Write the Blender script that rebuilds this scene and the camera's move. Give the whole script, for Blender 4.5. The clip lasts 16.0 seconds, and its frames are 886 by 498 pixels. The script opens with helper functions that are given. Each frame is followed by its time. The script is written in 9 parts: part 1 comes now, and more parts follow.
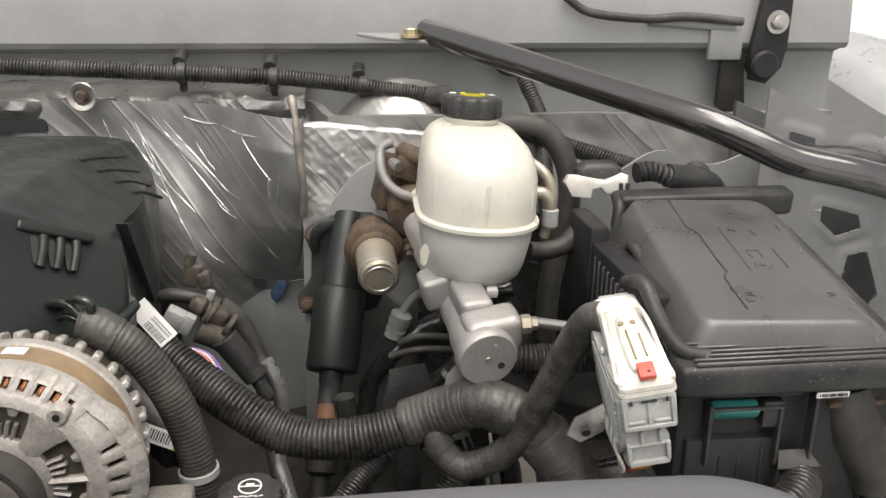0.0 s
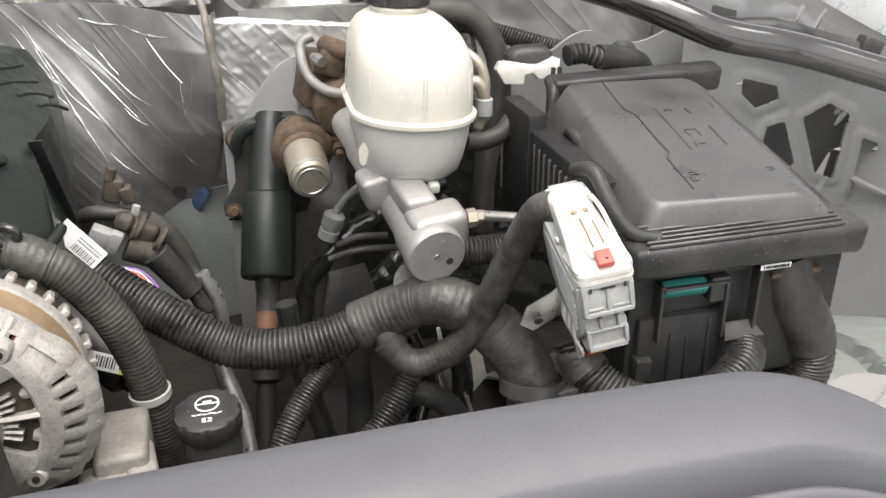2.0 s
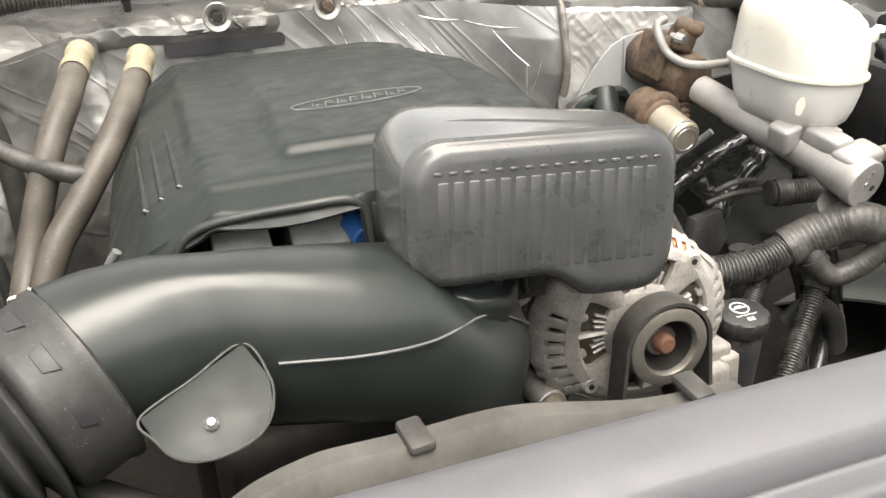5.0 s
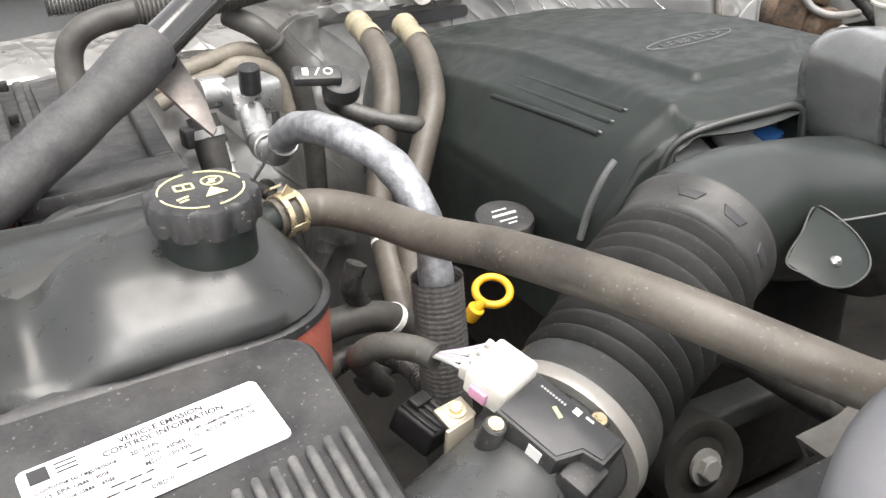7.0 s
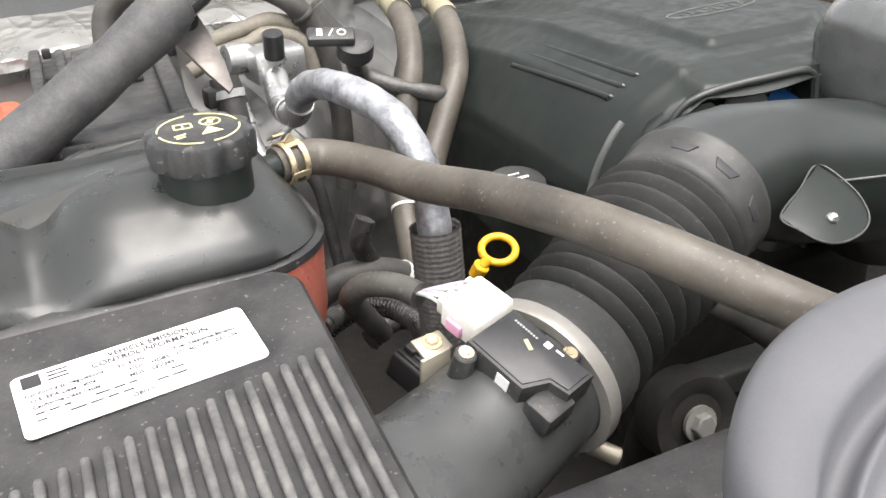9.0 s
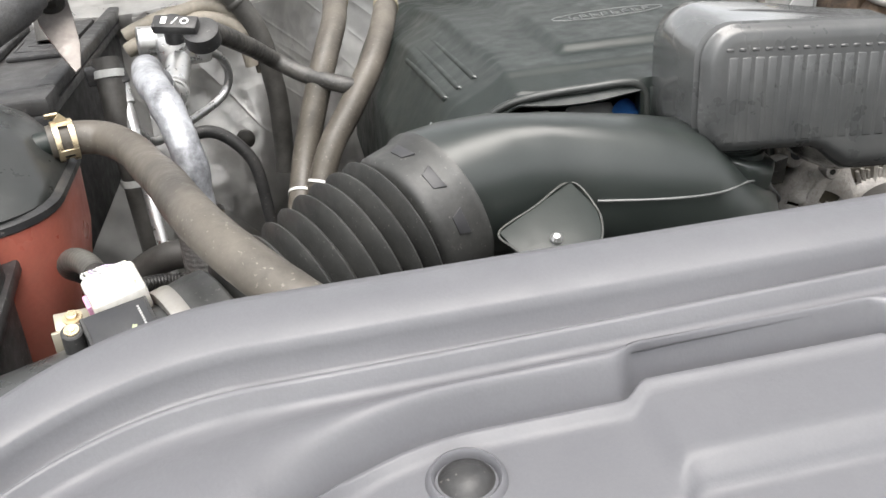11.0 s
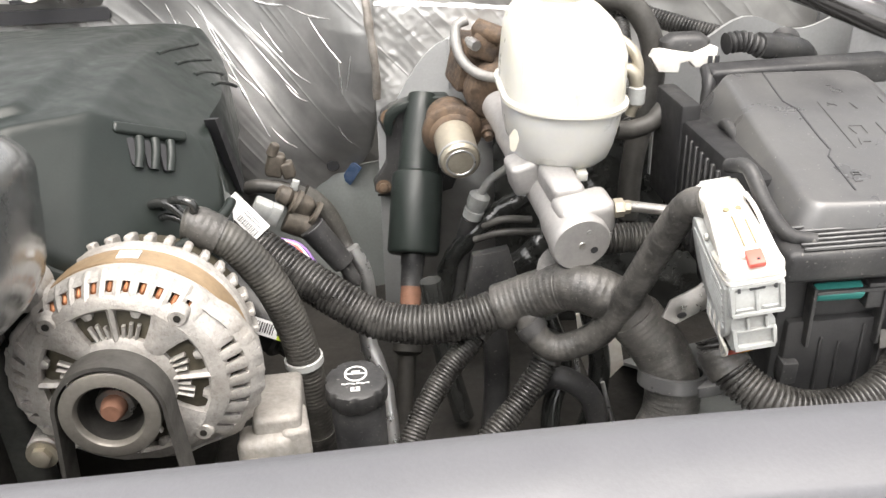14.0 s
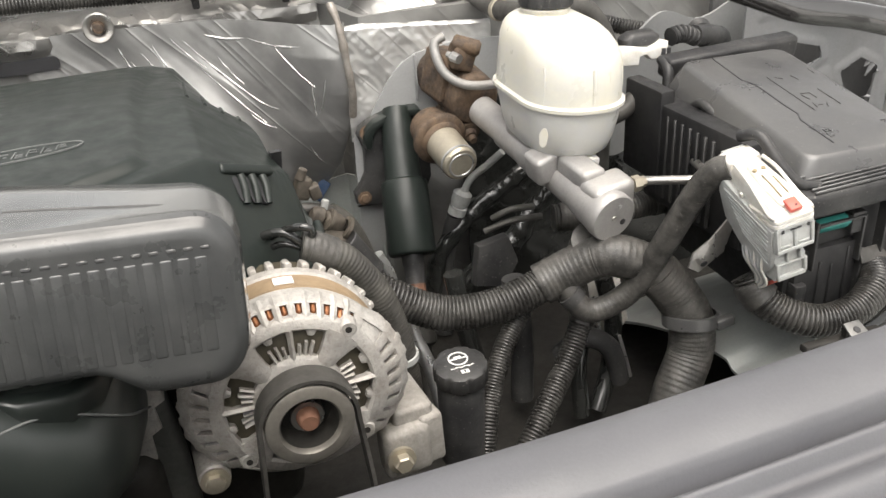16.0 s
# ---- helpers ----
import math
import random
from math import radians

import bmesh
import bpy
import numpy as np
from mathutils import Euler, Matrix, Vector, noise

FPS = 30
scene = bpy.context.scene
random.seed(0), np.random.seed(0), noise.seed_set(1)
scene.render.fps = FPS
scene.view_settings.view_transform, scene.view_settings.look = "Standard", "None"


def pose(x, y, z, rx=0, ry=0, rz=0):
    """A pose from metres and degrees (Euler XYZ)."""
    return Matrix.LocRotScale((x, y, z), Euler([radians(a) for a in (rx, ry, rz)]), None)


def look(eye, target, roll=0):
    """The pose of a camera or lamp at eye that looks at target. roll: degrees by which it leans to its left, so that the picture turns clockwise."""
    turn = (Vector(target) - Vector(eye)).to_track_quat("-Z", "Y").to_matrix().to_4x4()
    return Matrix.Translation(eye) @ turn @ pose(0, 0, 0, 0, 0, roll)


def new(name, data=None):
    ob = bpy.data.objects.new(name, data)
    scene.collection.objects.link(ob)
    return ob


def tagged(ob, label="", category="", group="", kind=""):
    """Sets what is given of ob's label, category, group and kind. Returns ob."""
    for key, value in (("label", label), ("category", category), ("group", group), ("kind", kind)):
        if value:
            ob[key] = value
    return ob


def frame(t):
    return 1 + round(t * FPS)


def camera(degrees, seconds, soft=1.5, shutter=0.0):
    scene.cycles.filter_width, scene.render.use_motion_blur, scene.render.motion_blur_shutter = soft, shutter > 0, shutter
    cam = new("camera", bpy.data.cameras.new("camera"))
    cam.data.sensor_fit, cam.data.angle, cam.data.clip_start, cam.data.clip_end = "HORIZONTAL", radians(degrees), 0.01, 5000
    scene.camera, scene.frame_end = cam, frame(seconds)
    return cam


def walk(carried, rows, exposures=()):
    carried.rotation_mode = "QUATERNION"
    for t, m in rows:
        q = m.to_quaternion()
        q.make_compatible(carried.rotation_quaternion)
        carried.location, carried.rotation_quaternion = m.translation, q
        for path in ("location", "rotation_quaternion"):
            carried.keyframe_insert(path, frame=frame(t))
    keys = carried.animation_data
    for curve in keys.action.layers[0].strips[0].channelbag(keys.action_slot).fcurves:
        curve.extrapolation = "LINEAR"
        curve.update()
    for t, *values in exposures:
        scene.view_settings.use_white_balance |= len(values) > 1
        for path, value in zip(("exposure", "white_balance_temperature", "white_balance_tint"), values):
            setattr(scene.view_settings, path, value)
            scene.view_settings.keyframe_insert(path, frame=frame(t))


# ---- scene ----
cam = camera(54.0, 16.0)
PATH = [
    (0, (-0.008, 0.022, 1.447), (0.179, 1.902, 0.791), 0.5),
    (0.5, (-0.011, 0.049, 1.456), (0.265, 1.87, 0.676), 0.1),
    (1, (-0.021, 0.06, 1.465), (0.338, 1.842, 0.631), 0.5),
    (1.5, (-0.03, 0.061, 1.463), (0.348, 1.822, 0.593), -0.1),
    (2, (-0.039, 0.045, 1.448), (0.347, 1.793, 0.556), -0.8),
    (2.5, (-0.051, 0.034, 1.438), (0.333, 1.781, 0.542), -1.1),
    (3, (-0.104, -0.002, 1.442), (0.27, 1.749, 0.551), -1.3),
    (3.5, (-0.214, -0.031, 1.451), (0.139, 1.73, 0.572), -1.6),
    (4, (-0.331, -0.024, 1.462), (0.023, 1.74, 0.588), -1.9),
    (4.5, (-0.461, 0.006, 1.479), (-0.038, 1.748, 0.593), -1.9),
    (5, (-0.597, 0.021, 1.485), (-0.052, 1.723, 0.586), -2.6),
    (5.2, (-0.663, 0.027, 1.486), (-0.068, 1.709, 0.583), -3.2),
    (7.3, (-1.096, 0.073, 1.493), (-0.283, 1.658, 0.583), -3.0),
    (7.5, (-1.1, 0.073, 1.493), (-0.303, 1.664, 0.582), -3.1),
    (8, (-1.105, 0.069, 1.481), (-0.347, 1.681, 0.572), -3.3),
    (8.2, (-1.106, 0.058, 1.469), (-0.362, 1.678, 0.563), -3.4),
    (10.3, (-0.862, 0.0, 1.467), (-0.38, 1.707, 0.544), -4.7),
    (10.5, (-0.836, -0.011, 1.463), (-0.408, 1.709, 0.539), -4.7),
    (11, (-0.768, -0.073, 1.46), (-0.448, 1.678, 0.548), -4.2),
    (11.5, (-0.65, -0.118, 1.475), (-0.432, 1.654, 0.572), -4.3),
    (12, (-0.476, -0.061, 1.492), (-0.294, 1.715, 0.591), -3.0),
    (12.5, (-0.353, -0.014, 1.478), (-0.205, 1.763, 0.572), -2.0),
    (13, (-0.248, 0.011, 1.479), (-0.122, 1.787, 0.569), -1.6),
    (13.5, (-0.139, 0.035, 1.464), (-0.047, 1.808, 0.543), -1.9),
    (14, (-0.05, 0.037, 1.466), (0.027, 1.8, 0.524), -2.5),
    (14.5, (0.016, 0.039, 1.477), (0.239, 1.78, 0.519), -1.8),
    (15, (-0.009, 0.041, 1.482), (0.35, 1.752, 0.512), -2.4),
    (15.5, (-0.117, 0.025, 1.498), (0.339, 1.716, 0.532), -3.6),
    (16, (-0.31, -0.001, 1.519), (0.226, 1.669, 0.559), -3.9),
]
EXPOSURES = [(0.0, 0.60, 6850, 11), (0.5, 0.78, 6800, 11), (1.0, 0.88, 6750, 11), (2.5, 0.98, 6550, 10), (3.5, 1.06, 6550, 10), (4.5, 1.46, 6950, 10), (5.2, 1.54, 6950, 10), (7.3, 1.40, 6550, 11), (8.2, 1.42, 6550, 11), (10.5, 1.44, 6500, 10), (11.0, 1.36, 6500, 10), (11.5, 1.28, 6550, 10), (12.0, 1.36, 6950, 10), (13.0, 1.50, 6950, 10), (13.5, 1.66, 6850, 11), (14.5, 1.29, 6550, 11), (15.0, 0.92, 6500, 11), (15.5, 0.90, 6600, 11), (16.0, 1.09, 6800, 10)]
walk(cam, [(t, look(eye, target, roll)) for t, eye, target, roll in PATH], EXPOSURES)

# ---- light ----
world = bpy.data.worlds.new("world")
scene.world = world
world.use_nodes = True
wn = world.node_tree.nodes
wl = world.node_tree.links
sky = wn.new("ShaderNodeTexSky")
sky.sky_type = 'NISHITA'
sky.sun_disc = False
sky.sun_elevation = radians(58)
sky.sun_rotation = radians(200)
sky.dust_density = 4.0
grey_sky = wn.new("ShaderNodeHueSaturation")
grey_sky.inputs["Saturation"].default_value = 0.12
wl.new(sky.outputs["Color"], grey_sky.inputs["Color"])
wl.new(grey_sky.outputs["Color"], wn["Background"].inputs["Color"])
wn["Background"].inputs["Strength"].default_value = 0.148
sun_data = bpy.data.lights.new("sun", 'SUN')
sun_data.energy, sun_data.angle, sun_data.color = 1.75, radians(42), (1.0, 0.945, 0.89)
sun = new("sun", sun_data)
sun.matrix_world = look((0.5, 0.0, 6.0), (-0.3, 0.7, 1.1))

# ---- mesh kit ----


def merge(dst, src, m=None):
    if m is not None:
        src.transform(m)
    made = [dst.verts.new(v.co) for v in src.verts]
    src.verts.index_update()
    for f in src.faces:
        try:
            dst.faces.new([made[v.index] for v in f.verts])
        except ValueError:
            pass
    src.free()
    return dst


def B():
    return bmesh.new()


def along(p0, p1, up=(0, 0, 1)):
    """Frame at p0 with its z axis towards p1."""
    p0, d = Vector(p0), (Vector(p1) - Vector(p0)).normalized()
    u = Vector(up)
    if abs(d.dot(u)) > 0.98:
        u = Vector((0, 1, 0))
    x = u.cross(d).normalized()
    y = d.cross(x)
    return Matrix(((x.x, y.x, d.x, p0.x), (x.y, y.y, d.y, p0.y), (x.z, y.z, d.z, p0.z), (0, 0, 0, 1)))


def box(bm, c, s, rot=(0, 0, 0), bevel=0.002, seg=2, m=None):
    t = B()
    bmesh.ops.create_cube(t, size=1)
    bmesh.ops.scale(t, vec=s, verts=t.verts)
    if bevel > 0:
        bmesh.ops.bevel(t, geom=t.edges[:], offset=min(bevel, 0.48 * min(s)), segments=seg, profile=0.5, affect='EDGES', clamp_overlap=True)
    k = pose(*c, *rot)
    return merge(bm, t, k if m is None else m @ k)


def lathe(bm, profile, m=None, seg=32, arc=None):
    """Turns (radius, height) pairs round z; radius 0 closes the end."""
    t = B()
    rings = []
    for r, h in profile:
        if r <= 1e-6:
            rings.append([t.verts.new((0, 0, h))])
        else:
            rings.append([t.verts.new((r * math.cos(2 * math.pi * i / seg), r * math.sin(2 * math.pi * i / seg), h)) for i in range(seg)])
    for a, b in zip(rings, rings[1:]):
        for i in range(seg):
            j = (i + 1) % seg
            q = [a[i % len(a)], a[j % len(a)], b[j % len(b)], b[i % len(b)]]
            q = list(dict.fromkeys(q))
            if len(q) > 2:
                t.faces.new(q)
    return merge(bm, t, m)


def cyl(bm, p0, p1, r, r2=None, seg=24, bevel=0.001):
    n = (Vector(p1) - Vector(p0)).length
    r2 = r if r2 is None else r2
    b = min(bevel, n * 0.3, r * 0.4, r2 * 0.4)
    return lathe(bm, [(0, 0), (r - b, 0), (r, b), (r2, n - b), (r2 - b, n), (0, n)], along(p0, p1), seg)


def spline(pts, n):
    """Catmull-Rom points through pts, n to each span."""
    p = [Vector(q) for q in pts]
    if len(p) == 2:
        return [p[0].lerp(p[1], i / n) for i in range(n + 1)]
    p = [p[0] * 2 - p[1]] + p + [p[-1] * 2 - p[-2]]
    out = []
    for i in range(1, len(p) - 2):
        a, b, c, d = p[i - 1:i + 3]
        for k in range(n):
            t = k / n
            out.append(0.5 * (2 * b + (c - a) * t + (2 * a - 5 * b + 4 * c - d) * t * t + (3 * b - a - 3 * c + d) * t ** 3))
    return out + [p[-2]]


def resample(pts, step):
    out, left = [pts[0]], step
    for a, b in zip(pts, pts[1:]):
        d = (b - a).length
        pos = 0.0
        while d - pos >= left:
            pos += left
            out.append(a.lerp(b, pos / d))
            left = step
        left -= d - pos
    if (out[-1] - pts[-1]).length > step * 0.3:
        out.append(pts[-1])
    return out


def sweep(bm, pts, ring, radius, caps=True, flat=1.0):
    """Sweeps a circle of `ring` corners along pts; radius(i, s) gives each ring's radius."""
    t = B()
    d0 = (pts[1] - pts[0]).normalized()
    n = d0.orthogonal().normalized()
    rows, s = [], 0.0
    for i, p in enumerate(pts):
        d = (pts[min(i + 1, len(pts) - 1)] - pts[max(i - 1, 0)]).normalized()
        n = (n - d * n.dot(d)).normalized()
        b = d.cross(n)
        if i:
            s += (p - pts[i - 1]).length
        r = radius(i, s)
        rows.append([t.verts.new(p + n * (r * math.cos(2 * math.pi * k / ring)) + b * (r * flat * math.sin(2 * math.pi * k / ring))) for k in range(ring)])
    for a, c in zip(rows, rows[1:]):
        for k in range(ring):
            j = (k + 1) % ring
            t.faces.new((a[k], a[j], c[j], c[k]))
    if caps:
        t.faces.new(rows[0][::-1])
        t.faces.new(rows[-1])
    return merge(bm, t)


def hose(bm, pts, r, ring=16, step=0.006, wob=0.0, seed=0.0):
    q = resample(spline(pts, 16), step)
    return sweep(bm, q, ring, lambda i, s: r * (1 + wob * noise.noise(Vector((s * 60, seed, 0)))))


def corrugated(bm, pts, r, pitch=0.0042, depth=0.0016, ring=18):
    q = resample(spline(pts, 24), pitch / 4)
    return sweep(bm, q, ring, lambda i, s: r - (0, 0.2, 1, 0.2)[i % 4] * depth * 1.35 + 0.0006 * noise.noise(Vector((s * 40, r * 99, 0))))


def wrapped(bm, pts, r, pitch=0.0075, ring=18):
    """A bundle wound with tape: each turn overlaps the one before."""
    q = resample(spline(pts, 24), pitch / 5)
    return sweep(bm, q, ring, lambda i, s: r * (1 + 0.028 * ((i + int(3 * noise.noise(Vector((s * 25, r * 9, 0))))) % 5) / 5 + 0.03 * noise.noise(Vector((s * 70, r * 77, 3)))))


def braided(bm, pts, r, ring=72):
    """A woven sleeve: two sets of strands that cross."""
    t = B()
    q = resample(spline(pts, 16), 0.0011)
    d = (q[1] - q[0]).normalized()
    n = d.orthogonal().normalized()
    rows = []
    for i, p in enumerate(q):
        d = (q[min(i + 1, len(q) - 1)] - q[max(i - 1, 0)]).normalized()
        n = (n - d * n.dot(d)).normalized()
        c = d.cross(n)
        row = []
        for k in range(ring):
            a = 2 * math.pi * k / ring
            u = r * (1 + 0.035 * math.sin(9 * a + i * 0.85) * math.sin(9 * a - i * 0.85))
            row.append(t.verts.new(p + n * (u * math.cos(a)) + c * (u * math.sin(a))))
        rows.append(row)
    for a, c in zip(rows, rows[1:]):
        for k in range(ring):
            j = (k + 1) % ring
            t.faces.new((a[k], a[j], c[j], c[k]))
    return merge(bm, t)


def rrect(w, h, r, n=5):
    """Outline of a rounded rectangle w x h about the origin."""
    r = min(r, w / 2 - 1e-5, h / 2 - 1e-5)
    out = []
    for cx, cy, a in ((w / 2 - r, h / 2 - r, 0), (-w / 2 + r, h / 2 - r, 90), (-w / 2 + r, -h / 2 + r, 180), (w / 2 - r, -h / 2 + r, 270)):
        for k in range(n + 1):
            g = radians(a + 90 * k / n)
            out.append((cx + r * math.cos(g), cy + r * math.sin(g)))
    return out


def loft(bm, rings, caps=(True, True), m=None, closed=True):
    t = B()
    rows = [[t.verts.new(p) for p in ring] for ring in rings]
    for a, b in zip(rows, rows[1:]):
        n = len(a)
        for k in range(n if closed else n - 1):
            j = (k + 1) % n
            t.faces.new((a[k], a[j], b[j], b[k]))
    if caps[0]:
        t.faces.new(rows[0][::-1])
    if caps[1]:
        t.faces.new(rows[-1])
    return merge(bm, t, m)


def stack(bm, levels, m=None, n=6):
    """Rounded rectangles over one another: (z, width, depth, corner, dx, dy)."""
    return loft(bm, [[(x + dx, y + dy, z) for x, y in rrect(w, d, r, n)] for z, w, d, r, dx, dy in levels], m=m)


def prism(bm, outline, h, m=None, bevel=0.001, seg=2):
    """Extrudes a flat outline from z=0 to h."""
    t = B()
    f = t.faces.new([t.verts.new((x, y, 0)) for x, y in outline])
    g = bmesh.ops.extrude_face_region(t, geom=[f])
    bmesh.ops.translate(t, vec=(0, 0, h), verts=[v for v in g["geom"] if isinstance(v, bmesh.types.BMVert)])
    bmesh.ops.recalc_face_normals(t, faces=t.faces[:])
    if bevel > 0:
        rim = [e for e in t.edges if abs(e.verts[0].co.z - e.verts[1].co.z) < 1e-7]
        bmesh.ops.bevel(t, geom=rim, offset=bevel, segments=seg, profile=0.5, affect='EDGES', clamp_overlap=True)
    return merge(bm, t, m)


def shell(bm, grid, thick, closed=False):
    """A sheet through a grid of points, given thickness away from its normals."""
    t = B()
    rows = [[t.verts.new(p) for p in row] for row in grid]
    for a, b in zip(rows, rows[1:]):
        for k in range(len(a) - 1):
            t.faces.new((a[k], a[k + 1], b[k + 1], b[k]))
    t.normal_update()
    bmesh.ops.solidify(t, geom=t.faces[:], thickness=thick)
    return merge(bm, t)


def bolt(bm, p, d, r=0.006, h=0.005, washer=True):
    m = along(p, Vector(p) + Vector(d))
    if washer:
        lathe(bm, [(0, 0), (r * 1.5, 0), (r * 1.5, h * 0.3), (0, h * 0.3)], m, 18)
    lathe(bm, [(0, 0), (r, 0), (r, h * 0.9), (r * 0.85, h), (0, h)], m, 6)
    return bm


def words(text, size, m, material, parent, name="lettering", depth=0.0003):
    cu = bpy.data.curves.new(name, 'FONT')
    cu.offset = size * 0.022
    cu.body, cu.size, cu.extrude, cu.align_x, cu.align_y = text, size, depth, 'CENTER', 'CENTER'
    tmp = bpy.data.objects.new(name, cu)
    me = bpy.data.meshes.new_from_object(tmp)
    bpy.data.objects.remove(tmp)
    bm = B()
    bm.from_mesh(me)
    bpy.data.meshes.remove(me)
    bm.transform(m)
    return part(name, bm, material, parent)


# ---- objects ----


def finish(bm, name, mats, smooth):
    bmesh.ops.recalc_face_normals(bm, faces=bm.faces[:])
    for f in bm.faces:
        f.smooth = True
    lim = radians(smooth)
    for e in bm.edges:
        if len(e.link_faces) == 2 and e.calc_face_angle(0) > lim:
            e.smooth = False
    me = bpy.data.meshes.new(name)
    bm.to_mesh(me)
    bm.free()
    for k in mats if isinstance(mats, (list, tuple)) else (mats,):
        me.materials.append(k)
    return me


def thing(name, at, label, category, group="", kind=""):
    ob = new(name)
    ob.location = at
    ob.empty_display_size = 0.02
    return tagged(ob, label, category, group, kind)


def part(name, bm, material, parent, label="", smooth=38):
    off, p = Vector(), parent
    while p:
        off += p.location
        p = p.parent
    bm.transform(Matrix.Translation(-off))
    ob = new(name, finish(bm, name, material, smooth))
    ob.parent = parent
    return tagged(ob, label) if label else ob


def solo(name, bm, material, label="", category="", group="", kind="", smooth=38):
    lo = Vector([min(v.co[k] for v in bm.verts) for k in range(3)])
    hi = Vector([max(v.co[k] for v in bm.verts) for k in range(3)])
    at = Vector(((lo.x + hi.x) / 2, (lo.y + hi.y) / 2, lo.z))
    bm.transform(Matrix.Translation(-at))
    ob = new(name, finish(bm, name, material, smooth))
    ob.location = at
    return tagged(ob, label, category, group, kind)


# ---- materials ----


def mat(name, col, rough=0.5, metal=0.0, var=0.18, scale=25.0, fine=220.0, bump=0.15, tint=None, tint_amt=0.0, tint_scale=9.0, rvar=0.12, spec=0.5, coat=0.0, sub=0.0, stretch=(1, 1, 1), speck=None, speck_amt=0.7, speck_scale=380.0, speck_lo=0.62):
    """A surface with coarse and fine variation, a second colour in patches (dust, rust, wear) and fine relief."""
    k = bpy.data.materials.new(name)
    k.use_nodes = True
    n, l = k.node_tree.nodes, k.node_tree.links
    bsdf = n["Principled BSDF"]
    co = n.new("ShaderNodeTexCoord")
    mp = n.new("ShaderNodeMapping")
    mp.inputs["Scale"].default_value = stretch
    l.new(co.outputs["Object"], mp.inputs["Vector"])

    def tex(s, detail=4.0, rgh=0.6):
        t = n.new("ShaderNodeTexNoise")
        t.inputs["Scale"].default_value, t.inputs["Detail"].default_value, t.inputs["Roughness"].default_value = s, detail, rgh
        l.new(mp.outputs["Vector"], t.inputs["Vector"])
        return t.outputs["Fac"]

    def ramp(src, a, b, lo=0.3, hi=0.7):
        t = n.new("ShaderNodeMapRange")
        t.inputs["From Min"].default_value, t.inputs["From Max"].default_value = lo, hi
        t.inputs["To Min"].default_value, t.inputs["To Max"].default_value = a, b
        l.new(src, t.inputs["Value"])
        return t.outputs["Result"]

    coarse, grain = tex(scale), tex(fine, 3.0)
    mul = n.new("ShaderNodeMath")
    mul.operation = 'MULTIPLY'
    l.new(ramp(coarse, 1 - var, 1 + var), mul.inputs[0])
    l.new(ramp(grain, 1 - var * 0.6, 1 + var * 0.6), mul.inputs[1])
    hsv = n.new("ShaderNodeHueSaturation")
    hsv.inputs["Color"].default_value = (*col, 1)
    l.new(mul.outputs[0], hsv.inputs["Value"])
    out = hsv.outputs["Color"]
    if tint:
        mix = n.new("ShaderNodeMix")
        mix.data_type = 'RGBA'
        l.new(out, mix.inputs["A"])
        mix.inputs["B"].default_value = (*tint, 1)
        l.new(ramp(tex(tint_scale, 7.0, 0.7), 0.0, tint_amt, 0.4, 0.68), mix.inputs["Factor"])
        out = mix.outputs["Result"]
    if speck:
        mix = n.new("ShaderNodeMix")
        mix.data_type = 'RGBA'
        l.new(out, mix.inputs["A"])
        mix.inputs["B"].default_value = (*speck, 1)
        l.new(ramp(tex(speck_scale, 2.0, 0.5), 0.0, speck_amt, speck_lo, speck_lo + 0.05), mix.inputs["Factor"])
        out = mix.outputs["Result"]
    l.new(out, bsdf.inputs["Base Color"])
    l.new(ramp(tex(scale * 2.3), max(rough - rvar, 0.03), min(rough + rvar, 1.0)), bsdf.inputs["Roughness"])
    bsdf.inputs["Metallic"].default_value = metal
    bsdf.inputs["Specular IOR Level"].default_value = spec
    bsdf.inputs["Coat Weight"].default_value = coat
    bsdf.inputs["Coat Roughness"].default_value = 0.12
    if sub:
        bsdf.inputs["Subsurface Weight"].default_value = sub
        bsdf.inputs["Subsurface Radius"].default_value = (0.02, 0.018, 0.012)
    if bump:
        b = n.new("ShaderNodeBump")
        b.inputs["Strength"].default_value, b.inputs["Distance"].default_value = bump, 0.001
        l.new(grain, b.inputs["Height"])
        l.new(b.outputs["Normal"], bsdf.inputs["Normal"])
    return k


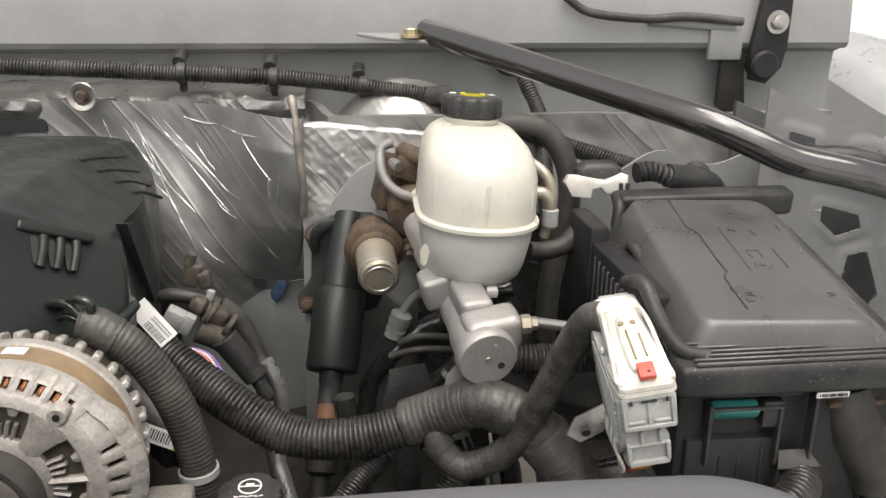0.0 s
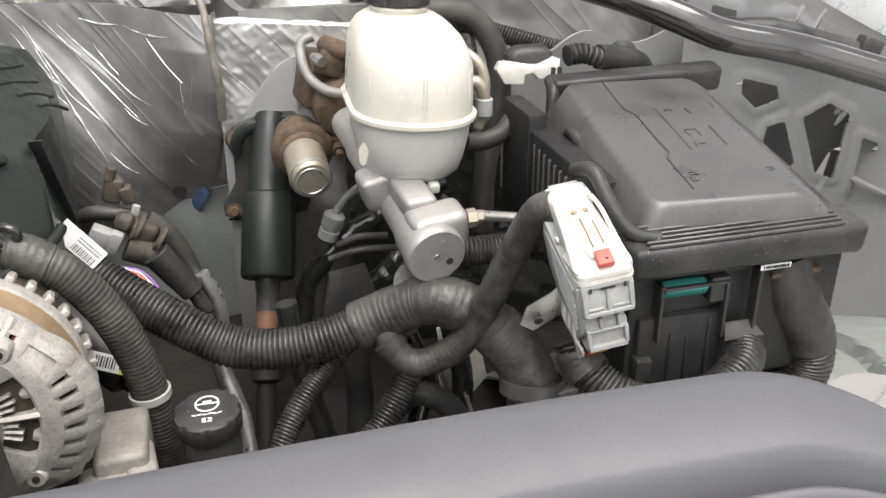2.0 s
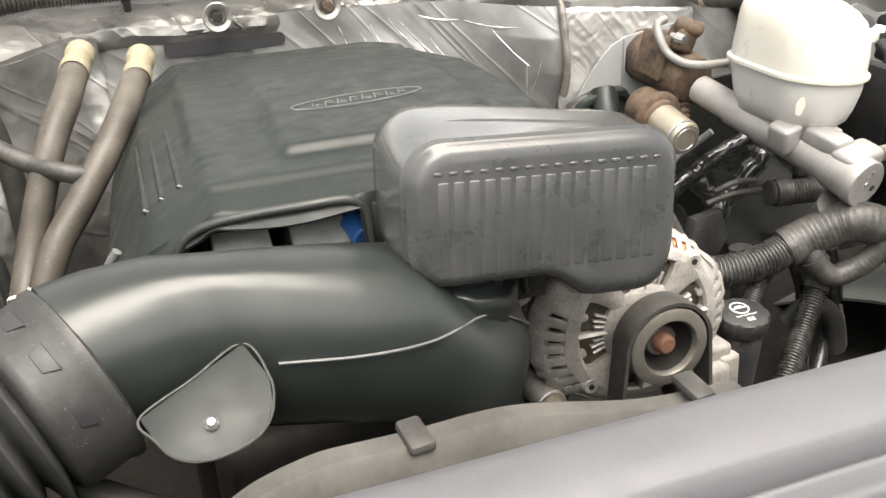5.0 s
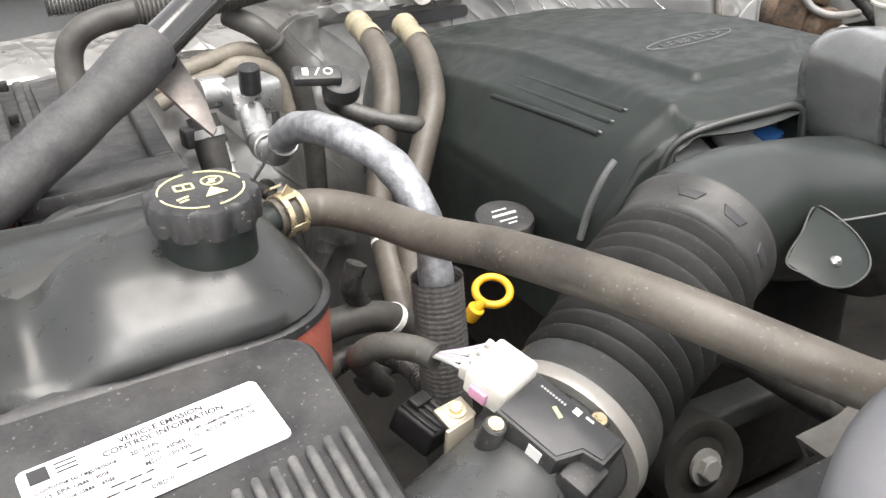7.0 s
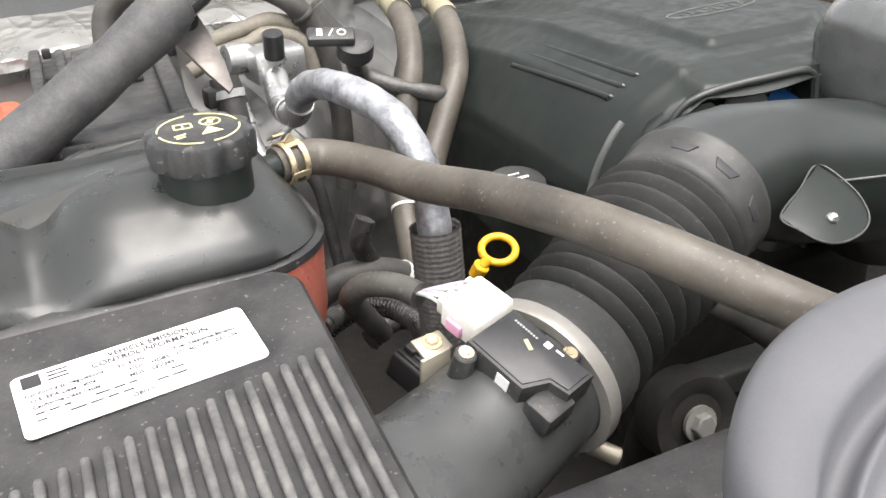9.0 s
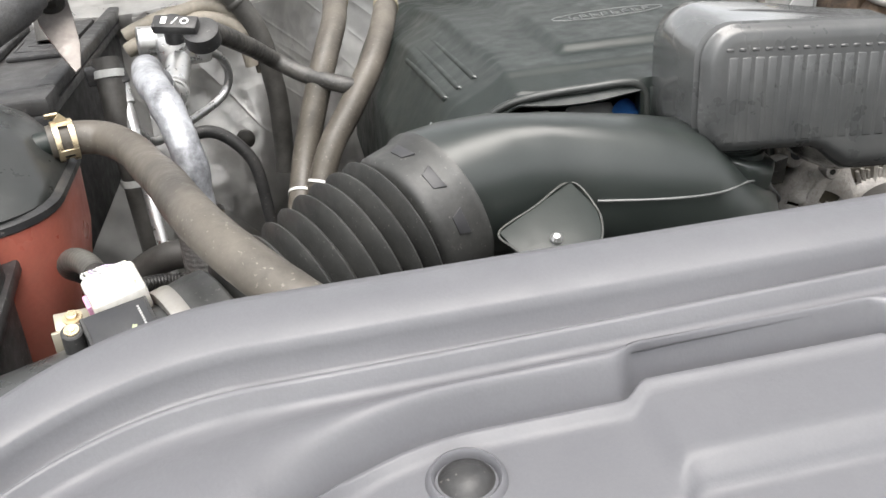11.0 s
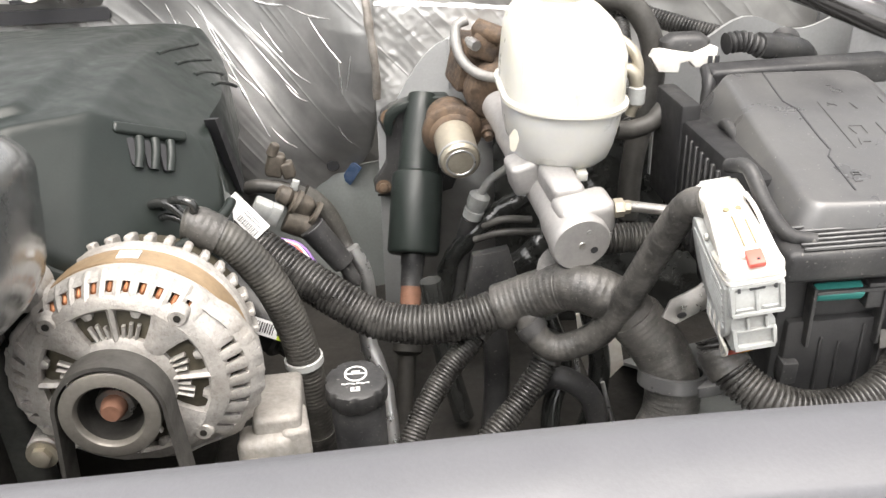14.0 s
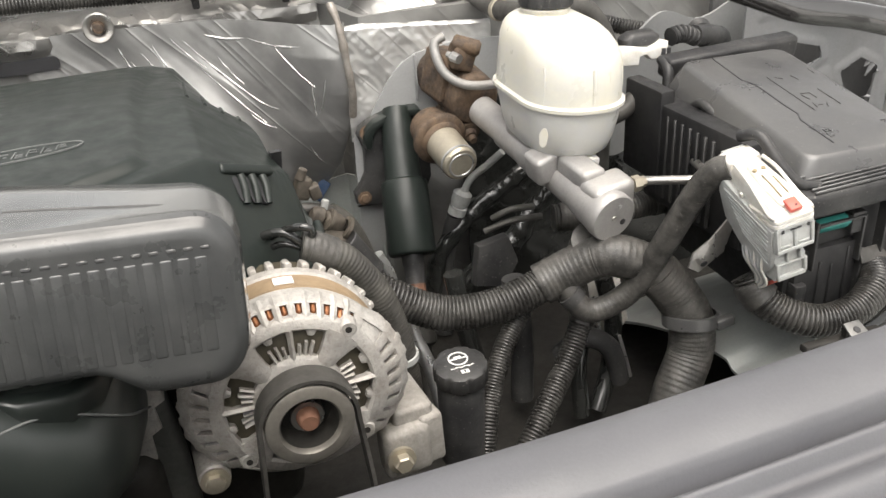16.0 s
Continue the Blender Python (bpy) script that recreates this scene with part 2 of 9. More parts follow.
def foil_mat(name, col, rough, fold, streak):
    """Aluminium foil: fine crinkles, and long folds that run aslant."""
    k = bpy.data.materials.new(name)
    k.use_nodes = True
    n, l = k.node_tree.nodes, k.node_tree.links
    bsdf = n["Principled BSDF"]
    co = n.new("ShaderNodeTexCoord")
    turn = n.new("ShaderNodeMapping")
    turn.inputs["Rotation"].default_value = (0, radians(-48), 0)
    l.new(co.outputs["Object"], turn.inputs["Vector"])
    mp = n.new("ShaderNodeMapping")
    mp.inputs["Scale"].default_value = (0.9, 2, 14)
    l.new(turn.outputs["Vector"], mp.inputs["Vector"])
    a = n.new("ShaderNodeTexNoise")
    a.inputs["Scale"].default_value, a.inputs["Detail"].default_value, a.inputs["Distortion"].default_value = 1.0, 2.0, 0.35
    l.new(mp.outputs["Vector"], a.inputs["Vector"])
    # thin ridges where the noise crosses its middle value
    prev = a.outputs["Fac"]
    for op, val in (('SUBTRACT', 0.5), ('ABSOLUTE', 0.0), ('MULTIPLY', -34.0), ('ADD', 1.0), ('MAXIMUM', 0.0), ('POWER', 2.0)):
        mt = n.new("ShaderNodeMath")
        mt.operation = op
        l.new(prev, mt.inputs[0])
        mt.inputs[1].default_value = val
        prev = mt.outputs[0]
    v = n.new("ShaderNodeTexVoronoi")
    v.feature = 'F1'
    v.inputs["Scale"].default_value = 55
    l.new(co.outputs["Object"], v.inputs["Vector"])
    c = n.new("ShaderNodeTexNoise")
    c.inputs["Scale"].default_value, c.inputs["Detail"].default_value = 22, 8
    l.new(co.outputs["Object"], c.inputs["Vector"])
    b1 = n.new("ShaderNodeBump")
    b1.inputs["Strength"].default_value, b1.inputs["Distance"].default_value = streak, 0.004
    l.new(prev, b1.inputs["Height"])
    b2 = n.new("ShaderNodeBump")
    b2.inputs["Strength"].default_value, b2.inputs["Distance"].default_value = fold, 0.004
    l.new(v.outputs["Distance"], b2.inputs["Height"])
    l.new(b1.outputs["Normal"], b2.inputs["Normal"])
    b3 = n.new("ShaderNodeBump")
    b3.inputs["Strength"].default_value, b3.inputs["Distance"].default_value = fold, 0.004
    l.new(c.outputs["Fac"], b3.inputs["Height"])
    l.new(b2.outputs["Normal"], b3.inputs["Normal"])
    l.new(b3.outputs["Normal"], bsdf.inputs["Normal"])
    r = n.new("ShaderNodeMapRange")
    r.inputs["To Min"].default_value, r.inputs["To Max"].default_value = rough - 0.08, rough + 0.14
    l.new(c.outputs["Fac"], r.inputs["Value"])
    l.new(r.outputs["Result"], bsdf.inputs["Roughness"])
    h = n.new("ShaderNodeMapRange")
    h.inputs["From Min"].default_value, h.inputs["From Max"].default_value = 0.3, 0.7
    h.inputs["To Min"].default_value, h.inputs["To Max"].default_value = 0.75, 1.1
    l.new(c.outputs["Fac"], h.inputs["Value"])
    hs = n.new("ShaderNodeHueSaturation")
    hs.inputs["Color"].default_value = (*col, 1)
    l.new(h.outputs["Result"], hs.inputs["Value"])
    l.new(hs.outputs["Color"], bsdf.inputs["Base Color"])
    bsdf.inputs["Metallic"].default_value = 0.75
    return k


DUST = (0.20, 0.195, 0.18)
M_foil = foil_mat("foil", (0.38, 0.373, 0.357), 0.27, 0.45, 0.25)
M_foil_mid = foil_mat("crinkled_foil", (0.38, 0.374, 0.358), 0.34, 0.26, 0.25)
M_foil_dull = foil_mat("dull_foil", (0.38, 0.377, 0.362), 0.40, 0.12, 0.14)
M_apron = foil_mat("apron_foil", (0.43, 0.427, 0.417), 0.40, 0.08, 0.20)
# much paler than the foil around it: the glint on a crease is in the colour
M_glint = foil_mat("painted_glint_foil", (0.78, 0.775, 0.76), 0.20, 0.10, 0.05)
M_flap = foil_mat("bright_crinkled_foil", (0.66, 0.657, 0.64), 0.34, 0.12, 0.25)
M_flap.node_tree.nodes["Principled BSDF"].inputs["Metallic"].default_value = 0.6
M_paint = mat("grey_paint", (0.28, 0.284, 0.283), 0.42, 0.1, 0.08, 12, 300, 0.03, DUST, 0.25, coat=0.15)
M_paint_light = mat("silver_paint", (0.50, 0.51, 0.52), 0.35, 0.3, 0.06, 12, 300, 0.02, DUST, 0.2, coat=0.3)
M_arch = mat("primer_grey_paint", (0.27, 0.285, 0.275), 0.4, 0.1, 0.1, 10, 300, 0.03, DUST, 0.3, coat=0.15)
M_capgrey = mat("pale_grey_plastic", (0.235, 0.225, 0.22), 0.5, 0, 0.05, 14, 700, 0.08, (0.26, 0.25, 0.24), 0.2)
M_cover = mat("grey_plastic", (0.098, 0.099, 0.107), 0.48, 0, 0.06, 14, 700, 0.12, (0.15, 0.15, 0.155), 0.2)
M_black = mat("black_plastic", (0.024, 0.024, 0.025), 0.42, 0, 0.25, 30, 420, 0.2, DUST, 0.2, 16, spec=0.4, speck=(0.22, 0.21, 0.19), speck_amt=0.5, speck_scale=330, speck_lo=0.67)
M_engine = mat("engine_plastic", (0.0135, 0.0180, 0.0160), 0.42, 0, 0.12, 20, 600, 0.10, DUST, 0.03, spec=0.38)
M_satin = mat("satin_black", (0.0175, 0.0220, 0.0200), 0.34, 0, 0.12, 20, 600, 0.03, DUST, 0.03, spec=0.75, rvar=0.05)
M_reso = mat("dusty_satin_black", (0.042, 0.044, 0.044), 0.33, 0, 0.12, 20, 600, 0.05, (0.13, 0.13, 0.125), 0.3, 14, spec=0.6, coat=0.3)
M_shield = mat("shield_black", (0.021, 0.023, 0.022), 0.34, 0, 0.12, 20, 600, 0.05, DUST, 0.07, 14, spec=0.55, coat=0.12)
# black lightened to grey so that the colour carries part of the sky reflection
M_topgloss = mat("painted_sheen_black", (0.070, 0.073, 0.072), 0.22, 0, 0.12, 20, 600, 0.01, (0.17, 0.17, 0.165), 0.35, 7, spec=0.9, coat=0.8, rvar=0.04)
M_lipedge = mat("lip_edge", (0.030, 0.033, 0.031), 0.36, 0, 0.15, 20, 600, 0.1, DUST, 0.1)
# pale grey for raised edges: the light they catch is painted in
M_litedge = mat("pale_lit_edge", (0.13, 0.135, 0.132), 0.4, 0, 0.2, 40, 300, 0.1)
M_gloss = mat("gloss_black", (0.017, 0.018, 0.017), 0.16, 0, 0.15, 20, 300, 0.04, DUST, 0.06, coat=0.5)
M_lid = mat("lid_plastic", (0.055, 0.055, 0.056), 0.34, 0, 0.08, 8, 600, 0.08, DUST, 0.25, 9, spec=0.85, speck=(0.3, 0.29, 0.27), speck_amt=0.5, speck_scale=380, speck_lo=0.69)
M_rib = mat("dusty_rib", (0.075, 0.074, 0.074), 0.42, 0, 0.15, 30, 420, 0.15, (0.24, 0.235, 0.22), 0.5, 60)
M_rubber = mat("rubber", (0.034, 0.032, 0.029), 0.5, 0, 0.25, 30, 260, 0.2, DUST, 0.3, 14, spec=0.4)
M_hose = mat("dusty_hose", (0.058, 0.051, 0.042), 0.5, 0, 0.25, 26, 260, 0.2, (0.16, 0.143, 0.118), 0.5, 14, speck=(0.26, 0.24, 0.2), speck_amt=0.4, speck_scale=380, speck_lo=0.66)
M_corr = mat("corrugated_plastic", (0.019, 0.018, 0.017), 0.30, 0, 0.3, 30, 260, 0.12, DUST, 0.24, 30, speck=(0.28, 0.27, 0.24), speck_amt=0.35, speck_scale=520, speck_lo=0.66)
M_tape = mat("cloth_tape", (0.032, 0.031, 0.029), 0.42, 0, 0.3, 60, 300, 0.5, (0.17, 0.16, 0.145), 0.42, 45, speck=(0.28, 0.27, 0.24), speck_amt=0.3, speck_scale=520, speck_lo=0.66)
M_cast = mat("cast_aluminium", (0.42, 0.405, 0.38), 0.5, 0.25, 0.2, 60, 300, 0.8, (0.30, 0.265, 0.225), 0.5, 26, speck=(0.22, 0.20, 0.18), speck_amt=0.35, speck_scale=320, speck_lo=0.60)
M_mc = mat("fine_cast", (0.38, 0.37, 0.36), 0.5, 0.5, 0.1, 40, 300, 0.3, (0.30, 0.28, 0.25), 0.3)
M_steel = mat("steel", (0.46, 0.45, 0.43), 0.35, 0.9, 0.15, 40, 200, 0.1, (0.28, 0.20, 0.13), 0.3)
M_rust = mat("rust", (0.060, 0.044, 0.034), 0.75, 0.15, 0.5, 60, 240, 1.0, (0.19, 0.125, 0.075), 0.7, 38)
M_rustshaft = mat("rust_shaft", (0.19, 0.095, 0.06), 0.75, 0.2, 0.25, 45, 200, 0.4, (0.15, 0.07, 0.045), 0.5, 25)
M_zinc = mat("zinc", (0.42, 0.385, 0.31), 0.42, 0.6, 0.12, 30, 200, 0.1, (0.25, 0.2, 0.15), 0.3)
M_nylon = mat("white_nylon", (0.68, 0.67, 0.63), 0.42, 0, 0.08, 30, 300, 0.06, (0.36, 0.31, 0.23), 0.45, 45, sub=0.1)
M_greyplug = mat("grey_nylon", (0.38, 0.39, 0.38), 0.45, 0, 0.1, 40, 300, 0.06, (0.2, 0.185, 0.16), 0.5, 50)
M_tank = mat("milky_plastic", (0.56, 0.55, 0.50), 0.34, 0, 0.03, 12, 300, 0.03, (0.74, 0.68, 0.5), 0.35, 6, sub=0.35)
M_tank_low = mat("milky_plastic_full", (0.49, 0.49, 0.47), 0.34, 0, 0.03, 12, 300, 0.03, (0.6, 0.58, 0.5), 0.25, 6, sub=0.35)
M_red = mat("red_plastic", (0.62, 0.10, 0.045), 0.4, 0, 0.08, 20, 300, 0.05)
M_coolant = mat("coolant_tank", (0.40, 0.12, 0.085), 0.35, 0, 0.1, 16, 300, 0.05, (0.4, 0.2, 0.15), 0.4, sub=0.15)
M_redtab = mat("pink_red", (0.65, 0.12, 0.09), 0.4, 0, 0.05, 30, 300, 0.03)
M_green = mat("teal_fuse", (0.03, 0.19, 0.17), 0.4, 0, 0.06, 30, 300, 0.03)
M_yellow = mat("yellow_plastic", (0.78, 0.42, 0.02), 0.4, 0, 0.06, 30, 300, 0.04)
M_gold = mat("gold_zinc", (0.60, 0.50, 0.33), 0.32, 0.75, 0.15, 60, 200, 0.1)
M_white = mat("label_white", (0.82, 0.82, 0.81), 0.45, 0, 0.03, 20, 200, 0.02)
M_ink = mat("ink", (0.03, 0.03, 0.032), 0.5, 0, 0.05, 30, 200, 0)
M_mark = mat("white_print", (0.75, 0.75, 0.72), 0.5, 0, 0.05, 30, 200, 0)
M_lime = mat("lime_print", (0.55, 0.68, 0.05), 0.5, 0, 0.05, 30, 200, 0)
M_markyel = mat("cream_print", (0.72, 0.66, 0.36), 0.5, 0, 0.05, 30, 200, 0)
M_blue = mat("blue_plastic", (0.03, 0.12, 0.36), 0.4, 0, 0.1, 30, 200, 0.05)
M_alu = mat("aluminium_tube", (0.62, 0.62, 0.61), 0.34, 0.85, 0.1, 40, 220, 0.15, (0.4, 0.4, 0.4), 0.3)
M_sleeve = mat("silver_sleeve", (0.42, 0.43, 0.45), 0.40, 0.45, 0.2, 40, 200, 0.6, (0.06, 0.06, 0.065), 0.9, 30)
M_braid = mat("braided_sleeve", (0.12, 0.115, 0.11), 0.5, 0.2, 0.3, 90, 420, 0.6, DUST, 0.3)
M_weave = mat("woven_sleeve", (0.045, 0.045, 0.047), 0.6, 0, 0.3, 120, 500, 0.6, DUST, 0.35)
M_body = mat("box_black", (0.015, 0.015, 0.016), 0.5, 0, 0.25, 30, 420, 0.2, DUST, 0.10, spec=0.3)
M_dusty = mat("dusty_conduit", (0.042, 0.040, 0.036), 0.45, 0, 0.3, 40, 260, 0.15, (0.12, 0.115, 0.10), 0.55, 30, speck=(0.28, 0.27, 0.24), speck_amt=0.3, speck_scale=520, speck_lo=0.66)
M_dull = mat("dull_steel", (0.26, 0.255, 0.245), 0.55, 0.3, 0.15, 40, 240, 0.2, (0.16, 0.14, 0.12), 0.4)
M_bar = mat("satin_black_bar", (0.026, 0.025, 0.024), 0.13, 0.0, 0.1, 15, 200, 0.01, rvar=0.04, spec=1.0, coat=0.6)
M_copper = mat("copper", (0.34, 0.15, 0.075), 0.45, 0.8, 0.2, 60, 200, 0.1)
M_tan = mat("tan_lacquer", (0.30, 0.215, 0.13), 0.5, 0.2, 0.15, 40, 200, 0.1)
M_dark = mat("sooty_iron", (0.022, 0.021, 0.019), 0.6, 0.1, 0.3, 30, 160, 0.4, (0.045, 0.04, 0.034), 0.5, spec=0.3)
M_concrete = mat("concrete", (0.55, 0.55, 0.54), 0.85, 0, 0.12, 1.5, 60, 0.3, (0.4, 0.4, 0.39), 0.4, 0.8)

# ---- the setting ----


def sstep(a, b, x):
    t = min(max((x - a) / (b - a), 0), 1)
    return t * t * (3 - 2 * t)


b = B()
box(b, (0, 0, -0.05), (400, 400, 0.1), bevel=0)
solo("ground", b, M_concrete, kind="structure")


def wall_y(x, z):
    """The bulkhead's distance: a deep tunnel in the middle, nearer at both sides."""
    y = 1.235 - 0.055 * sstep(1.22, 1.0, z)
    y -= 0.035 * sstep(-0.42, -0.22, x)
    y -= 0.085 * sstep(-0.075, -0.045, x)
    y += 0.028 * sstep(-0.44, -0.40, x) * sstep(-0.045, -0.075, x)
    y -= 0.13 * sstep(-0.68, -0.80, x)
    fold = noise.noise(Vector(((x * 0.74 + z * 0.67) * 40, (x * 0.67 - z * 0.74) * 5, 3.1)))
    return y + 0.012 * noise.noise(Vector((x * 9, z * 9, 1.7))) + 0.0022 * fold


b = B()
shell(b, [[Vector((x, wall_y(x, z), z)) for x in np.linspace(-1.32, 0.62, 330)] for z in np.linspace(0.72, 1.245, 100)], 0.012)
bulk = solo("wall_bulkhead", b, M_foil_dull, "silver foil-faced insulation over the bulkhead, creased aslant", "bulkhead", kind="structure")
rnd = random.Random(11)


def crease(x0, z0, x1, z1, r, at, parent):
    """A pinched fold in paler foil that paints its glint, thick mid-way and running out at both ends."""
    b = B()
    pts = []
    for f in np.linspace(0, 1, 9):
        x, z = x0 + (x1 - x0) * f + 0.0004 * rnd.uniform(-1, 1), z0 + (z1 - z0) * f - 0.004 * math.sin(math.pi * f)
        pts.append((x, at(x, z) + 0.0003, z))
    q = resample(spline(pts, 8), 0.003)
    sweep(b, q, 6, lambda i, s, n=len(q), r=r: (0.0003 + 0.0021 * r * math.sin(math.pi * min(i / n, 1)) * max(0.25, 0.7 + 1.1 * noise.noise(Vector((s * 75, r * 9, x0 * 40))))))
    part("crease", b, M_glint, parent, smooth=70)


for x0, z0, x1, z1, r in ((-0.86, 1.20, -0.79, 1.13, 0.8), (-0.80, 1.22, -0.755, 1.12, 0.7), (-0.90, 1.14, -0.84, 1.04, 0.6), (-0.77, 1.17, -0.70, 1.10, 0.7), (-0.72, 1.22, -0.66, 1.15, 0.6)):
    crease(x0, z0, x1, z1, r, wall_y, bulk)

# painted lower bulkhead beside the steering shaft
b = B()
shell(b, [[Vector((x, wall_y(x, z) - 0.016 - 0.012 * math.exp(-((x + 0.13) / 0.03) ** 2), z)) for x in np.linspace(-0.26, -0.055, 30)] for z in np.linspace(0.74, 1.01, 30)], 0.003)
solo("bulkhead_panel", b, M_arch, "grey painted lower bulkhead panel with a soft rib", "panel", kind="structure", smooth=60)

# foil apron draped over the bulkhead, its free edge standing forward and rounding off below
EDGE = ((0.955, -0.180, 1.160), (0.979, -0.142, 1.152), (1.020, -0.107, 1.137), (1.048, -0.093, 1.118), (1.106, -0.082, 1.085), (1.161, -0.076, 1.069), (1.209, -0.079, 1.069), (1.250, -0.077, 1.078))


def apron_edge(z):
    zs = [e[0] for e in EDGE]
    return float(np.interp(z, zs, [e[1] for e in EDGE])), float(np.interp(z, zs, [e[2] for e in EDGE]))


def apron_y(x, z):
    xe, ye = apron_edge(z)
    base = 1.231 - 0.050 * sstep(1.22, 1.0, z) - 0.035 * sstep(-0.42, -0.22, x)
    y = base + (ye - base) * sstep(-0.25, xe, x) ** 1.3
    g = (x * 0.75 + z * 0.66) * 46
    y += 0.0016 * noise.noise(Vector((g, (x * 0.66 - z * 0.75) * 5, 2.2))) + 0.0006 * abs(noise.noise(Vector((g * 3.1, (x * 0.66 - z * 0.75) * 9, 5.1))))
    return y + 0.006 * noise.noise(Vector((x * 8, z * 8, 4.4)))


b = B()
rows = []
for z in np.linspace(0.956, 1.250, 110):
    xe, ye = apron_edge(z)
    left = -0.45 + 0.26 * sstep(1.06, 0.955, z)
    row = [Vector((x, apron_y(x, z), z)) for x in np.linspace(left, xe, 120)]
    # the edge turns back on itself
    for dx, dy in ((0.0022, 0.0015), (0.0034, 0.005), (0.0032, 0.010), (0.001, 0.016)):
        row.append(Vector((xe + dx, row[119].y + dy, z)))
    rows.append(row)
shell(b, rows, 0.0015)
apron = solo("foil_apron", b, M_apron, "grey foil insulation apron over the bulkhead, its sharp creases painted as bright glints", "insulation", kind="structure", smooth=60)
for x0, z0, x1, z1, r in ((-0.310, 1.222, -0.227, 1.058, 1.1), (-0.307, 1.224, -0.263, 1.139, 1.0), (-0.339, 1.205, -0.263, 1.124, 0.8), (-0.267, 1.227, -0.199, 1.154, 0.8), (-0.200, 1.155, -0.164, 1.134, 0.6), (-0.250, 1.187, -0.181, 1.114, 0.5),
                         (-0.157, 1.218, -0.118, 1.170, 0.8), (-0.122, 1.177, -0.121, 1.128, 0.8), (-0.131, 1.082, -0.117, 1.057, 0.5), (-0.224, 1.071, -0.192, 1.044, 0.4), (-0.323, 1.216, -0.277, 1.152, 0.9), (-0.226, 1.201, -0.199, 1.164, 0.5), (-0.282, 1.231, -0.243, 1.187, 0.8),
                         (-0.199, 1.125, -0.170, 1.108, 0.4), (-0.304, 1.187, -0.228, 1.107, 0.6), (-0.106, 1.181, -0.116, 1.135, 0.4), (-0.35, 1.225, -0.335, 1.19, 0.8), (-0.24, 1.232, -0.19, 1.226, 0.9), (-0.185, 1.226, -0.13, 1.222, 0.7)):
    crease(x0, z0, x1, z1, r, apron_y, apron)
b = B()
hose(b, [(-0.088, 1.085, 1.275), (-0.083, 1.070, 1.25), (-0.080, 1.063, 1.21), (-0.0765, 1.062, 1.165), (-0.078, 1.069, 1.13)], 0.0050, 12, wob=0.4, step=0.004)
solo("foil_seam", b, mat("stained_foil", (0.27, 0.25, 0.225), 0.4, 0.3, 0.25, 30, 200, 0.5, (0.13, 0.10, 0.075), 0.6, 18), "brown-stained rolled seam in the foil", "insulation", kind="structure", smooth=60)

# the rounded foil shelf over the bulkhead
b = B()
shell(b, [[Vector((x, wall_y(x, 1.245) + dy, 1.245 + dz + 0.006 * noise.noise(Vector((x * 12, dy * 30, 5))))) for x in np.linspace(-1.32, -0.08, 110)]
          for dy, dz in ((-0.004, -0.022), (-0.012, -0.008), (-0.010, 0.004), (0.004, 0.012), (0.03, 0.017), (0.07, 0.022), (0.10, 0.03))], 0.004)
solo("insulation_shelf", b, M_foil, "crinkled bright foil shelf along the top of the bulkhead", "insulation", kind="structure")

# cowl: an inner panel, a lip above it and the plenum behind
b = B()
shell(b, [[Vector((x, y + 0.0015 * noise.noise(Vector((x * 5, z * 5, 0))), z)) for x in np.linspace(-1.35, 0.71, 60)]
          for y, z in ((1.30, 1.19), (1.302, 1.23), (1.303, 1.27), (1.30, 1.303), (1.285, 1.309), (1.268, 1.312), (1.262, 1.32), (1.266, 1.36), (1.275, 1.42), (1.30, 1.47), (1.36, 1.50), (1.5, 1.51))], 0.004)
solo("wall_cowl", b, M_paint, "grey painted cowl panel with a folded lip", "cowl", kind="structure")

# inner wings
b = B()
shell(b, [[Vector((x + 0.02 * noise.noise(Vector((y * 3, z * 3, 2))), y, z + 0.088 * sstep(1.08, 1.17, z) * sstep(0.9, 1.7, y))) for y in np.linspace(0.05, 1.6, 40)]
          for x, z in ((0.62, 0.70), (0.70, 0.86), (0.76, 0.98), (0.79, 1.08), (0.80, 1.14), (0.80, 1.17))], 0.004)
solo("inner_wing", b, M_paint, "grey painted inner wing panel of the driver's side", "inner wing", kind="structure")
b = B()
shell(b, [[Vector((x, y, z + 0.09 * sstep(0.9, 1.7, y))) for y in np.linspace(-0.1, 1.75, 40)]
          for x, z in ((0.80, 1.165), (0.815, 1.19), (0.84, 1.20), (0.87, 1.198), (0.90, 1.215), (0.98, 1.20), (1.06, 1.12), (1.08, 0.9))], 0.004)
solo("wing", b, M_paint_light, "silver painted outer wing with a rolled inner flange", "wing", kind="structure")
b = B()
shell(b, [[Vector((x, y, z)) for y in np.linspace(-0.1, 1.6, 30)] for x, z in ((-1.32, 0.70), (-1.42, 0.95), (-1.46, 1.15), (-1.52, 1.2), (-1.66, 1.2), (-1.75, 0.95))], 0.004)
solo("inner_wing", b, M_paint, "grey painted inner wing panel of the passenger's side", "inner wing", kind="structure")

# floor of the bay: the wheel arch and dark crossmembers


def arch_z(x, y):
    edge = 0.516 - 3.1 * min(y - 0.69, 0) ** 2
    z = 0.985 - 0.5 * (x - 0.46) ** 2 - 0.9 * (y - 0.52) ** 2
    z += 0.012 * sstep(edge, edge + 0.004, x) - 0.006 * math.exp(-((x - edge) / 0.004) ** 2)
    return z + 0.010 * sstep(0.462, 0.452, x) * sstep(0.61, 0.625, y)


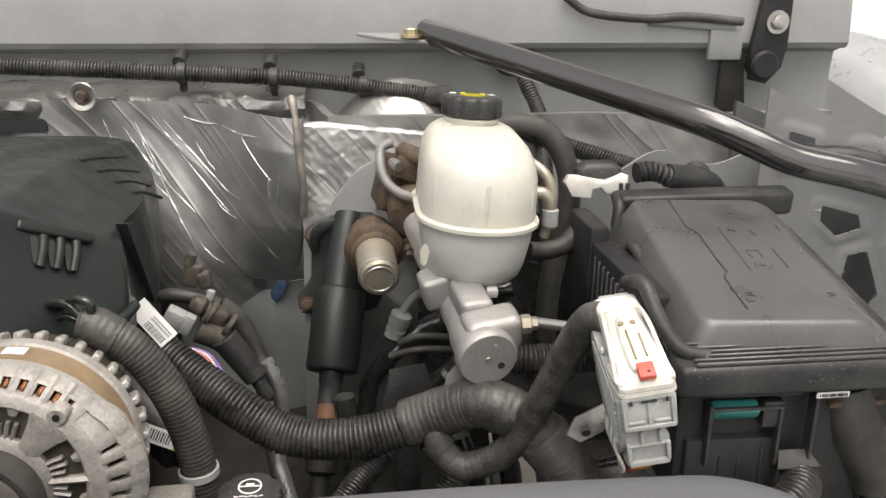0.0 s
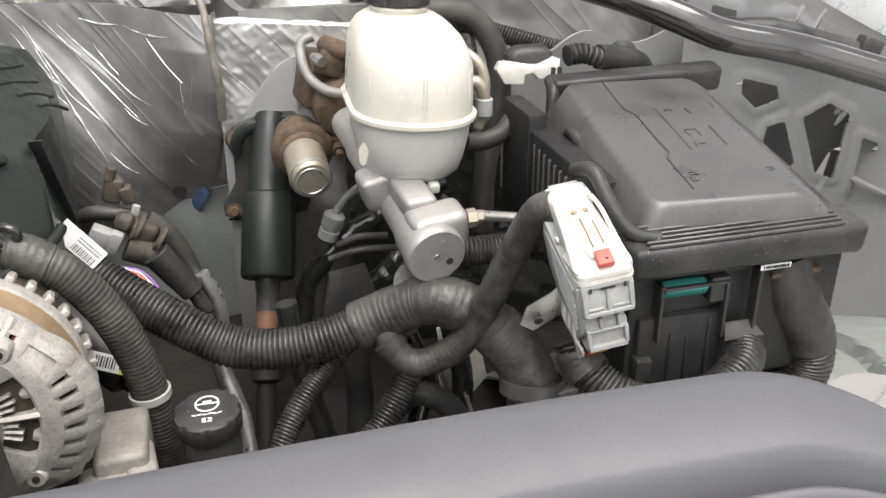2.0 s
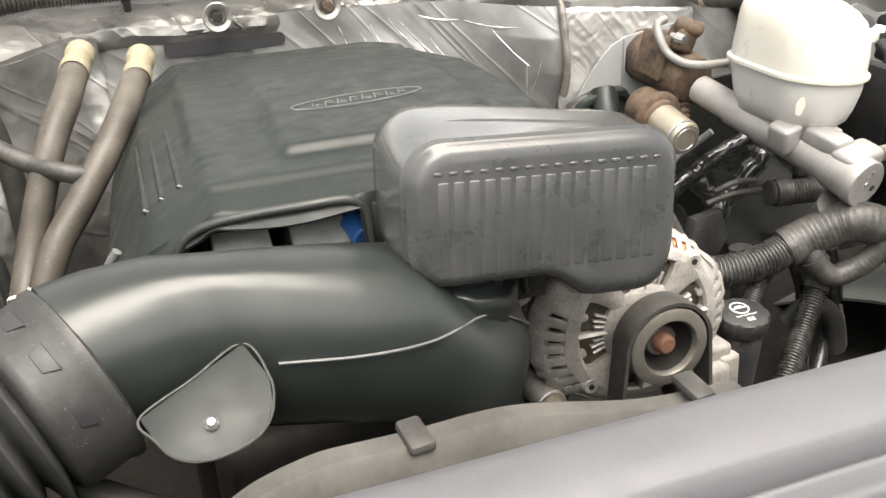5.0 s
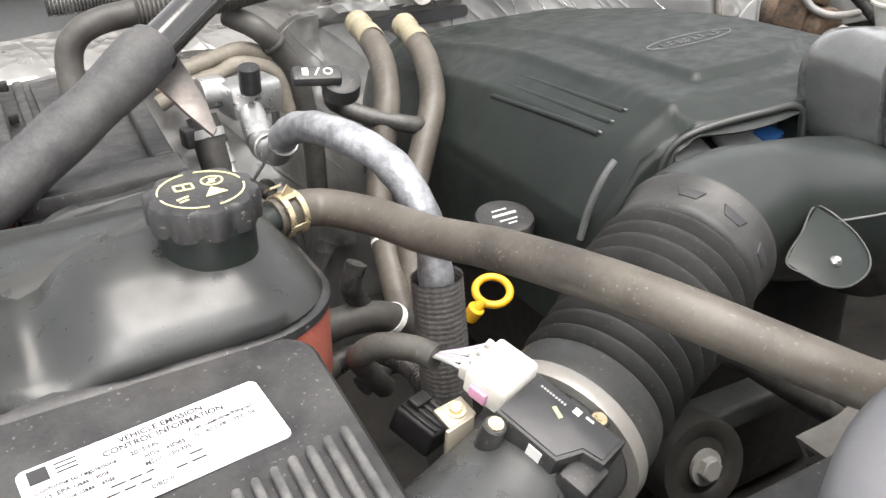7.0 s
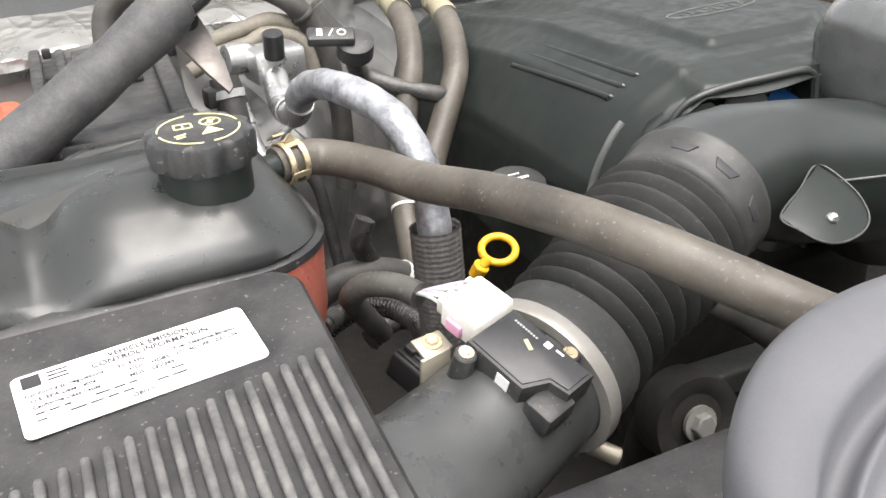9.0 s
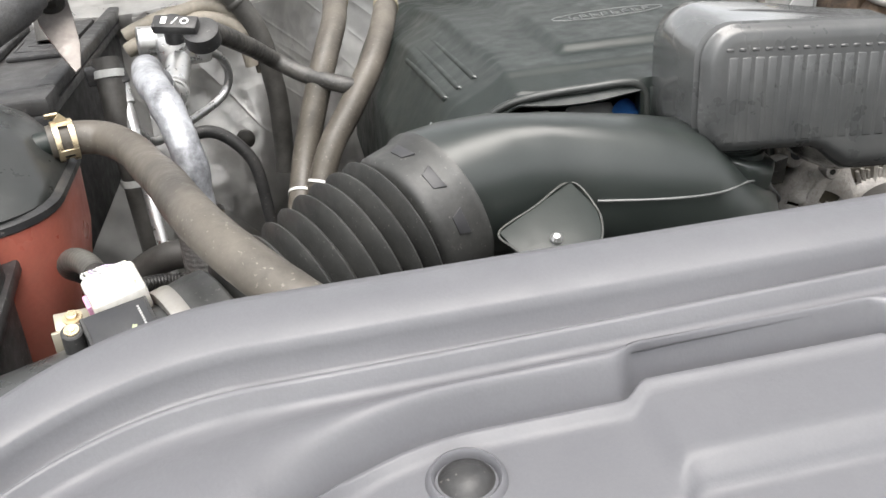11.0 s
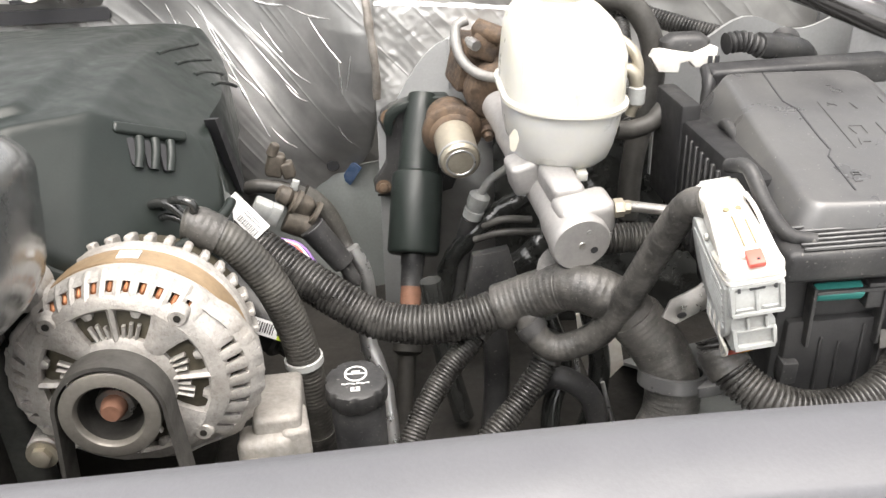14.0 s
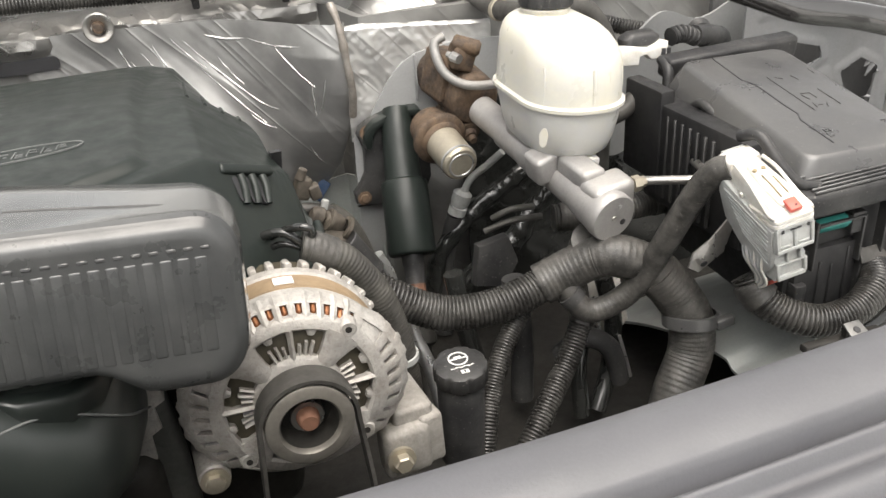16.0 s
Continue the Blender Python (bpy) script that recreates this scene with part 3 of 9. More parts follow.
b = B()
shell(b, [[Vector((x, y, arch_z(x, y))) for y in np.linspace(0.05, 0.98, 110)] for x in np.linspace(0.20, 0.68, 90)], -0.004)
solo("wheel_arch", b, M_arch, "light grey painted top of the wheel arch", "wheel arch", kind="structure")
b = B()
box(b, (-0.35, 0.62, 0.80), (2.0, 1.25, 0.03), bevel=0.004)
solo("undertray", b, M_dark, "dark sooty tray under the engine", "undertray", kind="structure")
b = B()
box(b, (-0.41, 0.27, 0.92), (1.1, 0.07, 0.50), bevel=0.006)
solo("radiator", b, M_black, "black radiator and fan carrier behind the grille cover", "radiator", kind="structure")

# ---- grille cover ----
cover = thing("radiator_cover", (-0.4, 0.1, 1.25), "matte grey moulded plastic cover over the radiator support", "cover")
prof = [(0.228, 1.235), (0.237, 1.255), (0.241, 1.275), (0.2395, 1.287), (0.234, 1.2935), (0.225, 1.2958), (0.213, 1.2940), (0.2040, 1.2912), (0.2026, 1.2900), (0.2012, 1.2860), (0.2004, 1.2775), (0.1992, 1.2760), (0.1980, 1.2765),
        (0.1972, 1.2800), (0.1960, 1.2828), (0.1944, 1.2834), (0.1930, 1.2822), (0.1915, 1.2768), (0.1895, 1.2745), (0.1865, 1.2752), (0.1848, 1.2764), (0.1830, 1.2772), (0.181, 1.2777), (0.179, 1.2776), (0.177, 1.2766), (0.175, 1.2748), (0.1735, 1.2722), (0.1715, 1.2680), (0.1700, 1.2638), (0.1690, 1.2612), (0.1680, 1.2600), (0.1668, 1.2608), (0.1658, 1.2640), (0.1645, 1.2652),
        (0.1628, 1.2646), (0.1612, 1.2625), (0.158, 1.2612), (0.156, 1.2611), (0.153, 1.2609), (0.1505, 1.2608), (0.149, 1.2607), (0.147, 1.2606), (0.139, 1.2603), (0.134, 1.2601), (0.130, 1.2600), (0.1265, 1.2598), (0.1245, 1.2597), (0.1225, 1.2597), (0.1205, 1.2596), (0.1190, 1.2594), (0.1175, 1.2580), (0.1160, 1.2558), (0.1145, 1.2550), (0.1125, 1.2548), (0.10, 1.2542), (0.09, 1.2536), (0.08, 1.2528), (0.070, 1.2518), (0.060, 1.2506), (0.05, 1.249), (0.0, 1.240), (-0.06, 1.225), (-0.12, 1.19), (-0.16, 1.14), (-0.18, 1.05)]


def cover_rise(x):
    return 0.0095 * sstep(-0.22, 0.06, x)


rows = []
for y, z in prof:
    row = []
    for x, down in [(-0.909, 0.10), (-0.907, 0.03)] + [(x, 0.0) for x in np.linspace(-0.905, 0.150, 430)] + [(0.152, 0.03), (0.154, 0.10)]:
        u, v = min(max((-0.790 - x) / 0.117, 0), 1), min(max((x - 0.085) / 0.067, 0), 1)
        k = sstep(0.03, 0.16, y)
        yy = y + (0.012 * (x + 0.4) * (x < -0.4) - 0.092 * (1 - math.sqrt(1 - 0.97 * u * u)) - 0.055 * (1 - math.sqrt(1 - 0.97 * v * v))) * k
        zz = z + cover_rise(x) - 0.020 * v * v - 0.014 * u * u - 0.012 * (x + 0.4) * 0.4 - down
        # pads between the fasteners stand proud and reach further back; the tray's far corner rounds off
        pad = sstep(-0.664, -0.652, x) * sstep(-0.546, -0.556, x)
        wide = sstep(-0.463, -0.453, x) * sstep(-0.12, -0.127, x)
        hold = sstep(0.190, 0.168, y) * sstep(0.09, 0.12, y)
        c = min(max((-0.715 - x) / 0.080, 0), 1)
        yy += 0.008 * pad * hold - 0.062 * (1 - math.sqrt(1 - 0.98 * c * c)) * sstep(0.192, 0.166, y) * sstep(0.02, 0.12, y)
        yy -= 0.007 * sstep(-0.42, -0.80, x) * sstep(0.2012, 0.1960, y) * sstep(0.170, 0.186, y)
        if y < 0.1665:
            zz += 0.0042 * pad * sstep(0.118, 0.1265, y) * sstep(0.1668, 0.1612, y) + 0.006 * wide * sstep(0.100, 0.1145, y) * sstep(0.158, 0.149, y)
        zz += 0.006 * sstep(0.5, 1.0, c) * sstep(0.176, 0.168, y) * sstep(0.160, 0.1668, y)
        row.append(Vector((x, yy, zz)))
    rows.append(row)
b = B()
shell(b, rows, -0.003)
part("panel", b, M_cover, cover, smooth=75)


def cover_z(x):
    return 1.2622 - 0.0048 * (x + 0.4) + cover_rise(x)


for px in (-0.7265, -0.5025, -0.04):
    py = 0.148 + 0.02 * (px + 0.4)
    m = pose(px, py, cover_z(px), 6, 0, 0) @ Matrix.Scale(0.86, 4)
    b = B()
    lathe(b, [(0.0120, -0.004), (0.0125, 0.0005), (0.0136, 0.0018), (0.0148, 0.0010), (0.0160, -0.0015)], m, 32)
    part("rim", b, M_cover, cover)
    b = B()
    lathe(b, [(0, 0.003), (0.004, 0.0028), (0.0080, 0.0012), (0.0095, -0.001), (0.0122, -0.0025), (0.0125, -0.004), (0, -0.004)], m, 28)
    part("push_pin", b, M_black if px < -0.3 else M_cover, cover, "round plastic push pin")

# ---- driver's side ----


def brake_reservoir():
    t = thing("brake_fluid_reservoir", (0.103, 0.83, 1.14), "milky white brake fluid reservoir with black fluted cap", "reservoir")
    m = Matrix.Translation((0.1015, 0.834, 1.2)) @ pose(0, 0, 0, 0, 3.5, 0) @ Matrix.Translation((0, 0, -1.2))
    b = B()
    low = [(1.146, .062, .100, .03, 0, -.005), (1.149, .078, .120, .036, 0, -.005), (1.156, .089, .137, .04, 0, -.004), (1.168, .096, .148, .043, 0, -.003), (1.19, .103, .160, .046, 0, -.002), (1.2035, .106, .164, .048, 0, 0)]
    stack(b, low, m, 8)
    body = part("lower_half", b, M_tank_low, t, "greyer lower half full of fluid", 50)
    b = B()
    up = [(1.2035, .108, .166, .05, 0, 0), (1.205, .1165, .176, .055, 0, 0), (1.2085, .1165, .176, .055, 0, 0), (1.2105, .109, .168, .052, 0, 0), (1.23, .1085, .166, .052, 0, 0), (1.25, .107, .162, .052, 0, .001), (1.262, .103, .154, .05, -.001, .004),
          (1.272, .095, .138, .046, -.002, .009), (1.279, .083, .116, .040, -.003, .014), (1.2835, .068, .088, .032, -.004, .02), (1.2855, .054, .060, .027, -.004, .026)]
    stack(b, up, m, 8)
    part("upper_half", b, M_tank, t, smooth=60)
    # fine upright flutes moulded round the upper half
    for k in range(9):
        x = -0.044 + 0.011 * k
        b = B()
        yy = -0.0835 + 0.0025 * abs(k - 4) ** 1.6
        hose(b, [m @ Vector((x, yy + 0.001, 1.213)), m @ Vector((x, yy + 0.0012, 1.232)), m @ Vector((x * 0.99, yy + 0.004, 1.248))], 0.0022, 6)
        part("flute", b, M_tank, t, smooth=60)
    b = B()
    c = m @ Vector((-0.005, 0.028, 1.282))
    top = m.to_3x3() @ Vector((0, 0.05, 1))
    lathe(b, [(0.0255, 0), (0.0255, 0.005), (0.027, 0.0055), (0.027, 0.008), (0.025, 0.0085), (0, 0.0085)], along(c, c + top), 32)
    part("neck", b, M_tank, t)
    # fluted cap
    c2 = c + top.normalized() * 0.009
    mc = along(c2, c2 + top)
    b = B()
    rings = []
    for r, h in ((0.0275, 0), (0.0295, 0.001), (0.030, 0.004), (0.030, 0.0165), (0.0285, 0.0190), (0.025, 0.0202)):
        rings.append([(r * (1 - 0.08 * (0.5 + 0.5 * math.cos(9 * a)) ** 3) * math.cos(a), r * (1 - 0.08 * (0.5 + 0.5 * math.cos(9 * a)) ** 3) * math.sin(a), h) for a in np.linspace(0, 2 * math.pi, 90, endpoint=False)])
    loft(b, rings, m=mc)
    cap = part("cap", b, M_black, t, "black fluted screw cap", 50)
    b = B()
    lathe(b, [(0, 0.0218), (0.0125, 0.0218), (0.0125, 0.0200)], mc, 32)
    part("disc", b, mat("yellow_print", (0.52, 0.47, 0.03), 0.5, 0, 0.06, 30, 300, 0.04), cap, "yellow printed disc")
    b = B()
    lathe(b, [(0.0055, 0.0219), (0.0055, 0.0224), (0.0075, 0.0224), (0.0075, 0.0219)], mc, 24)
    part("ring_mark", b, M_ink, cap)
    for s in (-1, 1):
        b = B()
        box(b, (s * 0.019, 0.004, 0.0209), (0.006, 0.0045, 0.0008), (0, 0, 20 * s), 0, m=mc)
        part("mark", b, M_mark, cap)
    # moulded label on the flank, and the bulge beside it
    b = B()
    prism(b, [(0.0045 * math.cos(a) * (1 + 0.12 * math.sin(5 * a)), 0.0105 * math.sin(a)) for a in np.linspace(0, 2 * math.pi, 18, endpoint=False)], 0.0008, Matrix.Translation((0.0485, 0.7555, 1.186)) @ pose(0, 0, 0, 90, 6, -38), 0)
    part("flank_label", b, M_tank, t, "small pale oval label")
    # feet that clip to the cylinder
    for x, y in ((0.080, 0.768), (0.112, 0.768), (0.096, 0.768)):
        b = B()
        box(b, (x, y, 1.1445), (0.011, 0.014, 0.009), (8, 3, 0), 0.002)
        part("foot", b, M_tank_low, t)


def master_cylinder():
    t = thing("brake_master_cylinder", (0.09, 0.8, 1.08), "bare cast aluminium brake master cylinder under the reservoir", "master cylinder")
    p0, p1 = Vector((0.1, 0.697, 1.108)), Vector((0.052, 0.98, 1.158))
    m = along(p0, p1)
    b = B()
    lathe(b, [(0, 0), (0.0255, 0), (0.027, 0.0015), (0.027, 0.012), (0.0255, 0.02), (0.0245, 0.04), (0.0215, 0.055), (0.0205, 0.13), (0.022, 0.135), (0.022, 0.15), (0.0205, 0.155), (0.0205, 0.200), (0.018, 0.205), (0.018, 0.26), (0, 0.26)], m, 40)
    # side port boss, reservoir saddle, flank webs
    part("body", b, M_mc, t, smooth=45)
    for name, c, s, a, w in (("port_boss", (-0.010, 0.012, 0.028), (0.052, 0.036, 0.036), -6, 0.009), ("front_saddle", (0.0, 0.024, 0.062), (0.030, 0.022, 0.05), 0, 0.006), ("side_web", (0.022, 0.016, 0.10), (0.03, 0.034, 0.03), -14, 0.006), ("rear_saddle", (0.0, 0.022, 0.16), (0.034, 0.02, 0.05), 0, 0.006)):
        b = B()
        box(b, c, s, (0, 0, a), w, 4, m=m)
        part(name, b, M_mc, t, smooth=45)
    b = B()
    lathe(b, [(0, -0.001), (0.0028, -0.001), (0.0034, 0.0005)], m, 20)
    part("centre_mark", b, M_steel, t)
    b = B()
    lathe(b, [(0, -0.0006), (0.0034, -0.0006), (0.0034, 0.0005)], m @ pose(-0.012, -0.007, 0), 16)
    part("hole", b, M_ink, t, "dark drilled hole")
    b = B()
    lathe(b, [(0, -0.0008), (0.0020, -0.0008), (0.0020, 0.0005)], m @ pose(-0.005, 0.014, 0), 16)
    part("pin", b, M_alu, t, "pale pressed pin")
    b = B()
    q = Vector((0.131, 0.7155, 1.133))
    lathe(b, [(0, 0), (0.0085, 0), (0.0085, 0.008), (0.006, 0.009), (0.006, 0.014), (0, 0.014)], along(q, q + Vector((1, -0.02, 0.05))), 6)
    part("union_nut", b, M_zinc, t, "hexagonal zinc union nut")
    b = B()
    box(b, (0.084, 0.752, 1.143), (0.012, 0.012, 0.012), (0, 0, 20), 0.003)
    part("roll_pin", b, M_zinc, t)


def pipe(name, pts, r, material, label, category="pipe", ring=10):
    b = B()
    hose(b, pts, r, ring)
    return solo(name, b, material, label, category)


def hydro_boost():
    t = thing("brake_booster", (0.03, 1.0, 1.08), "rust-covered hydraulic brake booster bolted to the bulkhead", "brake booster")
    b = B()
    cyl(b, (0.056, 0.965, 1.160), (0.047, 1.1, 1.172), 0.032, 0.036, 30, 0.004)
    box(b, (0.036, 1.012, 1.185), (0.046, 0.050, 0.060), (5, 12, 15), 0.006, 2)
    box(b, (0.046, 0.985, 1.212), (0.030, 0.028, 0.030), (0, 20, 0), 0.005, 2)
    cyl(b, (0.066, 0.97, 1.222), (0.036, 0.985, 1.232), 0.010, 0.010, 16, 0.003)
    cyl(b, (0.050, 0.985, 1.118), (0.050, 1.05, 1.126), 0.016, 0.02, 20, 0.004)
    for v in b.verts:
        v.co += 0.0012 * noise.noise_vector(v.co * 120)
    part("casting", b, M_rust, t, "rust-brown casting", 50)
    p0, p1 = Vector((0.011, 0.905, 1.106)), Vector((0.002, 1.04, 1.132))
    m = along(p0, p1)
    b = B()
    lathe(b, [(0, -0.001), (0.010, -0.001), (0.0195, 0), (0.0215, 0.002), (0.022, 0.006), (0.0225, 0.02), (0.0225, 0.075), (0, 0.075)], m, 36)
    can = part("accumulator", b, M_zinc, t, "pale cylindrical accumulator canister")
    b = B()
    lathe(b, [(0.0224, 0.0055), (0.0232, 0.006), (0.0232, 0.009), (0.0224, 0.0095)], m, 36)
    part("bright_ring", b, M_alu, can)
    b = B()
    lathe(b, [(0.0140, -0.001), (0.0145, -0.0016), (0.0160, -0.0016), (0.0165, -0.001)], m, 36)
    part("face_ring", b, M_alu, can)
    b = B()
    lathe(b, [(0.0226, 0.052), (0.0262, 0.054), (0.0270, 0.058), (0.0335, 0.060), (0.0345, 0.062), (0.0345, 0.068), (0.033, 0.070), (0.028, 0.072), (0.026, 0.10), (0, 0.10)], m, 40)
    part("flange", b, M_rust, t, "rusty flange round the canister", 50)
    b = B()
    m2 = along((0.047, 0.955, 1.112), (0.05, 1.02, 1.135))
    lathe(b, [(0, 0), (0.0045, 0.0), (0.005, 0.008), (0.0075, 0.008), (0.008, 0.016), (0.0135, 0.017), (0.014, 0.022), (0.008, 0.024), (0.009, 0.06), (0, 0.06)], m2, 18)
    part("stud", b, M_rust, t, "rusty stud with a washer")
    b = B()
    m2 = along((0.036, 0.963, 1.216), (0.02, 1.0, 1.222))
    lathe(b, [(0, 0), (0.006, 0), (0.0065, 0.012), (0.004, 0.013), (0.004, 0.02), (0, 0.02)], m2, 8)
    part("bleed_screw", b, M_steel, t)


def steering_boot():
    t = thing("steering_column_boot", (-0.035, 1.0, 0.9), "black steering shaft seal with a rusty shaft below", "steering boot")
    b = B()
    pts = [(-0.078, 1.106), (-0.074, 1.116), (-0.060, 1.125), (-0.027, 1.135), (0.008, 1.132), (0.020, 1.115), (0.020, 1.03), (0.010, 1.008), (-0.02, 1.000), (-0.075, 1.003), (-0.089, 1.010), (-0.090, 1.024), (-0.080, 1.036), (-0.072, 1.05), (-0.070, 1.085)]
    prism(b, pts, 0.016, Matrix(((1, 0, 0, 0), (0, 0, -1, 1.071), (0, 1, 0, 0), (0, 0, 0, 1))), 0.003)
    part("flange_plate", b, M_black, t, "worn black flange plate")
    a, c = Vector((-0.022, 1.062, 1.135)), Vector((-0.046, 0.952, 0.972))
    ax = along(a, c)
    L = (c - a).length
    b = B()
    lathe(b, [(0, 0), (0.017, 0.002), (0.0195, 0.012), (0.0215, 0.04), (0.0245, 0.098), (0.0295, 0.101), (0.0308, 0.105), (0.0312, L - 0.004), (0.0295, L - 0.001), (0.028, L), (0, L)], ax, 40)
    part("sleeve", b, M_engine, t, "smooth black rubber sleeve")
    b = B()
    arch = [(-0.072, 1.106), (-0.069, 1.116), (-0.058, 1.125), (-0.027, 1.136), (0.006, 1.134), (0.015, 1.12), (0.008, 1.118), (0.001, 1.125), (-0.027, 1.127), (-0.052, 1.116), (-0.060, 1.106), (-0.062, 1.09), (-0.070, 1.09)]
    prism(b, arch, 0.024, Matrix(((1, 0, 0, 0), (0, 0, -1, 1.068), (0, 1, 0, 0), (0, 0, 0, 1))), 0.002)
    part("hood", b, M_engine, t, "arched hood over the boot")
    b = B()
    lathe(b, [(0.0145, L - 0.002), (0.0145, L + 0.012), (0.0132, L + 0.014), (0.0132, L + 0.038), (0, L + 0.038)], ax, 28)
    part("neck", b, M_black, t)
    b = B()
    lathe(b, [(0.0125, L + 0.03), (0.0125, L + 0.092), (0, L + 0.092)], ax, 24)
    part("shaft", b, M_rustshaft, t, "red-brown rusted steering shaft")
    # added shaft end, its dark colour standing for the shade under the harness
    b = B()
    lathe(b, [(0.0115, L + 0.09), (0.018, L + 0.094), (0.018, L + 0.115), (0.011, L + 0.12), (0.011, L + 0.22), (0, L + 0.22)], ax, 20)
    part("lower_joint", b, M_dark, t, "lower joint, coloured dark for the shade below the harness")
    for p in ((-0.0655, 1.056, 1.109), (-0.0775, 1.056, 1.017)):
        b = B()
        bolt(b, p, (0, -1, 0.1), 0.0065, 0.007)
        part("bolt", b, M_rust, t, "rusty hexagon bolt")


brake_reservoir()
master_cylinder()
hydro_boost()
steering_boot()


def fuse_box():
    t = thing("fuse_box", (0.34, 0.72, 1.0), "black plastic under-bonnet fuse box with a dusty ridged lid", "fuse box")
    tilt = pose(0, 0, 0, 6.8, 0, 0)

    def lz(y):
        return 1.186 + (y - 0.632) * 0.12

    # lid: raised tray with soft edges
    m = Matrix.Translation((0.3165, 0.7095, lz(0.7095) + 0.002)) @ tilt @ pose(0, 0, 0, 0, 0, -3.4)
    b = B()
    stack(b, [(-0.036, .186, .262, .016, 0.010, 0), (-0.030, .180, .258, .016, .009, 0), (-0.009, .148, .247, .016, .004, .001), (-0.004, .138, .242, .015, .002, .002), (-0.0008, .130, .238, .014, 0, .002), (0.0, .122, .230, .012, 0, .002)], m, 6)
    lid = part("lid", b, M_lid, t, "dusty black lid", 50)
    # split line and faint moulded marks
    line = [(-0.0268, 0.117), (-0.0278, 0.0548), (-0.0206, 0.0390), (-0.0205, -0.0154), (-0.0193, -0.0355), (-0.0249, -0.0467), (-0.0241, -0.0982)]
    b = B()
    for (x0, y0), (x1, y1) in zip(line, line[1:]):
        d = math.hypot(x1 - x0, y1 - y0)
        box(b, ((x0 + x1) / 2, (y0 + y1) / 2, 0.0002), (d + 0.001, 0.0013, 0.0008), (0, 0, math.degrees(math.atan2(y1 - y0, x1 - x0))), 0, m=m)
    part("split_line", b, M_ink, lid, "dark split line across the lid")
    for x, y, w, d, a in [(0.002, 0.009, .0008, .086, 0), (0.0115, 0.046, .009, .0007, 30), (0.0125, 0.046, .009, .0007, -40), (0.030, 0.042, .0007, .012, 10), (0.058, 0.052, .0007, .012, 0), (0.036, -0.01, .0007, .038, 0), (0.0165, 0.004, .011, .0007, 0), (0.0215, -0.003, .0007, .012, 0), (0.011, -0.004, .0007, .012, 10),
                          (0.0095, -0.0235, .010, .0007, 80), (0.0150, -0.0245, .006, .0007, 0), (0.0225, -0.026, .010, .0007, 60), (-0.014, -0.073, .0055, .0007, 0), (-0.014, -0.0765, .0055, .0007, 0), (-0.017, -0.075, .0007, .006, 0), (-0.0115, -0.075, .0007, .006, 0), (-0.0165, -0.0865, .0055, .0007, 10), (-0.019, -0.084, .0007, .006, 0), (0.0524, -0.073, .006, .0007, 0), (0.0524, -0.077, .006, .0007, 20)]:
        b = B()
        box(b, (x, y, 0.0002), (w, d, 0.0011), (0, 0, a), 0, m=m)
        part("moulded_mark", b, M_lid, lid)
    # frame bars round the lid
    b = B()
    box(b, (0.3185, 0.586, 1.1495), (0.200, 0.038, 0.027), (6.8, 0, 1.5), 0.006, 3)
    front = part("front_bar", b, M_black, t, "ribbed front bar")
    for k in range(6):
        b = B()
        box(b, (0.314, 0.570 + 0.0055 * k, 1.1630 + 0.00066 * k), (0.165, 0.0022, 0.0030), (6.8, 0, 1.5), 0.0007, 1)
        part("rib", b, M_lid, front)
    b = B()
    box(b, (0.35, 0.868, 1.197), (0.19, 0.026, 0.026), (6.8, 0, 3), 0.005, 3)
    part("rear_bar", b, M_black, t)
    b = B()
    box(b, (0.428, 0.72, 1.150), (0.014, 0.27, 0.02), (6.8, 0, -2), 0.005, 3)
    part("side_bar", b, M_black, t)
    b = B()
    hose(b, [(0.258, 0.872, 1.205), (0.255, 0.852, 1.197), (0.252, 0.842, 1.175), (0.256, 0.80, 1.165)], 0.0065, 10)
    hose(b, [(0.246, 0.79, 1.172), (0.244, 0.765, 1.185), (0.247, 0.735, 1.17), (0.25, 0.725, 1.13)], 0.0055, 10)
    part("rear_arm", b, M_black, t, "bent plastic latch arms", 60)
    b = B()
    hose(b, [(0.198, 0.64, 1.20), (0.205, 0.62, 1.206), (0.213, 0.60, 1.185), (0.226, 0.585, 1.167), (0.245, 0.58, 1.163)], 0.0058, 12)
    part("front_arm", b, M_black, t, "curved plastic latch arm", 60)
    # body
    b = B()
    stack(b, [(0.985, .17, .22, .015, 0, 0), (0.99, .175, .225, .015, 0, 0), (1.09, .19, .24, .015, 0, 0), (1.14, .196, .25, .015, 0, 0)], Matrix.Translation((0.345, 0.735, 0)))
    part("body", b, M_body, t, "black box body")
    for name, c, s, a in (("front_wall", (0.325, 0.608, 1.075), (0.19, 0.03, 0.12), 1.5), ("relay_housing", (0.275, 0.604, 1.045), (0.075, 0.04, 0.09), 0), ("side_wall", (0.232, 0.74, 1.12), (0.03, 0.17, 0.12), 4), ("rear_wall", (0.218, 0.83, 1.14), (0.02, 0.07, 0.11), 4)):
        b = B()
        box(b, c, s, (0, 0, a), 0.004)
        part(name, b, M_body, t)
    for k in range(9):
        b = B()
        box(b, (0.2145, 0.70 + 0.014 * k, 1.12), (0.004, 0.004, 0.10), (0, 0, 4), 0.001, 1)
        part("side_rib", b, M_black, t)
    for x, z, w, h in ((0.266, 1.05, .003, .05), (0.281, 1.045, .003, .05), (0.299, 1.05, .003, .07)):
        b = B()
        box(b, (x, 0.5835, z), (w, .003, h), (0, 0, 0), 0.001, 1)
        part("front_rib", b, M_body, t)
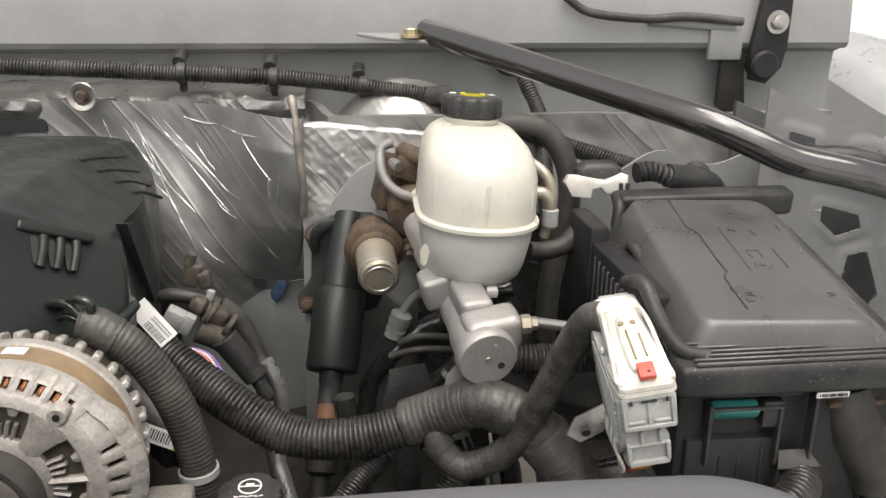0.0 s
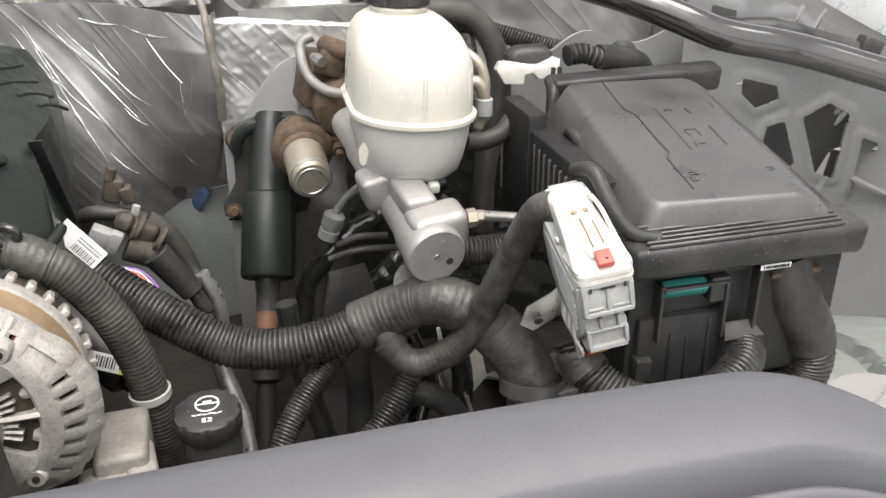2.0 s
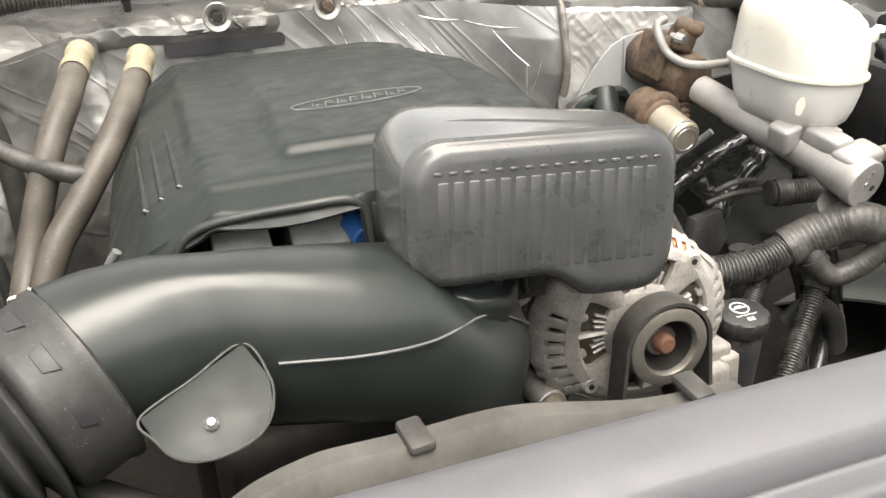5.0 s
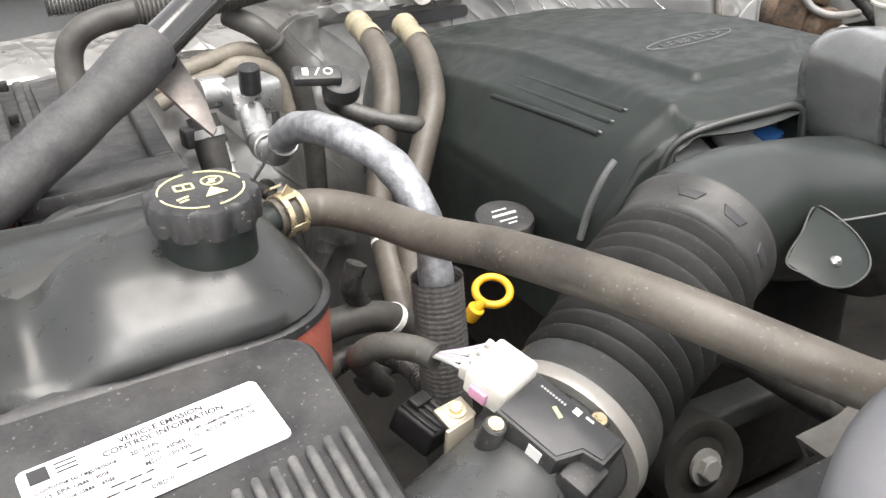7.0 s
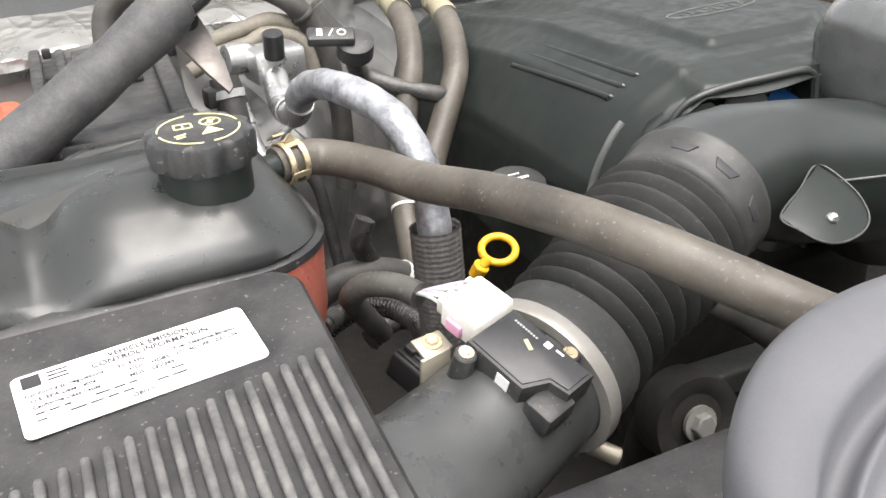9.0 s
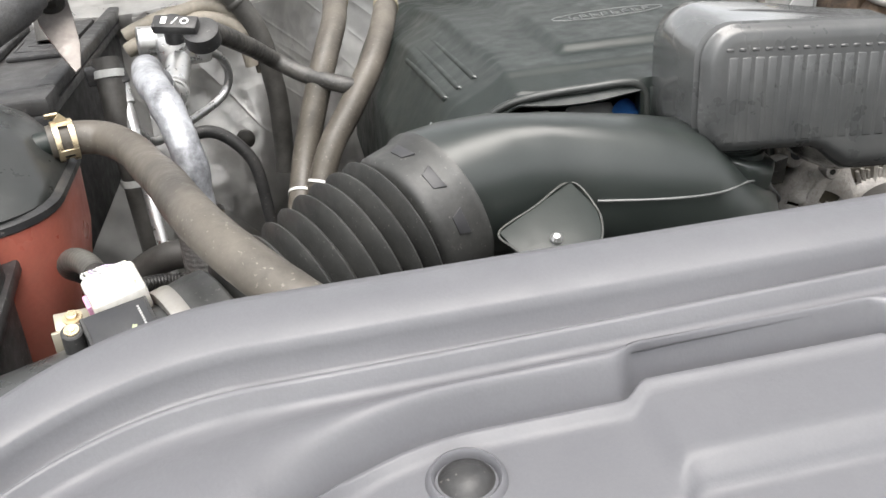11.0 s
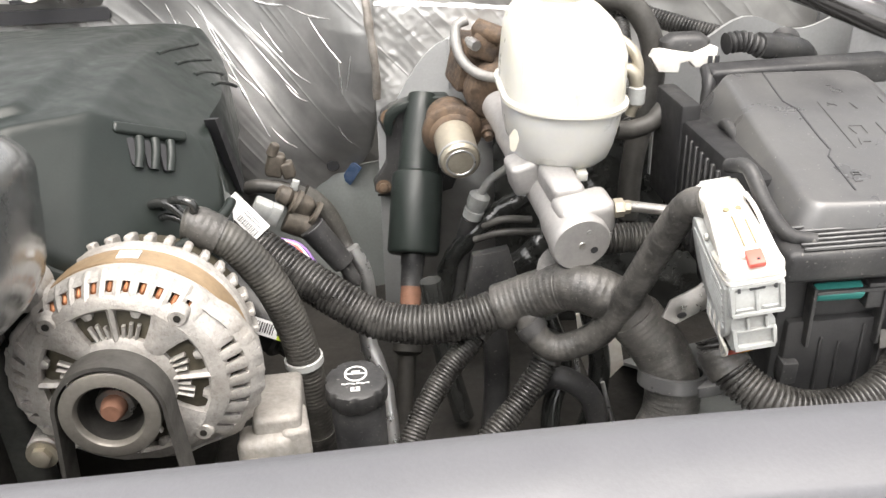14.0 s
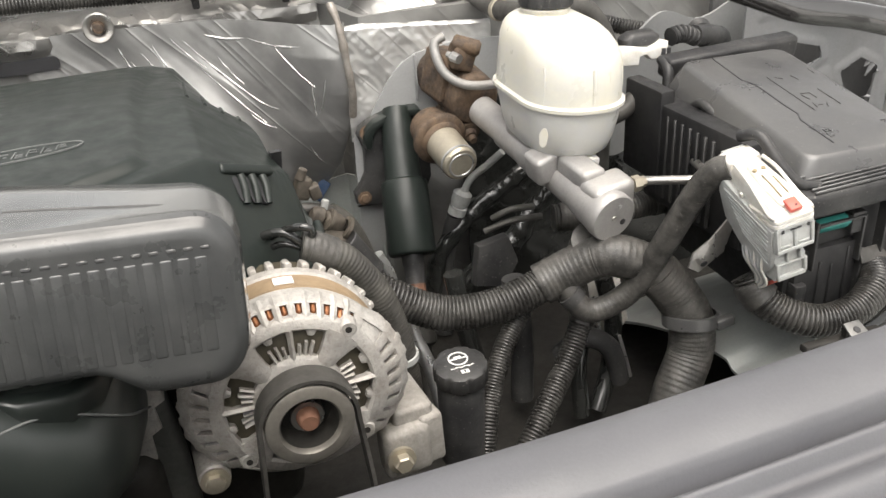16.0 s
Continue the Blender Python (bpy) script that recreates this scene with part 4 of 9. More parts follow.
    for x, z, w, h, d in ((0.243, 1.045, .014, .022, .016),):
        b = B()
        box(b, (x, 0.586, z), (w, d, h), (4, 0, 0), 0.003)
        part("clip_tab", b, M_black, t)
    b = B()
    prism(b, [(-0.017, -0.007), (0.019, -0.007), (0.011, 0.008), (-0.013, 0.008)], 0.003, Matrix.Translation((0.325, 0.580, 1.071)) @ pose(0, 0, 0, 48, 0, 1.5), 0.0006)
    part("ledge_plate", b, M_rubber, t, "dusty grey ledge plate")
    for x, z, w, h in ((0.252, 1.096, .003, .052), (0.3075, 1.094, .003, .050), (0.281, 1.1185, .058, .003), (0.335, 1.098, .003, .07), (0.312, 1.044, .003, .05)):
        b = B()
        box(b, (x, 0.5835, z), (w, .012, h), (0, 0, 1.5), 0.0006, 1)
        part("edge_rib", b, M_black, t)
    b = B()
    box(b, (0.272, 0.584, 1.116), (0.037, 0.012, 0.010), (30, 0, 0), 0.002)
    part("teal_fuse", b, M_green, t, "teal fuse puller in its slot")
    b = B()
    box(b, (0.302, 0.586, 1.112), (0.016, 0.012, 0.022), (0, 0, 0), 0.001)
    box(b, (0.29, 0.589, 1.128), (0.07, 0.012, 0.004), (0, 0, 0), 0.001)
    part("slot_frame", b, M_black, t)
    b = B()
    box(b, (0.343, 0.5735, 1.131), (0.026, 0.0012, 0.0045), (6, 0, 1.5), 0)
    part("sticker", b, M_white, t, "narrow white sticker")
    b = B()
    for k in range(11):
        box(b, (0.3325 + 0.0021 * k, 0.5727, 1.131), (0.0008 + 0.0005 * (k % 3), 0.001, 0.0026), (6, 0, 1.5), 0)
    part("print_bars", b, M_ink, t)
    b = B()
    box(b, (0.375, 0.594, 1.113), (0.046, 0.010, 0.005), (10, 0, 2), 0.001)
    part("edge", b, M_rust, t)


def corr(name, pts, r, label, material=None, pitch=0.0042, depth=0.0016):
    t = thing(name, pts[len(pts) // 2], label, "wiring conduit")
    b = B()
    corrugated(b, pts, r, pitch, depth)
    part("tube", b, material or M_corr, t, smooth=60)
    q = resample(spline(pts, 16), 0.004)
    for i in (2, len(q) - 8):
        b = B()
        wrapped(b, q[i:i + 6], r * 1.06, 0.006)
        part("end_tape", b, M_tape, t, smooth=60)
    return t


fuse_box()
# harness from the engine to the junction below the master cylinder
b = B()
corrugated(b, [(-0.33, 0.87, 1.15), (-0.276, 0.84, 1.135), (-0.226, 0.80, 1.104), (-0.179, 0.775, 1.074), (-0.127, 0.75, 1.044), (-0.083, 0.735, 1.022), (-0.034, 0.725, 1.019), (0.017, 0.725, 1.027), (0.05, 0.73, 1.041)], 0.0195, 0.0046, 0.0013)
main = thing("main_harness", (0.0, 0.72, 1.0), "thick black corrugated wiring conduit, dusty, slung across the bay", "wiring conduit")
part("conduit", b, M_corr, main, smooth=60)
b = B()
wrapped(b, [(0.03, 0.727, 1.031), (0.059, 0.722, 1.044), (0.085, 0.712, 1.058), (0.104, 0.70, 1.063), (0.136, 0.69, 1.049), (0.162, 0.68, 1.020)], 0.0225, 0.006)
wrapped(b, [(0.092, 0.735, 1.05), (0.09, 0.72, 1.07), (0.088, 0.715, 1.078)], 0.024)
part("taped_junction", b, M_tape, main, "grey cloth-taped junction")
b = B()
wrapped(b, [(0.146, 0.686, 1.040), (0.167, 0.678, 1.012), (0.180, 0.665, 0.982), (0.176, 0.655, 0.945), (0.150, 0.640, 0.905), (0.125, 0.62, 0.85), (0.11, 0.61, 0.81)], 0.0248, 0.006)
part("taped_branch", b, M_tape, main)
b = B()
lathe(b, [(0.027, -0.007), (0.0305, -0.0065), (0.0305, 0.0065), (0.027, 0.007)], along((0.180, 0.665, 0.984), (0.177, 0.656, 0.95)), 28)
box(b, (0.206, 0.642, 0.986), (0.022, 0.010, 0.012), (0, -8, 0), 0.002)
part("clip", b, M_lid, main, "grey plastic strap clip")
# looped conduit up to the white plug
b = B()
wrapped(b, [(0.066, 0.725, 1.050), (0.056, 0.714, 1.034), (0.060, 0.705, 1.016), (0.078, 0.698, 1.002), (0.105, 0.690, 1.013), (0.123, 0.682, 1.035), (0.140, 0.668, 1.080), (0.157, 0.650, 1.136), (0.167, 0.632, 1.171), (0.177, 0.620, 1.180)], 0.0128, 0.006)
lo = thing("looped_conduit", (0.12, 0.68, 1.04), "taped grey conduit looping up to the white plug", "wiring conduit")
part("taped_tube", b, M_tape, lo)
b = B()
lathe(b, [(0.0130, -0.006), (0.0148, -0.0055), (0.0148, 0.0055), (0.0130, 0.006)], along((0.058, 0.707, 1.020), (0.066, 0.702, 1.009)), 20)
part("cable_tie", b, M_black, lo)
ah = corr("alternator_harness", [(-0.224, 0.663, 1.170), (-0.217, 0.662, 1.168), (-0.203, 0.66, 1.160), (-0.187, 0.66, 1.147), (-0.166, 0.66, 1.113), (-0.154, 0.66, 1.078), (-0.147, 0.66, 1.040), (-0.144, 0.66, 0.995), (-0.143, 0.66, 0.93)], 0.0150, "dusty grey corrugated conduit dropping beside the alternator", M_dusty, pitch=0.0038, depth=0.0005)
for k, pts in enumerate(([(-0.222, 0.663, 1.172), (-0.236, 0.668, 1.184), (-0.255, 0.68, 1.178), (-0.28, 0.70, 1.15)], [(-0.219, 0.660, 1.175), (-0.213, 0.655, 1.188), (-0.228, 0.662, 1.190), (-0.25, 0.69, 1.17), (-0.27, 0.72, 1.14)], [(-0.221, 0.666, 1.166), (-0.240, 0.672, 1.172), (-0.262, 0.69, 1.155)])):
    b = B()
    hose(b, pts, 0.0042 - 0.0006 * k, 10)
    part("wire", b, M_gloss, ah, "glossy black lead", 60)
b = B()
lathe(b, [(0.0150, -0.0035), (0.0168, -0.003), (0.0168, 0.003), (0.0150, 0.0035)], along((-0.1465, 0.66, 1.034), (-0.1455, 0.66, 1.02)), 24)
part("cable_tie", b, M_greyplug, ah, "pale cable tie")
corr("lower_conduit", [(0.026, 0.742, 1.018), (0.004, 0.728, 0.996), (-0.024, 0.705, 0.975), (-0.049, 0.678, 0.948), (-0.066, 0.652, 0.920), (-0.082, 0.63, 0.87)], 0.0115, "thin black corrugated conduit running down", pitch=0.0034, depth=0.001)
corr("lower_conduit", [(0.086, 0.722, 1.000), (0.072, 0.714, 0.974), (0.046, 0.694, 0.945), (0.012, 0.668, 0.922), (-0.018, 0.645, 0.900), (-0.055, 0.62, 0.87)], 0.0130, "black corrugated conduit running down below the loop", pitch=0.004, depth=0.0014)
corr("cross_conduit", [(0.11, 0.86, 1.033), (0.157, 0.85, 1.032), (0.187, 0.85, 1.031), (0.224, 0.85, 1.03), (0.27, 0.85, 1.03)], 0.0165, "grey dusty corrugated conduit behind the master cylinder", M_tape, 0.0045, 0.0016)
corr("fuse_box_conduit", [(0.184, 0.588, 1.078), (0.188, 0.578, 1.064), (0.200, 0.563, 1.051), (0.221, 0.547, 1.042), (0.251, 0.541, 1.037), (0.287, 0.545, 1.041), (0.315, 0.558, 1.050), (0.330, 0.578, 1.054), (0.328, 0.600, 1.056), (0.322, 0.62, 1.058)], 0.0165, "black corrugated conduit looping below the fuse box", pitch=0.0042, depth=0.0017)
b = B()
wrapped(b, [(0.373, 0.608, 1.116), (0.377, 0.602, 1.10), (0.384, 0.598, 1.083), (0.394, 0.597, 1.066), (0.402, 0.597, 1.05), (0.407, 0.597, 1.036)], 0.0215, 0.02)
boot = thing("battery_cable", (0.39, 0.6, 1.0), "heavy cable with black rubber boot and conduit below the fuse box", "cable")
part("rubber_boot", b, M_rubber, boot)
b = B()
corrugated(b, [(0.404, 0.597, 1.044), (0.409, 0.597, 1.028), (0.409, 0.597, 1.013), (0.404, 0.596, 1.001), (0.394, 0.595, 0.991)], 0.0205, 0.0044, 0.0016)
part("conduit", b, M_corr, boot, smooth=60)
b = B()
wrapped(b, [(0.398, 0.594, 0.994), (0.388, 0.592, 0.985), (0.376, 0.59, 0.977), (0.366, 0.588, 0.970)], 0.0215, 0.03)
part("taped_end", b, M_black, boot)


def bulkhead_plug():
    t = thing("wiring_plug", (0.188, 0.57, 1.09), "white and grey multi-pin wiring plug with red locking tab", "wiring plug")
    m = Matrix.Translation((0.1865, 0.540, 1.1565)) @ pose(0, 0, 0, 0, -9, -3) @ Matrix.Scale(1.07, 4)
    # x across, y away from the viewer along the plug, z up; the origin is the front edge under the white cover

    def hull(name, levels, material, parent, label="", smooth=45):
        """Rounded sections along the depth: (depth, width, low, high, corner)."""
        b = B()
        loft(b, [[(x, y, (lo + hi) / 2 + z) for x, z in rrect(w, hi - lo, r, 5)] for y, w, lo, hi, r in levels], m=m)
        return part(name, b, material, parent, label, smooth)

    low = hull("grey_housing", [(-0.001, .034, -.0245, -.001, .002), (0.0, .0365, -.026, 0.0, .0025), (0.020, .0365, -.026, 0.0, .0025), (0.045, .034, -.028, 0.002, .003), (0.072, .030, -.018, 0.004, .003)], M_greyplug, t, "grey lower housing")
    b = B()
    prism(b, [(-.0165, -.026), (.0085, -.026), (.013, -.034), (.013, -.0545), (-.0165, -.0545)], 0.024, m @ Matrix(((1, 0, 0, 0), (0, 0, 1, 0.003), (0, 1, 0, 0), (0, 0, 0, 1))), 0.001)
    part("foot", b, M_greyplug, low, "stepped grey foot")
    for x, z, w, h, d in ((-.0160, -.013, .0035, .022, .0022), (.0160, -.013, .0035, .020, .0022), (0, -.0018, .034, .0030, .0022), (0, -.0232, .034, .0034, .0026), (0, -.013, .0030, .020, .0022), (-.0085, -.0195, .011, .0022, .0018), (.0085, -.0195, .011, .0022, .0018),
                          (-.0060, -.0325, .0022, .0090, .0030), (.0062, -.0325, .0022, .0090, .0030), (-.002, -.0520, .027, .0042, .0026), (-.002, -.0385, .025, .0020, .0022), (.0112, -.0440, .0028, .0140, .0030), (-.0150, -.0440, .0028, .0140, .0030)):
        b = B()
        box(b, (x, -d / 2 + 0.0006 + (0.003 if z < -.03 else 0), z), (w, d + 0.002, h), (0, 0, 0), 0.0006, 1, m=m)
        part("rib", b, M_greyplug, low)
    for x, z, w, h in ((-.0118, -.0038, .0018, .0036), (.0118, -.0038, .0018, .0036), (0, -.0040, .010, .0013), (-.0130, -.0520, .0018, .003), (.0102, -.0520, .0018, .003), (-.001, -.0520, .010, .0008)):
        b = B()
        box(b, (x, -0.0022 + (0.003 if z < -.03 else 0), z), (w, 0.0012, h), (0, 0, 0), 0, m=m)
        part("pin_hole", b, M_ink if h > 0.001 else M_greyplug, low)
    # ribbed flank towards the engine
    flank = Matrix(((0, 0, 1, -0.0205), (1, 0, 0, 0), (0, 1, 0, 0), (0, 0, 0, 1)))
    b = B()
    prism(b, [(.001, -.003), (.004, -.040), (.014, -.050), (.030, -.050), (.052, -.034), (.070, -.020), (.078, .004), (.074, .018), (.058, .013), (.030, .004)], 0.006, m @ flank, 0.0012)
    fl = part("flank", b, M_greyplug, t, "ribbed grey flank")
    for k in range(8):
        b = B()
        y0, z0 = 0.006, -0.006 - 0.0044 * k
        y1, z1 = 0.068 - 0.0035 * k, 0.009 - 0.0044 * k
        d = math.hypot(y1 - y0, z1 - z0)
        box(b, (-0.0208, (y0 + y1) / 2, (z0 + z1) / 2), (0.0016, d, 0.0018), (math.degrees(math.atan2(z1 - z0, y1 - y0)), 0, 0), 0.0005, 1, m=m)
        part("flank_rib", b, M_greyplug, fl)
    for y, z in ((0.018, 0.006), (0.046, 0.012)):
        b = B()
        lathe(b, [(0, 0.0022), (0.0022, 0.0018), (0.0028, 0.0)], m @ Matrix.Translation((-0.0178, y, z)) @ pose(0, 0, 0, 0, -90, 0), 12)
        part("boss", b, M_nylon, fl)
    # white cover rising towards the back
    up = hull("white_cover", [(-0.0015, .030, .001, .006, .002), (0.001, .0355, .0005, .0105, .004), (0.010, .0350, 0.0, .0150, .005), (0.030, .0325, .001, .0215, .006), (0.050, .0305, .003, .0270, .007), (0.066, .0290, .004, .0305, .007), (0.080, .0285, .006, .0315, .006), (0.086, .026, .010, .0285, .005)], M_nylon, t, "white upper cover", 50)
    hull("lever", [(0.006, .012, .010, .0165, .002), (0.010, .0165, .010, .0185, .004), (0.030, .0180, .012, .0250, .005), (0.046, .0170, .014, .0295, .006), (0.056, .014, .016, .0310, .005), (0.060, .009, .018, .0300, .003)], M_nylon, up, "raised white lever", 50)
    hull("back_hood", [(0.066, .0300, .016, .0315, .004), (0.070, .0318, .012, .0335, .004), (0.083, .0310, .012, .0345, .004), (0.087, .0285, .014, .0325, .004)], M_nylon, up, "arched white hood over the cable")
    b = B()
    box(b, (0, 0.0855, 0.0335), (0.022, 0.0035, 0.0022), (12, 0, 0), 0.0006, 1, m=m)
    part("hood_slot", b, M_greyplug, up, "grey slot in the hood")
    M_groove = mat("stained_groove", (0.30, 0.24, 0.14), 0.6)
    for x, y0, y1, z0, z1 in ((-0.0028, .012, .040, .0200, .0290), (0.0050, .014, .036, .0202, .0268)):
        b = B()
        hose(b, [m @ Vector((x, y0, z0)), m @ Vector((x, (y0 + y1) / 2, (z0 + z1) / 2 + .0005)), m @ Vector((x, y1, z1))], 0.0007, 6)
        part("groove", b, M_groove, up)
    for x in (-0.004, 0.004):
        b = B()
        lathe(b, [(0, 0.0006), (0.0020, 0.0004), (0.0022, -0.001)], m @ Matrix.Translation((x, 0.047, 0.0300)) @ pose(0, 0, 0, 12, 0, 0), 12)
        part("eyelet", b, M_groove, up)
    for s in (-1, 1):
        b = B()
        hose(b, [m @ Vector(p) for p in ((s * .0135, .062, .0320), (s * .0150, .046, .0285), (s * .0160, .030, .0205), (s * .0175, .014, .0120), (s * .0185, .004, .0090), (s * .0165, -.001, .0085))], 0.0018, 8)
        part("bail", b, M_nylon, up, "pale wire-like bail", 60)
    for z, w in ((0.0015, .0395), (0.0055, .0385)):
        b = B()
        stack(b, [(z - .0013, w, .040, .006, 0, .0175), (z + .0013, w, .040, .006, 0, .0175)], m, 4)
        part("seal_lip", b, M_nylon, t)
    b = B()
    box(b, (0.001, 0.0035, 0.0150), (0.0110, 0.0125, 0.0050), (22, 0, 0), 0.0012, m=m)
    rt = part("red_tab", b, M_redtab, t, "faded red locking tab")
    b = B()
    box(b, (0.002, 0.000, 0.0168), (0.0018, 0.0012, 0.0008), (22, 0, 0), 0, m=m)
    part("dimple", b, M_ink, rt)
    end = Vector((0.187, 0.580, 1.064))
    for k, (c, dx) in enumerate(((M_yellow, 0.000), (M_redtab, -0.006), (M_yellow, 0.004), (M_redtab, -0.009))):
        b = B()
        hose(b, [m @ Vector((dx + .004, 0.012, -0.052)), m @ Vector((dx - .002, 0.010, -0.058)), m @ Vector((dx * 0.6 - .006, 0.020, -0.068)), end + Vector((dx * 0.4, 0, 0.004))], 0.0019, 6)
        part("wire", b, c, t, smooth=60)
    for k in range(6):
        b = B()
        hose(b, [m @ Vector((-.018, 0.046 - 0.006 * k, -0.030)), m @ Vector((-.0215, 0.040 - 0.005 * k, -0.046)), m @ Vector((-.017, 0.030 - 0.003 * k, -0.064)), end + Vector((-0.004, 0.004, 0))], 0.0014, 6)
        part("wire", b, M_nylon if k % 2 else M_greyplug, t, smooth=60)


bulkhead_plug()
b = B()
prism(b, [(0, 0), (0.035, 0.012), (0.05, 0.034), (0.046, 0.046), (0.02, 0.03), (-0.004, 0.022), (-0.012, 0.008)], 0.003, Matrix.Translation((0.172, 0.65, 1.052)) @ pose(0, 0, 0, 75, 0, 8), 0.0008)
brk = thing("plug_bracket", (0.18, 0.65, 1.05), "small grey steel bracket beside the wiring plug", "bracket")
part("plate", b, M_steel, brk)
b = B()
cyl(b, (0.176, 0.6455, 1.063), (0.176, 0.645, 1.0628), 0.004, bevel=0)
part("hole", b, M_ink, brk)

# power steering reservoir
ps = thing("power_steering_reservoir", (-0.106, 0.62, 0.9), "black power steering reservoir with printed screw cap", "reservoir")
b = B()
mps = pose(-0.101, 0.622, 1.030, 4, 0, 0) @ Matrix.Scale(0.84, 4)
lathe(b, [(0, -0.13), (0.026, -0.13), (0.027, -0.02), (0.0245, -0.016), (0.0245, -0.010), (0, -0.010)], mps, 36)
part("body", b, M_black, ps)
b = B()
rings = []
for r, h in ((0.0285, -0.012), (0.0305, -0.010), (0.031, 0.004), (0.030, 0.0085), (0.027, 0.0098)):
    rings.append([(r * (1 - 0.06 * (math.cos(8 * a) > 0.75) * (h < 0.009)) * math.cos(a), r * (1 - 0.06 * (math.cos(8 * a) > 0.75) * (h < 0.009)) * math.sin(a), h) for a in np.linspace(0, 2 * math.pi, 96, endpoint=False)])
loft(b, rings, m=mps)
cap = part("cap", b, M_black, ps, "black screw cap with white steering wheel sign", 50)
b = B()
for k in range(32):
    a = 2 * math.pi * k / 32
    box(b, (0.0105 * math.cos(a), 0.0075 + 0.0105 * math.sin(a), 0.0102), (0.0016, 0.0024, 0.0006), (0, 0, math.degrees(a)), 0, m=mps)
box(b, (0, 0.0075, 0.0102), (0.020, 0.0016, 0.0006), (0, 0, 0), 0, m=mps)
box(b, (0, 0.010, 0.0102), (0.008, 0.003, 0.0006), (0, 0, 0), 0, m=mps)
for k in range(6):
    box(b, (-0.0115 + 0.0046 * k, -0.0075 + 0.0006 * (k % 2), 0.0102), (0.004, 0.0012, 0.0006), (0, 0, 12 if k % 2 else -12), 0, m=mps)
box(b, (0, -0.0155, 0.0102), (0.009, 0.0055, 0.0006), (0, 0, 0), 0, m=mps)
part("steering_sign", b, M_mark, cap)
b = B()
box(b, (0, -0.0155, 0.0106), (0.002, 0.0035, 0.0006), (0, 0, 0), 0, m=mps)
part("book_mark", b, M_ink, cap)


# ---- engine ----
def alternator():
    t = thing("alternator", (-0.258, 0.57, 1.02), "dusty bare cast aluminium alternator with slotted housing and steel pulley", "alternator")
    c = Vector((-0.257, 0.550, 1.1))
    ax = Vector((0, 1, -0.06))
    m = along(c, c + ax) @ Matrix.Scale(1.065, 4)          # z runs to the rear, x towards the passenger's side
    mp = m @ Matrix.Translation((0, 0, -0.012)) @ Matrix.Scale(0.94, 4)
    turn = [(-90, .074), (-62, .079), (-42, .087), (-18, .0885), (4, .0865), (22, .0815), (38, .0755), (60, .0745), (90, .0745), (120, .0745), (142, .0755), (158, .0815), (176, .0855), (196, .0875), (214, .086), (238, .079), (270, .074)]

    def rim(a):
        """Radius of the housing's edge: round above, with two bulging flanks."""
        a = (a + 90) % 360 - 90
        for (a0, r0), (a1, r1) in zip(turn, turn[1:]):
            if a <= a1:
                f = (a - a0) / (a1 - a0)
                return r0 + (r1 - r0) * f * f * (3 - 2 * f)
        return turn[-1][1]

    def at(a, r, z):
        g = radians(a)
        return m @ Vector((-r * math.cos(g), r * math.sin(g), z))

    def lean(a):
        """The flanks slope more than the crown, so their slots look forward."""
        return 1 + 1.0 * min(max(rim(a) - 0.0755, 0) / 0.010, 1)

    def sector(b, a0, a1, levels, n):
        """A thick piece between two angles; each level gives (inset from the edge or None, radius, depth)."""
        rows = []
        for k in range(n + 1):
            a = a0 + (a1 - a0) * k / n
            rows.append([at(a, rim(a) - i * lean(a) if i is not None else q, z) for i, q, z in levels])
        loft(b, rows, (abs(a1 - a0) < 359, abs(a1 - a0) < 359))

    b = B()
    sector(b, 0, 360, [(0.0100, 0, 0.0035), (0.0118, 0, 0.0015), (None, 0.0565, 0.0), (None, 0.0545, 0.002), (None, 0.0545, 0.010), (None, 0.058, 0.011), (0.0095, 0, 0.009)], 120)
    front = part("front_housing", b, M_cast, t, "cast front face with windows", 40)
    b = B()
    sector(b, 0, 360, [(0.0036, 0, 0.0128), (0.0030, 0, 0.0134), (0.0, 0, 0.0215), (0.0, 0, 0.0310), (0.004, 0, 0.0320), (0.0062, 0, 0.0165)], 120)
    part("housing_rim", b, M_cast, front, smooth=40)
    openings = ((42, 138, 11), (160, 222, 7), (-42, 20, 7))
    solid = ((20, 42), (138, 160), (222, 318))
    for a0, a1 in solid:
        b = B()
        sector(b, a0, a1, [(0.0105, 0, 0.0035), (0.0005, 0, 0.0210), (0.0045, 0, 0.0220), (0.0145, 0, 0.0060)], max(int((a1 - a0) / 4), 3))
        part("shoulder", b, M_cast, front, smooth=40)
    for a0, a1, n in openings:
        for k in range(n + 1):
            a = a0 + (a1 - a0) * k / n
            w = (2.3 if n > 9 else 3.0) if 0 < k < n else 3.6
            b = B()
            rows = []
            for i, z in ((0.0115, 0.0030), (0.0088, 0.0060), (0.0048, 0.0115), (0.0012, 0.0180), (-0.0004, 0.0235)):
                r = rim(a) - i * lean(a)
                rows.append([at(a - w, r, z), at(a, r + 0.0010, z - 0.0006), at(a + w, r, z), at(a + w * 0.8, r - 0.005, z + 0.003), at(a - w * 0.8, r - 0.005, z + 0.003)])
            loft(b, rows)
            part("cooling_rib", b, M_cast, front)
    b = B()
    lathe(b, [(0.016, -0.001), (0.031, -0.001), (0.0345, 0.0015), (0.0345, 0.012), (0.016, 0.012)], m, 48)
    part("hub", b, M_cast, front)
